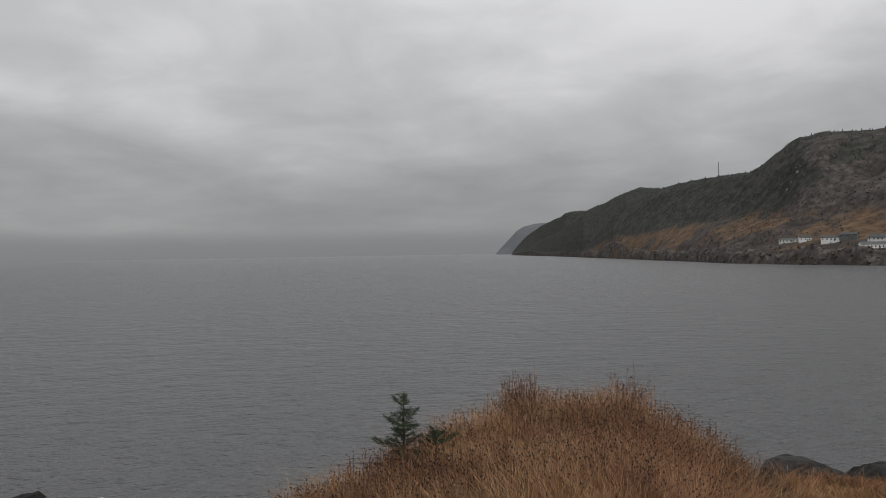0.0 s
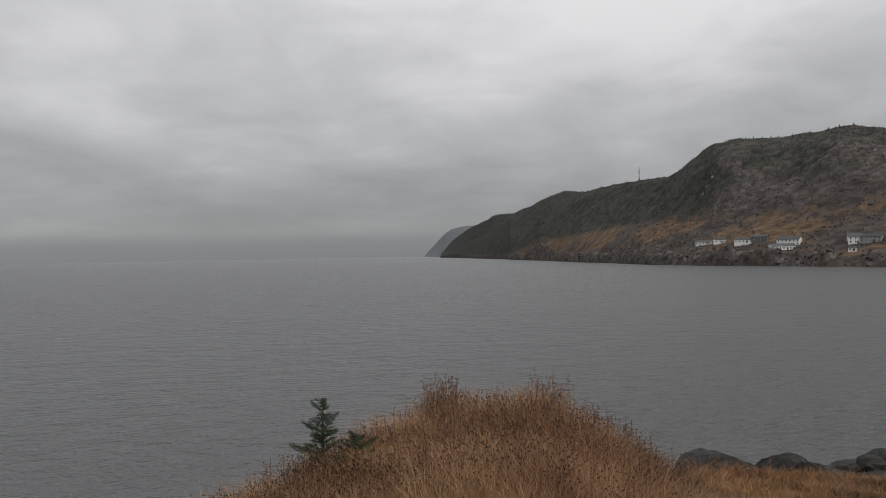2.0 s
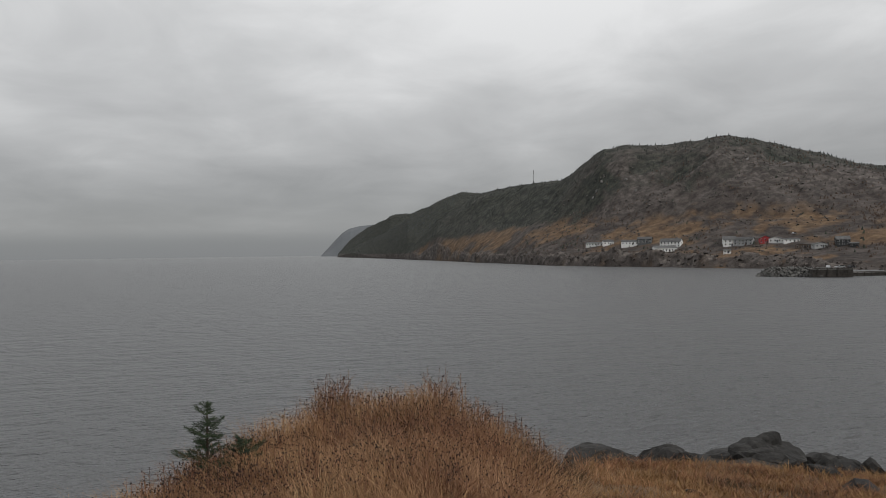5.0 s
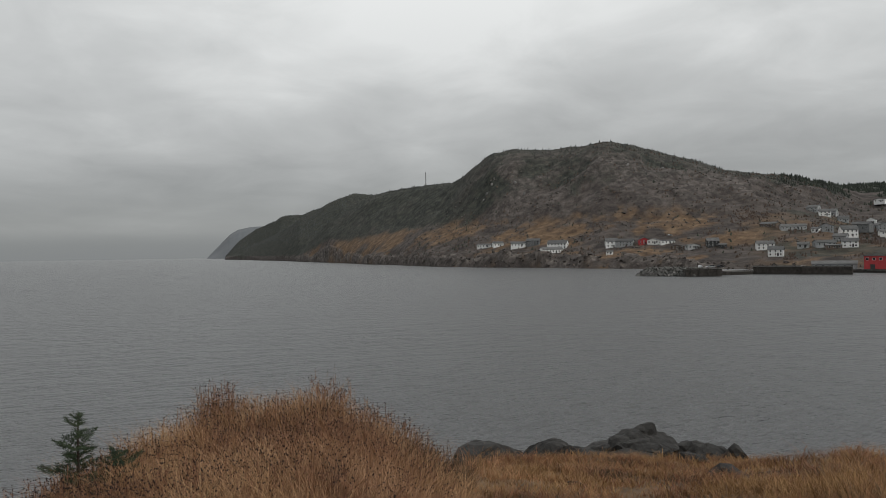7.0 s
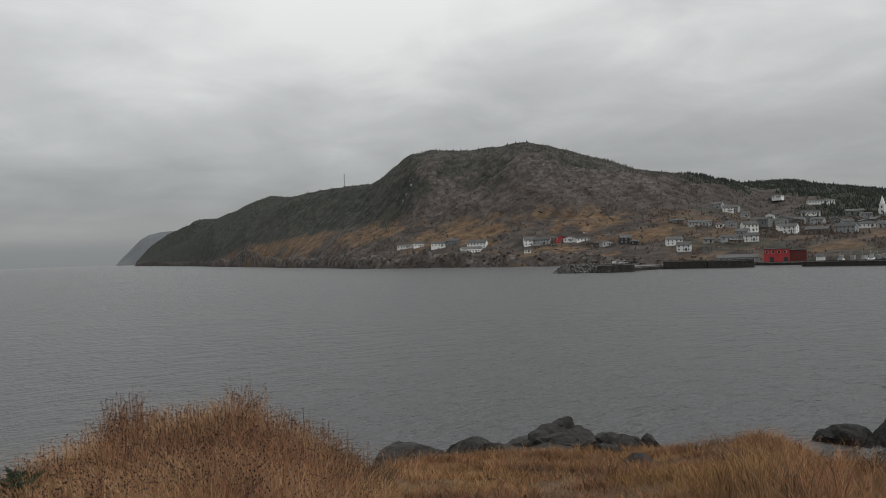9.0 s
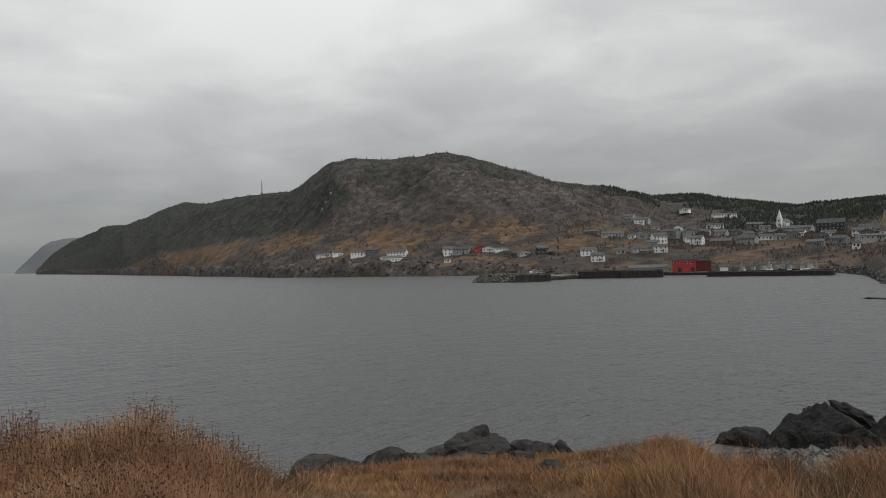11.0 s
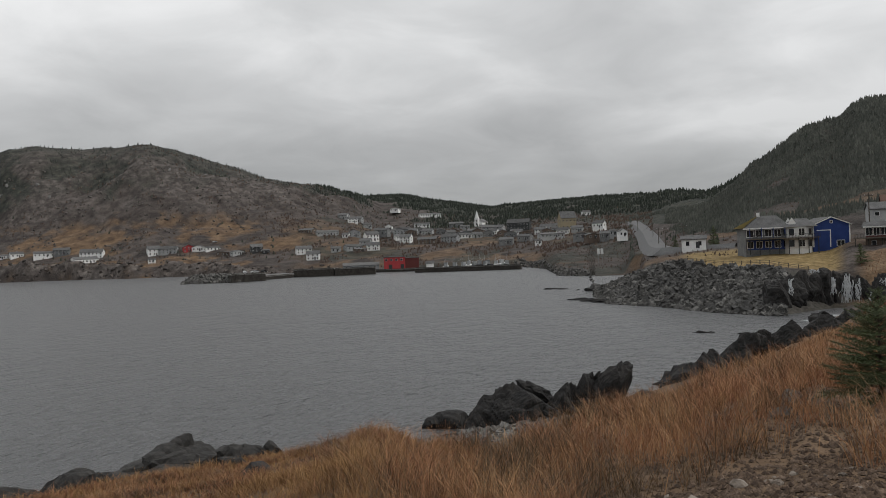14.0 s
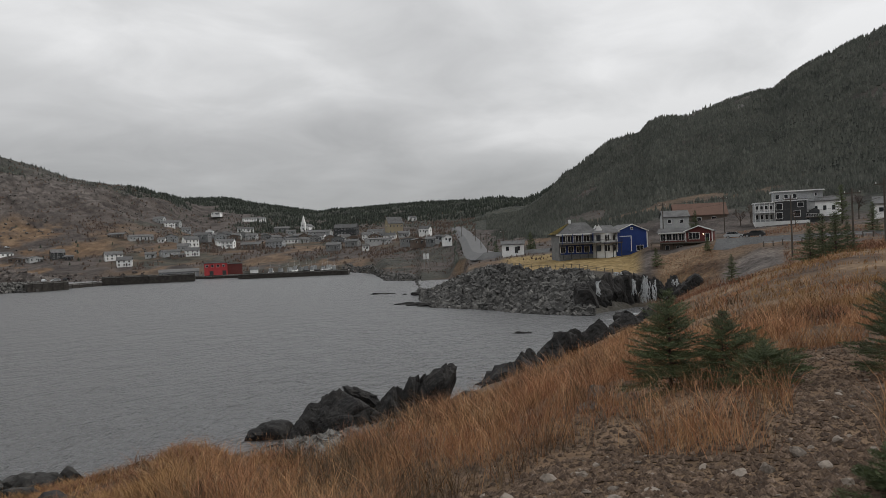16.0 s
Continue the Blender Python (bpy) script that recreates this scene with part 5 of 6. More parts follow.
# ---- harbour ----
def along(b0, d0, b1, d1, z):
    """A frame whose x runs along the quay front from one bearing and distance to another, y inland; and its length."""
    (x0, y0), (x1, y1) = at(b0, d0), at(b1, d1)
    return Matrix.Translation((x0, y0, z)) @ Matrix.Rotation(math.atan2(y1 - y0, x1 - x0), 4, "Z"), math.hypot(x1 - x0, y1 - y0)


def quay(b0, d0, b1, d1, depth, height, face, label, rail=True):
    m, n = along(b0, d0, b1, d1, 0)
    ob = thing("wharf", m, label, "wharf")
    part("wall", boxes((0, n, 0, depth, -4, height - 0.35)), face, ob)
    part("deck", boxes((-0.2, n + 0.2, -0.25, depth, height - 0.346, height)), concrete, ob)
    posts = max(3, int(n / 4))
    for k in range(posts):
        p = part("fender", boxes((-0.18, 0.18, -0.42, -0.252, -1, height - 0.1)), timber, ob)
        p.location.x = n * (k + 0.5) / posts
    if rail:
        part("kerb", boxes((0, n, 0.0, 0.3, height + 0.004, height + 0.3)), timber, ob)
    return ob


quay(40.6, 381, 43.1, 386, 16, 4.0, timber, "grey concrete outer quay beside a rubble breakwater")
quay(43.1, 400, 45.2, 415, 14, 1.9, timber, "low timber landing between two quays")
quay(45.2, 416, 48.3, 412, 14, 4.2, timber, "dark timber-faced quay behind the breakwater")
quay(48.35, 411, 51.5, 410, 12, 4.0, timber, "dark timber-faced quay beside the wharf shed")
quay(51.5, 440, 54.6, 432, 20, 1.6, timber, "low timber wharf in front of the fish plant")
quay(54.6, 406, 62.9, 396, 9, 2.6, timber, "long low concrete jetty with moored boats")


def rubble(name, n, place, size, mat, label):
    """Rough blocks heaped as one mesh; place gives x, y and z for unit numbers."""
    base = np.array([(-1, -0.8, -0.7), (0.9, -1, -0.7), (1, 0.8, -0.7), (-0.8, 1, -0.7), (-0.7, -0.7, 0.7), (0.8, -0.6, 0.6), (0.6, 0.8, 0.75), (-0.8, 0.6, 0.55)])
    tri = np.array([(3, 2, 1), (3, 1, 0), (4, 5, 6), (4, 6, 7), (0, 1, 5), (0, 5, 4), (1, 2, 6), (1, 6, 5), (2, 3, 7), (2, 7, 6), (3, 0, 4), (3, 4, 7)])
    p = place(rng.uniform(0, 1, n), rng.uniform(0, 1, n))
    s = size * rng.uniform(0.45, 1.35, n)
    V = base[None] * s[:, None, None] * rng.uniform(0.65, 1.15, (n, 8, 3))
    q = rng.normal(size=(n, 4))
    q /= np.linalg.norm(q, axis=1)[:, None]
    w, a, b, c = q.T
    R = np.stack([np.stack([1 - 2 * (b * b + c * c), 2 * (a * b - w * c), 2 * (a * c + w * b)], -1), np.stack([2 * (a * b + w * c), 1 - 2 * (a * a + c * c), 2 * (b * c - w * a)], -1),
                  np.stack([2 * (a * c - w * b), 2 * (b * c + w * a), 1 - 2 * (a * a + b * b)], -1)], 1)
    V = np.einsum("nij,nkj->nki", R, V) + p[:, None, :]
    F = tri[None] + (np.arange(n) * 8)[:, None, None]
    return tagged(new(name, mesh_from(name, V.reshape(-1, 3), F.reshape(-1, 3), mat)), label, "rubble", kind="stuff")


riprap_mat = material("riprap_stone", ((0.034, 0.033, 0.032), (0.074, 0.072, 0.068), (0.15, 0.145, 0.135)), 0.7, 0.8, 0.5, 5.0, 0.05, spread=0.2)


def breakwater_at(u, v):
    b = 37.0 + 4.2 * u
    d = 391 - 10 * u + 14 * v
    prof = np.minimum(np.clip(u * 5, 0, 1), 1) * 4.2 * (1 - np.abs(v * 2 - 1) ** 1.5)
    return np.stack([d * np.sin(np.radians(b)), d * np.cos(np.radians(b)), prof - 0.3], 1)


def bank_at(u, v):
    b = 68.4 + 13.6 * u
    d = column(COAST, b, 1) - 2 + (column(COAST, b, 2) + 1) * v
    x, y = d * np.sin(np.radians(b)), d * np.cos(np.radians(b))
    return np.stack([x, y, np.maximum(land(x, y)[0], -0.4) + 0.25], 1)


def cove_at(u, v):
    b = 62.5 + 6.5 * u
    d = column(COAST, b, 1) - 3 + 22 * v
    x, y = d * np.sin(np.radians(b)), d * np.cos(np.radians(b))
    return np.stack([x, y, np.maximum(land(x, y)[0], -0.4) + 0.1], 1)


def foreshore_at(u, v):
    b = 42 + 30 * u
    brink, shore = np.interp(b, BLUFF[:, 0], BLUFF[:, 1]) + 1.5, np.interp(b, BLUFF[:, 0], BLUFF[:, 3])
    d = brink + (shore - brink) * v ** 0.8
    x, y = d * np.sin(np.radians(b)), d * np.cos(np.radians(b))
    return np.stack([x, y, np.maximum(land(x, y)[0], -0.3) + 0.03], 1)


rubble("foreshore_stones", 2600, foreshore_at, 0.26, riprap_mat, "loose dark stones on the slope below the brink")
rubble("breakwater_stones", 420, breakwater_at, 0.85, riprap_mat, "heaped grey stones of the breakwater")
rubble("riprap", 2600, bank_at, 0.58, riprap_mat, "bank of heaped dark grey boulders along the cove")
rubble("riprap", 380, cove_at, 0.8, riprap_mat, "scattered dark boulders along the far cove")


def bank_boulders():
    shapes = []
    for k in range(6):
        bm = rock_bmesh(rng, 2, 12, 0.8, 0.1, (0.42, 0.85))
        me = bpy.data.meshes.new("boulder")
        bm.to_mesh(me)
        bm.free()
        me.materials.append(riprap_mat)
        shapes.append(me)
    p = bank_at(rng.uniform(0, 1, 280), rng.uniform(0, 1, 280))
    for k in range(len(p)):
        ob = new("boulder", shapes[k % 6])
        ob.parent = ground
        s = rng.uniform(0.4, 0.9)
        ob.location, ob.rotation_euler, ob.scale = (p[k, 0], p[k, 1], p[k, 2] + 0.2), rng.uniform(0, 6, 3), (s * 1.2, s, s * 0.85)


bank_boulders()


def fish_plant():
    x, y = at(53.4, 452)
    ob = thing("fish_plant", pose(x, y, 1.6, 0, 0, -53.4), "bright red two-storey fish plant on the wharf", "building")
    part("wall", boxes((-9.5, 3.5, -5, 6, -2, 7.0)), PAINT["red"], ob)
    part("annex", boxes((3.5, 12, -3, 6, -2, 6.2)), PAINT["maroon"], ob, "dull red annex")
    part("roof", boxes((-9.8, 3.8, -5.3, 6.3, 7.0, 7.35), (3.8, 12.3, -3.3, 6.3, 6.2, 6.5)), shingle, ob)
    for k in range(4):
        far_window(ob, -8 + 3.1 * k, -5, 5.4, 1.3, 1.1)
    for k in (0, 2):
        door = part("door", boxes((-1.1, 1.1, -5.09, -4.95, 0, 2.6)), PAINT["dark"], ob)
        door.location.x = -5.5 + 3.6 * k
    x, y = at(50.4, 455)
    shed = thing("wharf_shed", pose(x, y, 1.6, 0, 0, -50.4), "long low pale shed behind the quay", "shed")
    part("wall", gable_walls(22, 8, 2.8, 4.4, True), PAINT["pale"], shed)
    part("roof", gable_roof(22, 8, 2.8, 4.4, True), shingle, shed)
    for k in range(6):
        far_window(shed, -9 + 3.5 * k, -4, 1.8, 0.9, 0.8)
    x, y = at(55.8, 410)
    hut = thing("hut", pose(x, y, 3.0, 0, 0, -55.8), "small white hut on the jetty", "hut")
    part("wall", gable_walls(4.2, 3.4, 2.0, 2.9, True), PAINT["white"], hut)
    part("roof", gable_roof(4.2, 3.4, 2.0, 2.9, True), shingle, hut)


fish_plant()


def boat(m, paint, label):
    ob = thing("fishing_boat", m, label, "boat", "boats at the jetty")
    bm = bmesh.new()
    secs = []
    for s, half, keel, sheer in ((-4.5, 1.3, 0.1, 1.5), (-1.5, 1.7, -0.2, 1.4), (2, 1.6, -0.2, 1.7), (4.2, 0.7, 0.2, 2.2), (5.2, 0.05, 1.2, 2.5)):
        secs.append([bm.verts.new(p) for p in ((s, -half, sheer), (s, -half * 0.7, keel + 0.3), (s, 0, keel), (s, half * 0.7, keel + 0.3), (s, half, sheer))])
    for a, b in zip(secs, secs[1:]):
        for k in range(4):
            bm.faces.new((a[k], a[k + 1], b[k + 1], b[k]))
        bm.faces.new((a[4], a[0], b[0], b[4]))
    bm.faces.new(secs[0][::-1])
    bmesh.ops.recalc_face_normals(bm, faces=bm.faces)
    part("hull", bm, PAINT[paint], ob)
    cabin = part("cabin", boxes((0.2, 2.4, -0.95, 0.95, 1.45, 3.6), (-0.1, 2.6, -1.1, 1.1, 3.6, 3.72)), PAINT["pale"], ob)
    part("windscreen", boxes((2.4, 2.44, -0.8, 0.8, 2.7, 3.3)), glass, cabin)
    bm = bmesh.new()
    rod(bm, (0.4, 0, 3.7), (0.4, 0, 7.2), 0.07, 0.04)
    rod(bm, (0.4, 0, 5.5), (-3.2, 0, 4.2), 0.05, 0.04)
    part("mast", bm, metal_mat, ob)
    return ob


first_boat = boat(pose(*at(57.0, 412), 1.1, 0, 0, 20), "white", "white fishing boat moored behind the jetty")
second_boat = boat(pose(*at(57.7, 414), 1.1, 0, 0, 12), "dark", "dark-hulled fishing boat moored behind the jetty")
for k in range(9):
    copy_thing((second_boat, first_boat, second_boat)[k % 3], pose(*at(58.3 + 0.42 * k + 0.2 * ((k * 0.618) % 1), 409 + 4 * ((k * 0.377) % 1)), 1.2 + 0.5 * (k % 2), 0, 0, (k * 53) % 90 - 30))


# ---- roads, cars, poles ----
def ribbon(name, pts, half, lift, mat, label, category="road"):
    """A strip of road along points given by bearing and distance."""
    pts = [Vector((*at(b, d), 0)) for b, d in pts]
    fine = []
    for a, b in zip(pts, pts[1:]):
        n = max(2, int((b - a).length / 4))
        fine += [a.lerp(b, k / n) for k in range(n)]
    fine.append(pts[-1])
    around = [(i * half * 1.2, j * half * 1.2) for i in (-1, 0, 1) for j in (-1, 0, 1)]
    z = np.max([land(np.array([p.x + i for p in fine]), np.array([p.y + j for p in fine]))[0] for i, j in around], 0)
    z = np.convolve(np.pad(z, 6, mode="edge"), np.ones(13) / 13, "valid") + lift
    V, F = [], []
    for k, p in enumerate(fine):
        t = (fine[min(k + 1, len(fine) - 1)] - fine[max(k - 1, 0)]).normalized()
        s = Vector((t.y, -t.x, 0)) * half
        for q, dz in ((-2.1, -2.4), (-1, 0), (1, 0), (2.1, -2.4)):
            V.append((p.x + s.x * q, p.y + s.y * q, z[k] + dz))
    for k in range(len(fine) - 1):
        for q in range(3):
            F.append((k * 4 + q, k * 4 + 4 + q, k * 4 + 5 + q, k * 4 + 1 + q))
    return tagged(new(name, mesh_from(name, V, F, mat, False)), label, category, kind="structure")


ribbon("road", [(79, 232), (77, 234), (74.3, 240), (73.5, 290), (73.1, 340), (72.75, 415), (72.2, 517), (71.6, 600)], 3.2, 0.6, asphalt, "grey asphalt road climbing through the village")


ribbon("road", [(112, 150), (103, 160), (97, 169), (94, 172), (91.3, 174)], 3.0, 0.3, asphalt, "grey asphalt road above the waterfall")


def car(m, paint, label):
    ob = thing("car", m, label, "car")
    bm = bmesh.new()
    prof = [(-2.2, 0.35), (-2.25, 0.85), (-1.9, 0.98), (-1.5, 1.45), (0.3, 1.48), (1.0, 1.0), (2.0, 0.86), (2.2, 0.6), (2.15, 0.35)]
    sides = [[bm.verts.new((x, s, z)) for x, z in prof] for s in (-0.85, 0.85)]
    n = len(prof)
    for k in range(n):
        bm.faces.new((sides[0][k], sides[0][(k + 1) % n], sides[1][(k + 1) % n], sides[1][k]))
    bm.faces.new(sides[0][::-1])
    bm.faces.new(sides[1])
    bmesh.ops.recalc_face_normals(bm, faces=bm.faces)
    part("body", bm, paint, ob)
    for s in (-1, 1):
        bm = bmesh.new()
        vs = [bm.verts.new((x, s * 0.86, z)) for x, z in ((-1.75, 1.02), (-1.4, 1.38), (0.25, 1.4), (0.85, 1.02))]
        bm.faces.new(vs if s < 0 else vs[::-1])
        bmesh.ops.solidify(bm, geom=bm.faces[:], thickness=0.01)
        part("side_window", bm, glass, ob)
        for x in (-1.35, 1.35):
            bm = bmesh.new()
            rod(bm, (x, s * 0.72, 0.33), (x, s * 0.9, 0.33), 0.33, None, 14)
            wheel = part("wheel", bm, timber, ob)
            bm = bmesh.new()
            rod(bm, (x, s * 0.9, 0.33), (x, s * 0.915, 0.33), 0.2, None, 10)
            part("rim", bm, metal_mat, wheel)
        part("headlight", boxes((2.1, 2.22, s * 0.7 - 0.15, s * 0.7 + 0.15, 0.62, 0.78)), trim_mat, ob)
    bm = bmesh.new()
    vs = [bm.verts.new(p) for p in ((0.36, -0.75, 1.45), (0.36, 0.75, 1.45), (0.98, 0.78, 1.03), (0.98, -0.78, 1.03))]
    bm.faces.new(vs)
    bmesh.ops.solidify(bm, geom=bm.faces[:], thickness=0.02)
    part("windscreen", bm, glass, ob)
    return ob


silver = material("silver_car_paint", ((0.35, 0.36, 0.37), (0.42, 0.43, 0.44)), 2.0, 0.3, 0.0, metal=0.5)
black_paint = material("dark_car_paint", ((0.02, 0.021, 0.023), (0.035, 0.036, 0.038)), 2.0, 0.25, 0.0)


def on_road(b, d, turn):
    x, y = at(b, d)
    z = max(ground_z(x + i, y + j) for i in (-3.6, 0, 3.6) for j in (-3.6, 0, 3.6)) + 0.3
    return pose(x, y, z, 0, 0, turn)


car(on_road(92.3, 173, -100), silver, "silver hatchback parked beside the road")
car(on_road(93.6, 171, 75), black_paint, "dark saloon car on the road")
for k, (b, d, mat, t) in enumerate(((41.6, 392, silver, 40), (42.3, 394, silver, 160), (43.0, 394, black_paint, 20), (39.5, 640, silver, 10))):
    x, y = at(b, d)
    z = 4.0 if d < 500 else ground_z(x, y) + 0.3
    car(pose(x, y, z, 0, 0, t), mat, "car parked on the quay" if d < 500 else "car parked beside a house")


def utility_pole(b, d, h, arms=1):
    x, y = at(b, d)
    z = ground_z(x, y)
    ob = thing("utility_pole", pose(x, y, z, 0, 0, -b), "weathered wooden utility pole with crossarm", "pole", "utility poles")
    bm = bmesh.new()
    rod(bm, (0, 0, -0.6), (0, 0, h), 0.16, 0.11, 8)
    part("pole", bm, pole_wood, ob)
    part("crossarm", boxes((-1.1, 1.1, -0.08, 0.08, h - 0.8, h - 0.65)), pole_wood, ob)
    for s in (-0.9, 0.0, 0.9):
        bm = bmesh.new()
        rod(bm, (s, 0, h - 0.65), (s, 0, h - 0.4), 0.06, 0.04)
        part("insulator", bm, trim_mat, ob)
    return [Vector((x, y, z)) + (Matrix.Rotation(radians(-b), 3, "Z") @ Vector((s, 0, h - 0.42))) for s in (-0.9, 0.0, 0.9)] + [Vector((x, y, z + h - 2.2))]


def wires(points):
    for a, b in zip(points, points[1:]):
        for p, q in zip(a, b):
            bm = bmesh.new()
            prev = None
            for k in range(9):
                f = k / 8
                c = p.lerp(q, f) - Vector((0, 0, (p - q).length * 0.022 * 4 * f * (1 - f)))
                if prev is not None:
                    rod(bm, prev, c, 0.022, None, 4)
                prev = c
            ob = part("power_line", bm, timber)
            tagged(ob, "thin dark power line strung between poles", "wire", "power lines")


line = [utility_pole(*p) for p in ((87.3, 218, 10.5), (91.6, 214, 10.0), (96.05, 138, 10.5), (99.85, 116, 8.6), (101.75, 110, 8.6), (107, 92, 9.0))]
wires(line)
for b, d in ((73.9, 262), (73.4, 330), (73.0, 400), (71.9, 470), (75.2, 236), (62.2, 405), (62.0, 480)):
    utility_pole(b, d, 8.5)


def mast():
    x, y = at(20.85, 1160)
    z = ground_z(x, y)
    ob = thing("radio_mast", pose(x, y, z - 1, 0, 0, 0), "slender steel lattice radio mast on the crest", "mast")
    for k in range(3):
        t = 2.094 * k
        bm = bmesh.new()
        rod(bm, (1.0 * math.cos(t), 1.0 * math.sin(t), 0), (0.4 * math.cos(t), 0.4 * math.sin(t), 22), 0.14, 0.1)
        part("leg", bm, timber, ob)
    for k in range(7):
        bm = bmesh.new()
        r = 1.0 - 0.6 * k / 7
        z0 = 1 + 3 * k
        for q in range(3):
            a, b = 2.094 * q, 2.094 * (q + 1)
            rod(bm, (r * math.cos(a), r * math.sin(a), z0), (r * math.cos(b), r * math.sin(b), z0 + 1.5), 0.09)
        part("brace", bm, timber, ob)


mast()


# ---- houses on the near side of the cove ----
def at_house(b, d, z, turn=0.0):
    return pose(*at(b, d), z, 0, 0, -b + turn)


def railing(parent, x0, x1, y, z, h=1.0, gap=0.35, mat=None):
    rail = part("railing", boxes((x0, x1, y - 0.05, y + 0.05, z + h - 0.08, z + h), (x0, x1, y - 0.04, y + 0.04, z + 0.12, z + 0.18)), mat or timber, parent)
    n = max(2, int((x1 - x0) / gap))
    base = boxes((-0.025, 0.025, y - 0.025, y + 0.025, z, z + h - 0.08))
    me = None
    for k in range(n + 1):
        if me is None:
            ob = part("baluster", base, mat or timber, rail)
            me = ob.data
        else:
            ob = new("baluster", me)
            ob.parent = rail
        ob.location.x = x0 + (x1 - x0) * k / n


def hip_roof(w, dep, eave, ridge, inset, over=0.5):
    bm = bmesh.new()
    x, y = w / 2 + over, dep / 2 + over
    lo = [bm.verts.new(p) for p in ((-x, -y, eave), (x, -y, eave), (x, y, eave), (-x, y, eave))]
    a, b = bm.verts.new((-w / 2 + inset, 0, ridge)), bm.verts.new((w / 2 - inset * 0.3, 0, ridge))
    for f in ((lo[0], lo[1], b, a), (lo[1], lo[2], b), (lo[2], lo[3], a, b), (lo[3], lo[0], a), (lo[3], lo[2], lo[1], lo[0])):
        bm.faces.new(f)
    return bm


def blue_house():
    ob = thing("house", at_house(82.3, 192, 10.35, 17), "deep blue two-storey house with white bay windows and decks", "house")
    ob.scale = (0.9, 0.9, 0.87)
    # left wing under a mustard hipped roof
    part("wall", boxes((-11.0, -1.0, -1, 8, -2.5, 5.7)), PAINT["grey"], ob, "grey-blue clapboard wing")
    part("wall", boxes((-10.5, -1.0, -1.05, -1.004, -0.2, 2.5)), PAINT["blue"], ob, "deep blue lower wall")
    r = part("roof", hip_roof(11, 10, 5.7, 9.2, 5.0), shingle, ob)
    r.location = (-5.8, 3.4, 0)
    bm = bmesh.new()
    vs = [bm.verts.new(p) for p in ((-11.9, -2.14, 5.86), (-6.4, 3.4, 9.38), (-11.9, 8.94, 5.86))]
    bm.faces.new(vs)
    bmesh.ops.solidify(bm, geom=bm.faces[:], thickness=0.05)
    part("roof_slope", bm, PAINT["moss"], ob, "mustard-coloured roof slope")
    for k in range(4):
        window(ob, -9.9 + 2.3 * k, -1.02, 4.3, 1.8, 2.0, 0, 1)
        window(ob, -9.9 + 2.3 * k, -1.07, 1.2, 1.6, 1.9, 0, 1)
    # the white bay
    bm = bmesh.new()
    for z0, z1 in ((-2.5, 2.55), (2.9, 5.7)):
        rod(bm, (2.2, 0.2, z0), (2.2, 0.2, z1), 3.9, None, 8)
    part("bay", bm, trim_mat, ob, "white bay window")
    for lv in (1.3, 4.3):
        for k in range(-2, 3):
            a = radians(-90 + k * 36)
            window(ob, 2.2 + 3.86 * math.cos(a), 0.2 + 3.86 * math.sin(a), lv, 1.55, 2.0, math.degrees(a) + 90)
    r = part("roof", hip_roof(7, 7.6, 5.7, 8.0, 2.6), shingle, ob)
    r.location = (2.2, 0.6, 0)
    part("dormer", gable_walls(1.8, 3.0, 6.8, 8.3, False), trim_mat, ob).location = (0.3, -0.8, 0)
    # the blue gable
    part("wall", gable_walls(9.0, 12, 6.0, 7.9, False), PAINT["blue"], ob).location = (10.0, 4.0, 0)
    part("roof", gable_roof(9.0, 12, 6.0, 7.9, False, 0.4), shingle, ob).location = (10.0, 4.0, 0)
    for s in (-1, 1):
        bm = bmesh.new()
        rod(bm, (10 + s * 4.9, -2.3, 5.85), (10, -2.3, 8.0), 0.17, None, 4)
        part("bargeboard", bm, trim_mat, ob)
        part("corner_board", boxes((10 + s * 4.42 - 0.14, 10 + s * 4.42 + 0.14, -2.06, -1.9, 0, 5.95)), trim_mat, ob)
    part("garage_door", boxes((6.6, 9.6, -2.05, -1.96, 0.0, 4.4)), PAINT["blue"], ob)
    part("door_trim", boxes((6.4, 9.8, -2.09, -1.96, 4.4, 4.62), (9.6, 9.82, -2.09, -1.96, 0, 4.4)), trim_mat, ob)
    window(ob, 12.2, -2.03, 0.9, 2.0, 1.7, 0, 1)
    window(ob, 10.0, -2.03, 6.7, 0.7, 0.8)
    part("chimney", boxes((-6.9, -6.2, 3.0, 3.7, 8.2, 10.1)), trim_mat, ob)
    # decks
    for z, y in ((2.65, -4.6),):
        deck = part("deck", boxes((-11, 6.4, y, -0.8, z, z + 0.2)), deck_wood, ob)
    railing(ob, -11, 6.4, -4.5, 2.85)
    for k in range(8):
        p = part("post", boxes((-0.09, 0.09, -4.5, -4.32, -1.5, 2.65)), PAINT["dark"], ob)
        p.location.x = -10.8 + 2.4 * k
    for k in range(4):
        p = part("post", boxes((-0.08, 0.08, -4.5, -4.34, 2.85, 5.7)), PAINT["blue"], ob)
        p.location.x = -10.8 + 2.9 * k
    part("fascia", boxes((-11.9, -0.4, -2.14, -1.98, 5.45, 5.8)), trim_mat, ob)


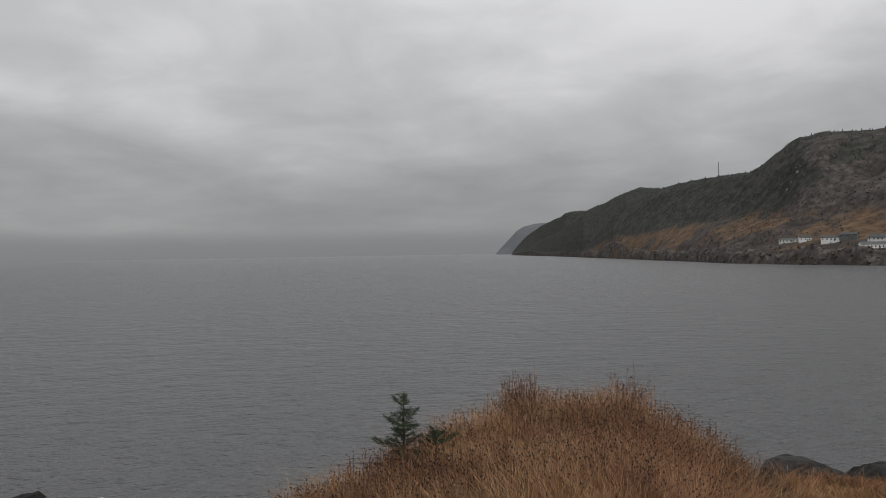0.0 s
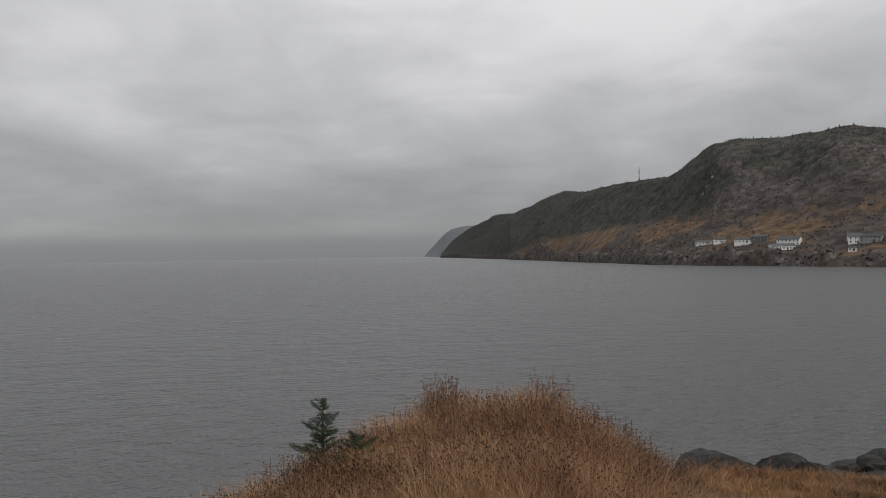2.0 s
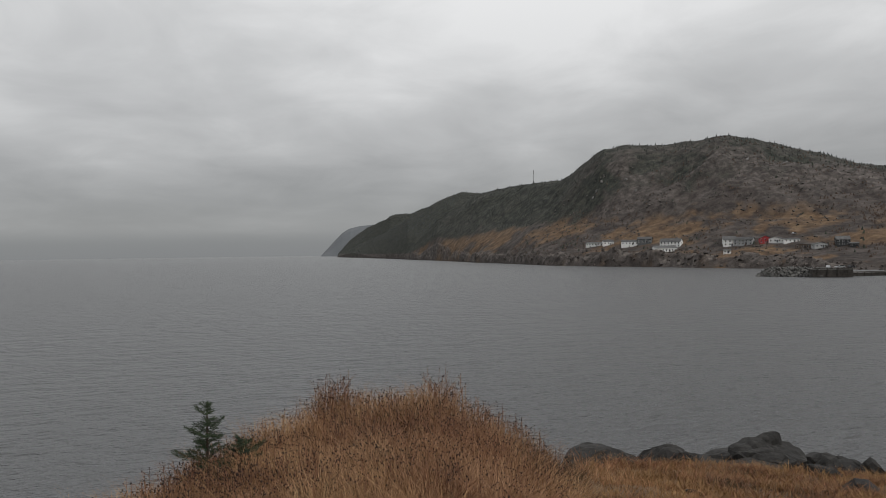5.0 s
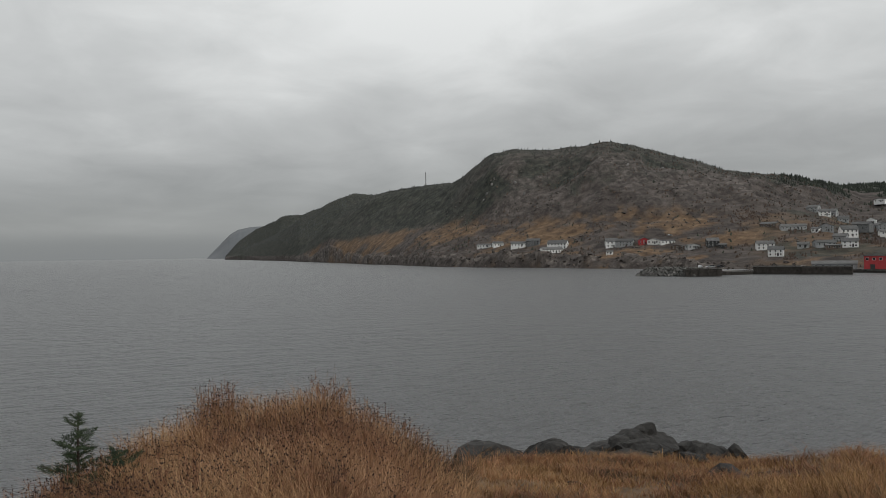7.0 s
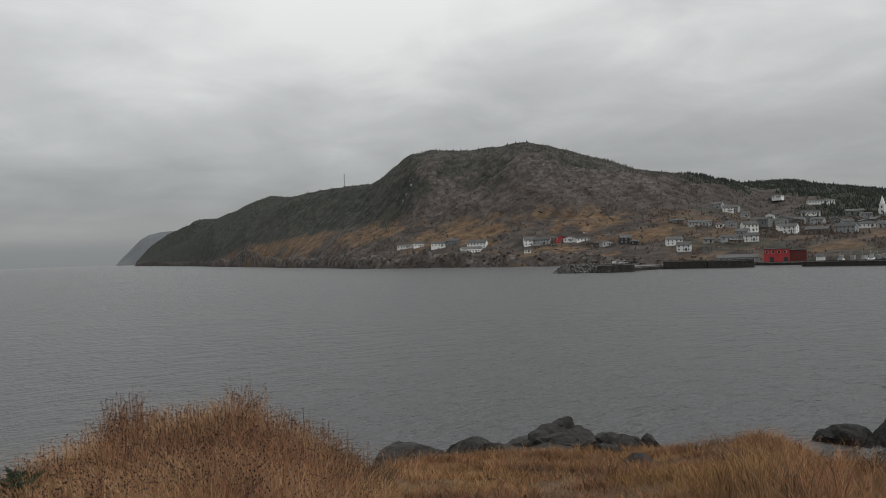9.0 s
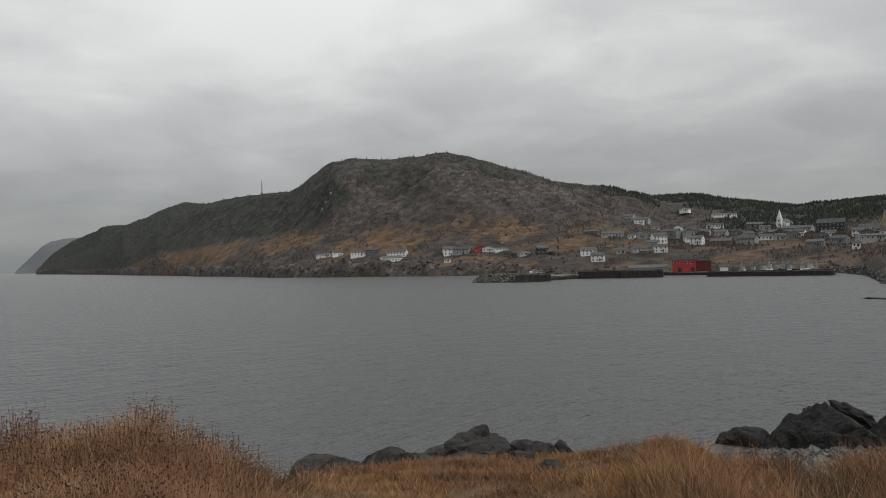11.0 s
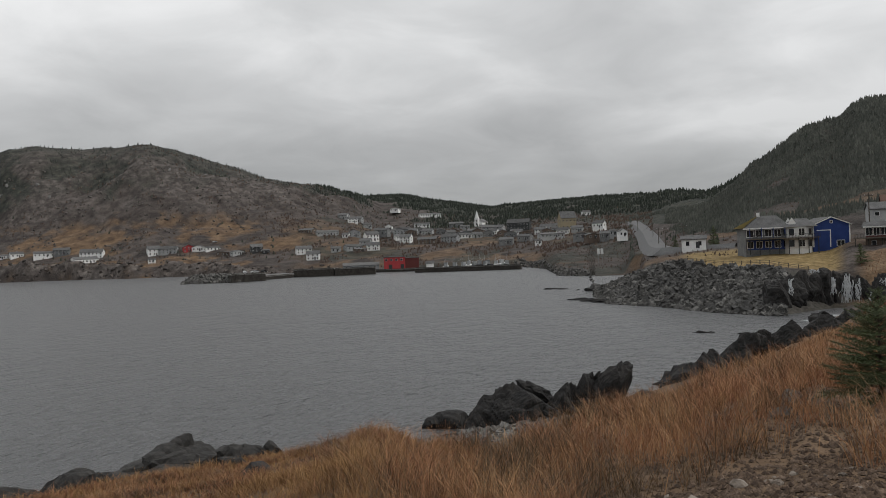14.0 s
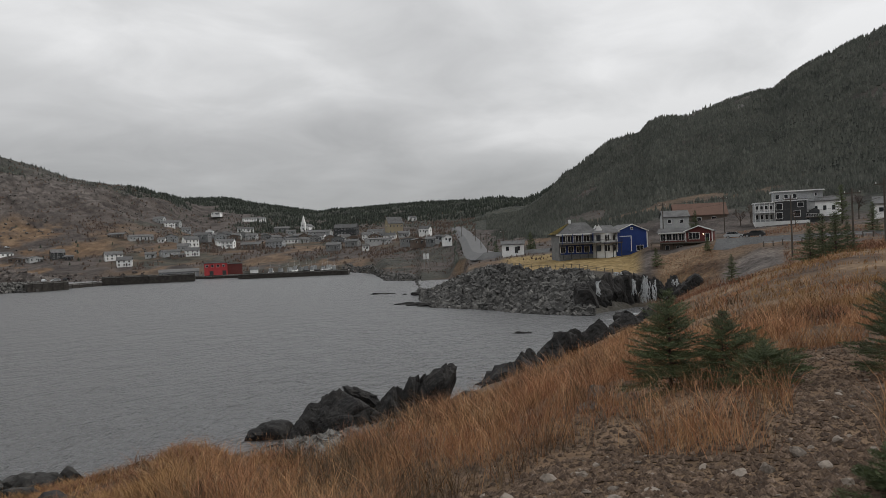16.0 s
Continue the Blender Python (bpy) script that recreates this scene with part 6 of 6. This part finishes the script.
def red_trim_house():
    ob = thing("house", at_house(88.9, 186, 12.3, -6), "low maroon house with white trim on a raised deck", "house")
    ob.scale = (0.82, 0.82, 0.86)
    part("foundation", boxes((-7.0, 7.0, -3.2, 5, -4.5, -0.3)), PAINT["brown"], ob)
    part("deck", boxes((-9.5, 7.3, -5.2, -2.6, -0.3, 0)), deck_wood, ob)
    railing(ob, -9.3, 4.2, -5.1, 0, 0.95)
    for k in range(6):
        part("post", boxes((-9.2 + 3.1 * k, -9.0 + 3.1 * k, -5.1, -4.9, -4.5, -0.3)), timber, ob)
    part("wall", boxes((-7, 0.6, -2.5, 5, 0, 2.7)), PAINT["maroon"], ob)
    part("wall", gable_walls(7.4, 9, 2.9, 4.2, False), PAINT["maroon"], ob).location = (3.9, 1.4, 0.003)
    part("roof", gable_roof(7.4, 9, 2.9, 4.2, False, 0.5), shingle, ob).location = (3.9, 1.4, 0)
    part("roof", gable_roof(8.6, 8.4, 2.7, 3.8, True, 0.4), shingle, ob).location = (-3.2, 1.2, 0)
    for s in (-1, 1):
        bm = bmesh.new()
        rod(bm, (3.9 + s * 4.2, -3.65, 2.85), (3.9, -3.65, 4.35), 0.17, None, 4)
        part("bargeboard", bm, trim_mat, ob)
        part("corner_board", boxes((3.9 + s * 3.62 - 0.12, 3.9 + s * 3.62 + 0.12, -3.2, -3.0, 0, 2.9)), trim_mat, ob)
    part("fascia", boxes((-7.5, 0.3, -3.5, -3.36, 2.5, 2.78)), trim_mat, ob)
    for k in range(4):
        window(ob, -6.2 + 1.75 * k, -2.52, 1.45, 1.6, 2.0, 0, 1)
    window(ob, 2.6, -3.13, 1.6, 3.0, 1.9, 0, 2)
    window(ob, 6.2, -3.13, 1.15, 1.3, 2.2, 0, 0, True)
    window(ob, -1.5, -3.22, -1.8, 1.8, 1.6, 0, 1)
    window(ob, -5.0, -3.22, -1.8, 1.2, 1.9, 0, 0, True)
    lamp = part("porch_lamp", boxes((5.05, 5.2, -3.25, -3.12, 1.9, 2.15)), None, ob, "lit porch lamp")
    glowing = bpy.data.materials.new("porch_glow")
    glowing.use_nodes = True
    glowing.node_tree.nodes["Principled BSDF"].inputs["Emission Color"].default_value = (1, 0.8, 0.5, 1)
    glowing.node_tree.nodes["Principled BSDF"].inputs["Emission Strength"].default_value = 6.0
    lamp.data.materials.append(glowing)


def brown_house():
    ob = thing("house", at_house(89.85, 250, 17.2, 8), "rust-brown house with a broad roof behind bare trees", "house")
    part("wall", boxes((-8, 8, -4, 5, -4, 3.0)), PAINT["brown"], ob)
    part("roof", gable_roof(16, 9, 3.0, 6.6, True, 0.4), PAINT["rust"], ob).location = (0, 0.5, 0)
    for k in range(3):
        window(ob, -5 + 4.5 * k, -4.02, 1.6, 1.4, 1.2)
    ob = thing("house", at_house(88.1, 236, 15.6, 10), "small pale grey house with a dark roof", "house")
    part("wall", gable_walls(7.5, 7, 4.0, 5.8, True), PAINT["pale"], ob)
    part("roof", gable_roof(7.5, 7, 4.0, 5.8, True), shingle, ob)
    for k in range(2):
        window(ob, -2 + 3.6 * k, -3.52, 2.6, 1.2, 1.2)


def grey_house():
    ob = thing("house", at_house(95.75, 232, 16.8, 6), "charcoal and white two-storey house with white balconies", "house")
    ob.scale = (0.88, 0.88, 0.88)
    part("foundation", boxes((-10, 9, -4.6, 5, -3, 0)), trim_mat, ob)
    part("wall", boxes((-10, -4.2, -4.3, 4, 0, 6.0)), PAINT["pale"], ob, "pale clapboard wing")
    part("roof", boxes((-10.3, -4.0, -4.8, 4.3, 6.0, 6.25)), trim_mat, ob)
    for lv in (1.5, 4.4):
        for k in range(4):
            window(ob, -9.2 + 1.4 * k, -4.32, lv, 1.0, 1.7)
    for k in range(5):
        p = part("post", boxes((-0.09, 0.09, -6.0, -5.82, -2, 6.0)), trim_mat, ob)
        p.location.x = -9.9 + 1.45 * k
    part("deck", boxes((-10.1, -4.0, -6.1, -4.3, 2.8, 3.0)), trim_mat, ob)
    railing(ob, -10, -4.1, -6.0, 3.0, 0.95, 0.4, trim_mat)
    part("wall", boxes((-4.2, 5.4, -4.6, 4, 0.003, 6.3)), PAINT["dark"], ob, "charcoal clapboard main wall")
    part("wall", boxes((-4.0, 10.5, -1.5, 4.5, 6.3, 9.4)), PAINT["pale"], ob, "pale clapboard upper storey")
    part("wall", boxes((5.4, 10.5, -2.5, 4.5, 0, 6.3)), PAINT["pale"], ob)
    part("roof", boxes((-4.6, 11.0, -2.2, 5.0, 9.4, 9.75), (-4.4, 5.7, -4.9, -1.5, 6.3, 6.5)), trim_mat, ob)
    for x, z in ((-2.6, 4.6), (-2.6, 1.7), (3.6, 5.0), (2.6, 2.2)):
        window(ob, x, -4.63, z, 2.0 if z != 5.0 else 1.7, 2.1 if z != 5.0 else 1.6)
    for k in range(3):
        window(ob, -2.8 + 2.6 * k, -1.53, 7.9, 1.3, 1.5)
    window(ob, 8.5, -1.53, 8.1, 0.9, 1.0)
    window(ob, 5.9, -2.53, 1.4, 1.0, 2.4, 0, 0, True)
    shed = part("porch", gable_walls(2.8, 2.4, 3.0, 3.8, False), PAINT["dark"], ob)
    shed.location = (7.6, -3.6, 0)
    ob = thing("house", at_house(98.0, 234, 17.6, -6), "low white clapboard house beside a spruce", "house")
    part("wall", gable_walls(9.0, 7, 4.4, 5.6, True), PAINT["white"], ob)
    part("roof", gable_roof(9.0, 7, 4.4, 5.6, True, 0.4), shingle, ob)
    for k in range(4):
        window(ob, -3.4 + 2.2 * k, -3.52, 2.4, 1.0, 1.5)
    part("deck", boxes((-4.5, 4.5, -6, -3.5, -0.2, 0)), deck_wood, ob)
    railing(ob, -4.5, 4.5, -5.9, 0, 0.95, 0.4, trim_mat)
    ob = thing("house", at_house(102.4, 200, 16.2, 0), "white clapboard house with a low roof", "house")
    part("wall", gable_walls(9.0, 7, 3.2, 4.8, True), PAINT["white"], ob)
    part("roof", gable_roof(9.0, 7, 3.2, 4.8, True, 0.4), shingle, ob)
    for k in range(3):
        window(ob, -3 + 2.8 * k, -3.52, 1.8, 1.1, 1.2)


blue_house()
red_trim_house()
brown_house()
grey_house()


# ---- waterfall, cliff, lawn fence, sign ----
def cliff_and_falls():
    for b, d, top, w, h in ((81.5, 142.5, 5.6, 6, 8), (82.3, 144.5, 6.6, 6, 9), (83.1, 147, 7.2, 6, 9), (84.0, 150, 7.4, 6, 9), (84.8, 153, 6.8, 4.5, 9), (85.4, 157, 6.6, 4.5, 8), (86.2, 157.5, 6.2, 4.5, 8), (86.9, 156, 5.7, 4.5, 8), (87.8, 154, 6.0, 5, 8), (88.9, 151, 6.4, 6, 7)):
        boulder("cliff_rock", b, d, top, w, h, "dark wet cliff beside the waterfall", rock_wet, rough=0.3, planes=10, category="cliff")
    foam = material("white_water", ((0.28, 0.295, 0.305), (0.42, 0.435, 0.445), (0.6, 0.615, 0.625)), 2.0, 0.5, 0.6, 6.0, 0.05)
    for b, d, wide, spread, top, foot, n, thick, label in (
            (85.85, 153.6, 0.4, 1.0, 6.2, 0.4, 34, 0.075, "white waterfall fanning out over a dark cliff"), (85.0, 150.6, 0.5, 0.4, 5.9, 2.2, 11, 0.12, "thick icy fall beside the waterfall"),
            (86.5, 153.4, 0.5, 0.45, 5.2, 0.9, 10, 0.10, "icy trickle beside the waterfall"), (87.3, 151.8, 0.35, 0.3, 3.0, 0.8, 8, 0.13, "low clump of ice at the foot of the cliff"),
            (82.35, 141.6, 0.25, 0.3, 6.0, 2.6, 8, 0.09, "thin streak of ice on the cliff"), (83.8, 147.0, 0.8, 0.9, 7.2, 6.4, 9, 0.10, "patch of ice on the brow of the cliff"),
            (88.2, 150.5, 0.9, 0.9, 5.6, 3.8, 7, 0.07, "icy seep on the cliff")):
        bm = bmesh.new()
        for k in range(n):
            side = rng.normal(0, 0.6)
            z0 = top - abs(rng.normal(0, 0.22)) * (top - foot)
            z1 = foot + (z0 - foot) * rng.uniform(0, 0.35) + 0.1 * abs(side)
            steps = 5
            wob = rng.normal(0, 0.15, steps + 1)
            r = thick * rng.uniform(0.5, 1.3)
            line = [Vector((side * (wide + (spread - wide) * f) + wob[q], 0.2 * (z0 - (z0 - z1) * f - 3) - 0.8 + rng.normal(0, 0.05), z0 - (z0 - z1) * f)) for q, f in ((q, q / steps) for q in range(steps + 1))]
            for q in range(steps):
                rod(bm, line[q], line[q + 1], r * (1 - 0.12 * q), r * (1 - 0.12 * (q + 1)), 5)
        ob = part("waterfall", bm, foam)
        ob.matrix_world = pose(*at(b, d), 0, 0, 0, -b)
        tagged(ob, label, "waterfall", kind="stuff")
    # surf in the gap between the shore crags and along the water's edge
    for b, d, w, dep in ((82.6, 93, 1.0, 16), (84.2, 128, 3.0, 1.2), (85.5, 137, 4.0, 1.0), (63.4, 62, 0.8, 0.8), (-28.5, 46.5, 4.5, 0.8), (-29.5, 43, 3.0, 0.6)):
        bm = bmesh.new()
        for k in range(26):
            x, y = rng.normal(0, w * 0.4), rng.normal(0, dep * 0.4)
            r = rng.uniform(0.10, 0.30) * (1 + d / 120)
            ring = [bm.verts.new((x + r * rng.uniform(0.6, 1.8) * math.cos(t), y + r * 0.6 * math.sin(t), 0.03)) for t in (0, 0.9, 1.8, 2.7, 3.6, 4.5, 5.4)]
            tip = bm.verts.new((x, y, 0.07))
            for q in range(7):
                bm.faces.new((ring[q], ring[(q + 1) % 7], tip))
        ob = part("surf", bm, foam)
        ob.matrix_world = pose(*at(b, d), 0, 0, 0, -b)
        tagged(ob, "white surf at the rocks", "surf", kind="stuff")


def lawn_fence():
    m = thing("fence", Matrix(), "low wooden fence along the edge of the lawn", "fence")
    pts = [(74.2 + 0.62 * k, 178 - 1.15 * k) for k in range(16)]
    prev = None
    for b, d in pts:
        x, y = at(b, d)
        z = ground_z(x, y)
        bm = bmesh.new()
        rod(bm, (x, y, z - 0.4), (x, y, z + 0.9), 0.09, None, 6)
        part("post", bm, deck_wood, m)
        if prev is not None:
            for h in (0.4, 0.75):
                bm = bmesh.new()
                rod(bm, prev + Vector((0, 0, h)), Vector((x, y, z + h)), 0.05, None, 4)
                part("rail", bm, deck_wood, m)
        prev = Vector((x, y, z))
    guard = thing("guard_rail", Matrix(), "low guard rail with wooden posts beside the road", "guard rail")
    prev = None
    for k in range(12):
        b, d = 94.2 + 0.62 * k, 160.5 - 0.75 * k
        x, y = at(b, d)
        z = ground_z(x, y) + 0.2
        bm = bmesh.new()
        rod(bm, (x, y, z - 0.6), (x, y, z + 0.9), 0.13, None, 6)
        part("post", bm, pole_wood, guard)
        if prev is not None:
            bm = bmesh.new()
            rod(bm, prev, Vector((x, y, z + 0.6)), 0.12, None, 4)
            part("rail", bm, metal_mat, guard)
        prev = Vector((x, y, z + 0.6))


def sign_board():
    x, y = at(69.05, 312)
    z = EYE + 312 * math.tan(radians(-1.37))
    ob = thing("road_sign", pose(x, y, z, 0, 0, -69), "tall white double sign beside the shore", "sign")
    for k, s in enumerate((-0.75, 0.75)):
        part("panel", boxes((s - 0.55, s + 0.55, -0.05, 0.05, 1.6, 4.0)), trim_mat, ob)
        part("post", boxes((s - 0.08, s + 0.08, 0.052, 0.2, -2.0, 3.8)), metal_mat, ob)


cliff_and_falls()
lawn_fence()
sign_board()


# ---- trees round the near houses ----
for b, d, h, s in ((97.2, 84, 4.3, 1.5), (98.0, 88, 4.8, 1.6), (98.8, 84, 4.4, 1.6), (99.5, 90, 3.4, 1.3), (92.0, 128, 4.6, 1.5), (86.7, 166, 4.2, 1.6), (90.4, 168, 3.0, 1.2),
                   (89.6, 212, 7.0, 2.0), (99.2, 190, 9.0, 2.4), (101.0, 160, 6.0, 1.8), (77.3, 236, 6.5, 2.2), (74.6, 262, 5.0, 1.5), (103.3, 95, 5.0, 1.8)):
    spruce(b, d, h, s, 20, "dark green spruce near the houses", 0, 0.8)


def bare_tree(b, d, h, label):
    x, y = at(b, d)
    ob = thing("bare_tree", pose(x, y, ground_z(x, y) - 0.2, 0, 0, 0), label, "tree")
    trunk, twigs = bmesh.new(), bmesh.new()

    def grow(p, way, length, r, depth):
        q = p + way * length
        rod(trunk if depth < 2 else twigs, p, q, r, r * 0.6, 5 if depth < 2 else 3)
        if depth < 4:
            for _ in range(4 if depth else 5):
                out = (way + Vector(rng.normal(0, 0.45, 3))).normalized()
                out.z = abs(out.z) * 0.8 + 0.25
                grow(p.lerp(q, rng.uniform(0.5, 1.0)), out.normalized(), length * rng.uniform(0.55, 0.8), r * 0.5, depth + 1)

    grow(Vector((0, 0, 0)), Vector((0, 0, 1)), h * 0.32, 0.02 * h, 0)
    part("trunk", trunk, bark_mat, ob)
    part("crown", twigs, shrub_mat, ob)


for b, d, h in ((92.7, 232, 8.5), (93.4, 236, 9.0), (94.0, 230, 7.5), (96.3, 210, 6.0), (100.2, 225, 9.0), (101.8, 150, 5.0), (102.8, 120, 4.0), (85.9, 205, 5.0)):
    bare_tree(b, d, h, "bare brown leafless tree near the houses")


# ---- bare pale rock on the hills ----
pale_face = material("pale_bare_rock", ((0.09, 0.086, 0.082), (0.17, 0.163, 0.155), (0.28, 0.27, 0.258)), 0.3, 0.8, 0.6, 1.5, 0.2)
for b, d, w in ((25.7, 842, 5), (26.1, 846, 4), (25.4, 838, 3), (27.9, 820, 4), (28.6, 800, 3), (83.5, 520, 5), (83.1, 500, 3), (87.3, 500, 4), (93.0, 440, 4), (98.7, 400, 5), (39.0, 800, 6), (36.5, 790, 4)):
    x, y = at(b, d)
    boulder("hillside_rock", b, d, ground_z(x, y) + 2.2, w, 5.0, "pale bare rock showing on the hillside", pale_face, sub=3, rough=0.35)


def slope_at(u, v):
    b, d = 11 + 58 * u, 585 + 320 * v
    x, y = d * np.sin(np.radians(b)), d * np.cos(np.radians(b))
    z = land(x, y)[0]
    keep = fbm(x / 30, y / 30, 4, 61) + 0.12 * fbm(x / 5, y / 5, 2, 64) > -0.02
    return np.stack([x, y, np.where(keep, z + 0.1, z - 6)], 1)


def coast_at(u, v):
    b = 8 + 40 * u
    d = column(COAST, b, 1) - 6 + 24 * v ** 1.5
    x, y = d * np.sin(np.radians(b)), d * np.cos(np.radians(b))
    return np.stack([x, y, np.maximum(land(x, y)[0], -1.2) + 0.2], 1)


scree_mat = material("hillside_scree", ((0.03, 0.027, 0.025), (0.066, 0.059, 0.054), (0.13, 0.118, 0.108)), 0.2, 0.9, 0.3, 2.0, 0.05, spread=0.2)
coast_mat = material("coast_rock", ((0.028, 0.024, 0.022), (0.065, 0.055, 0.05), (0.15, 0.125, 0.11)), 0.1, 0.85, 0.4, 2.0, 0.1, spread=0.2)
rubble("scree", 5200, slope_at, 0.9, scree_mat, "grey boulders and crags scattered over the hillside")
rubble("coast_rocks", 700, coast_at, 1.1, coast_mat, "broken dark rocks along the foot of the headland")
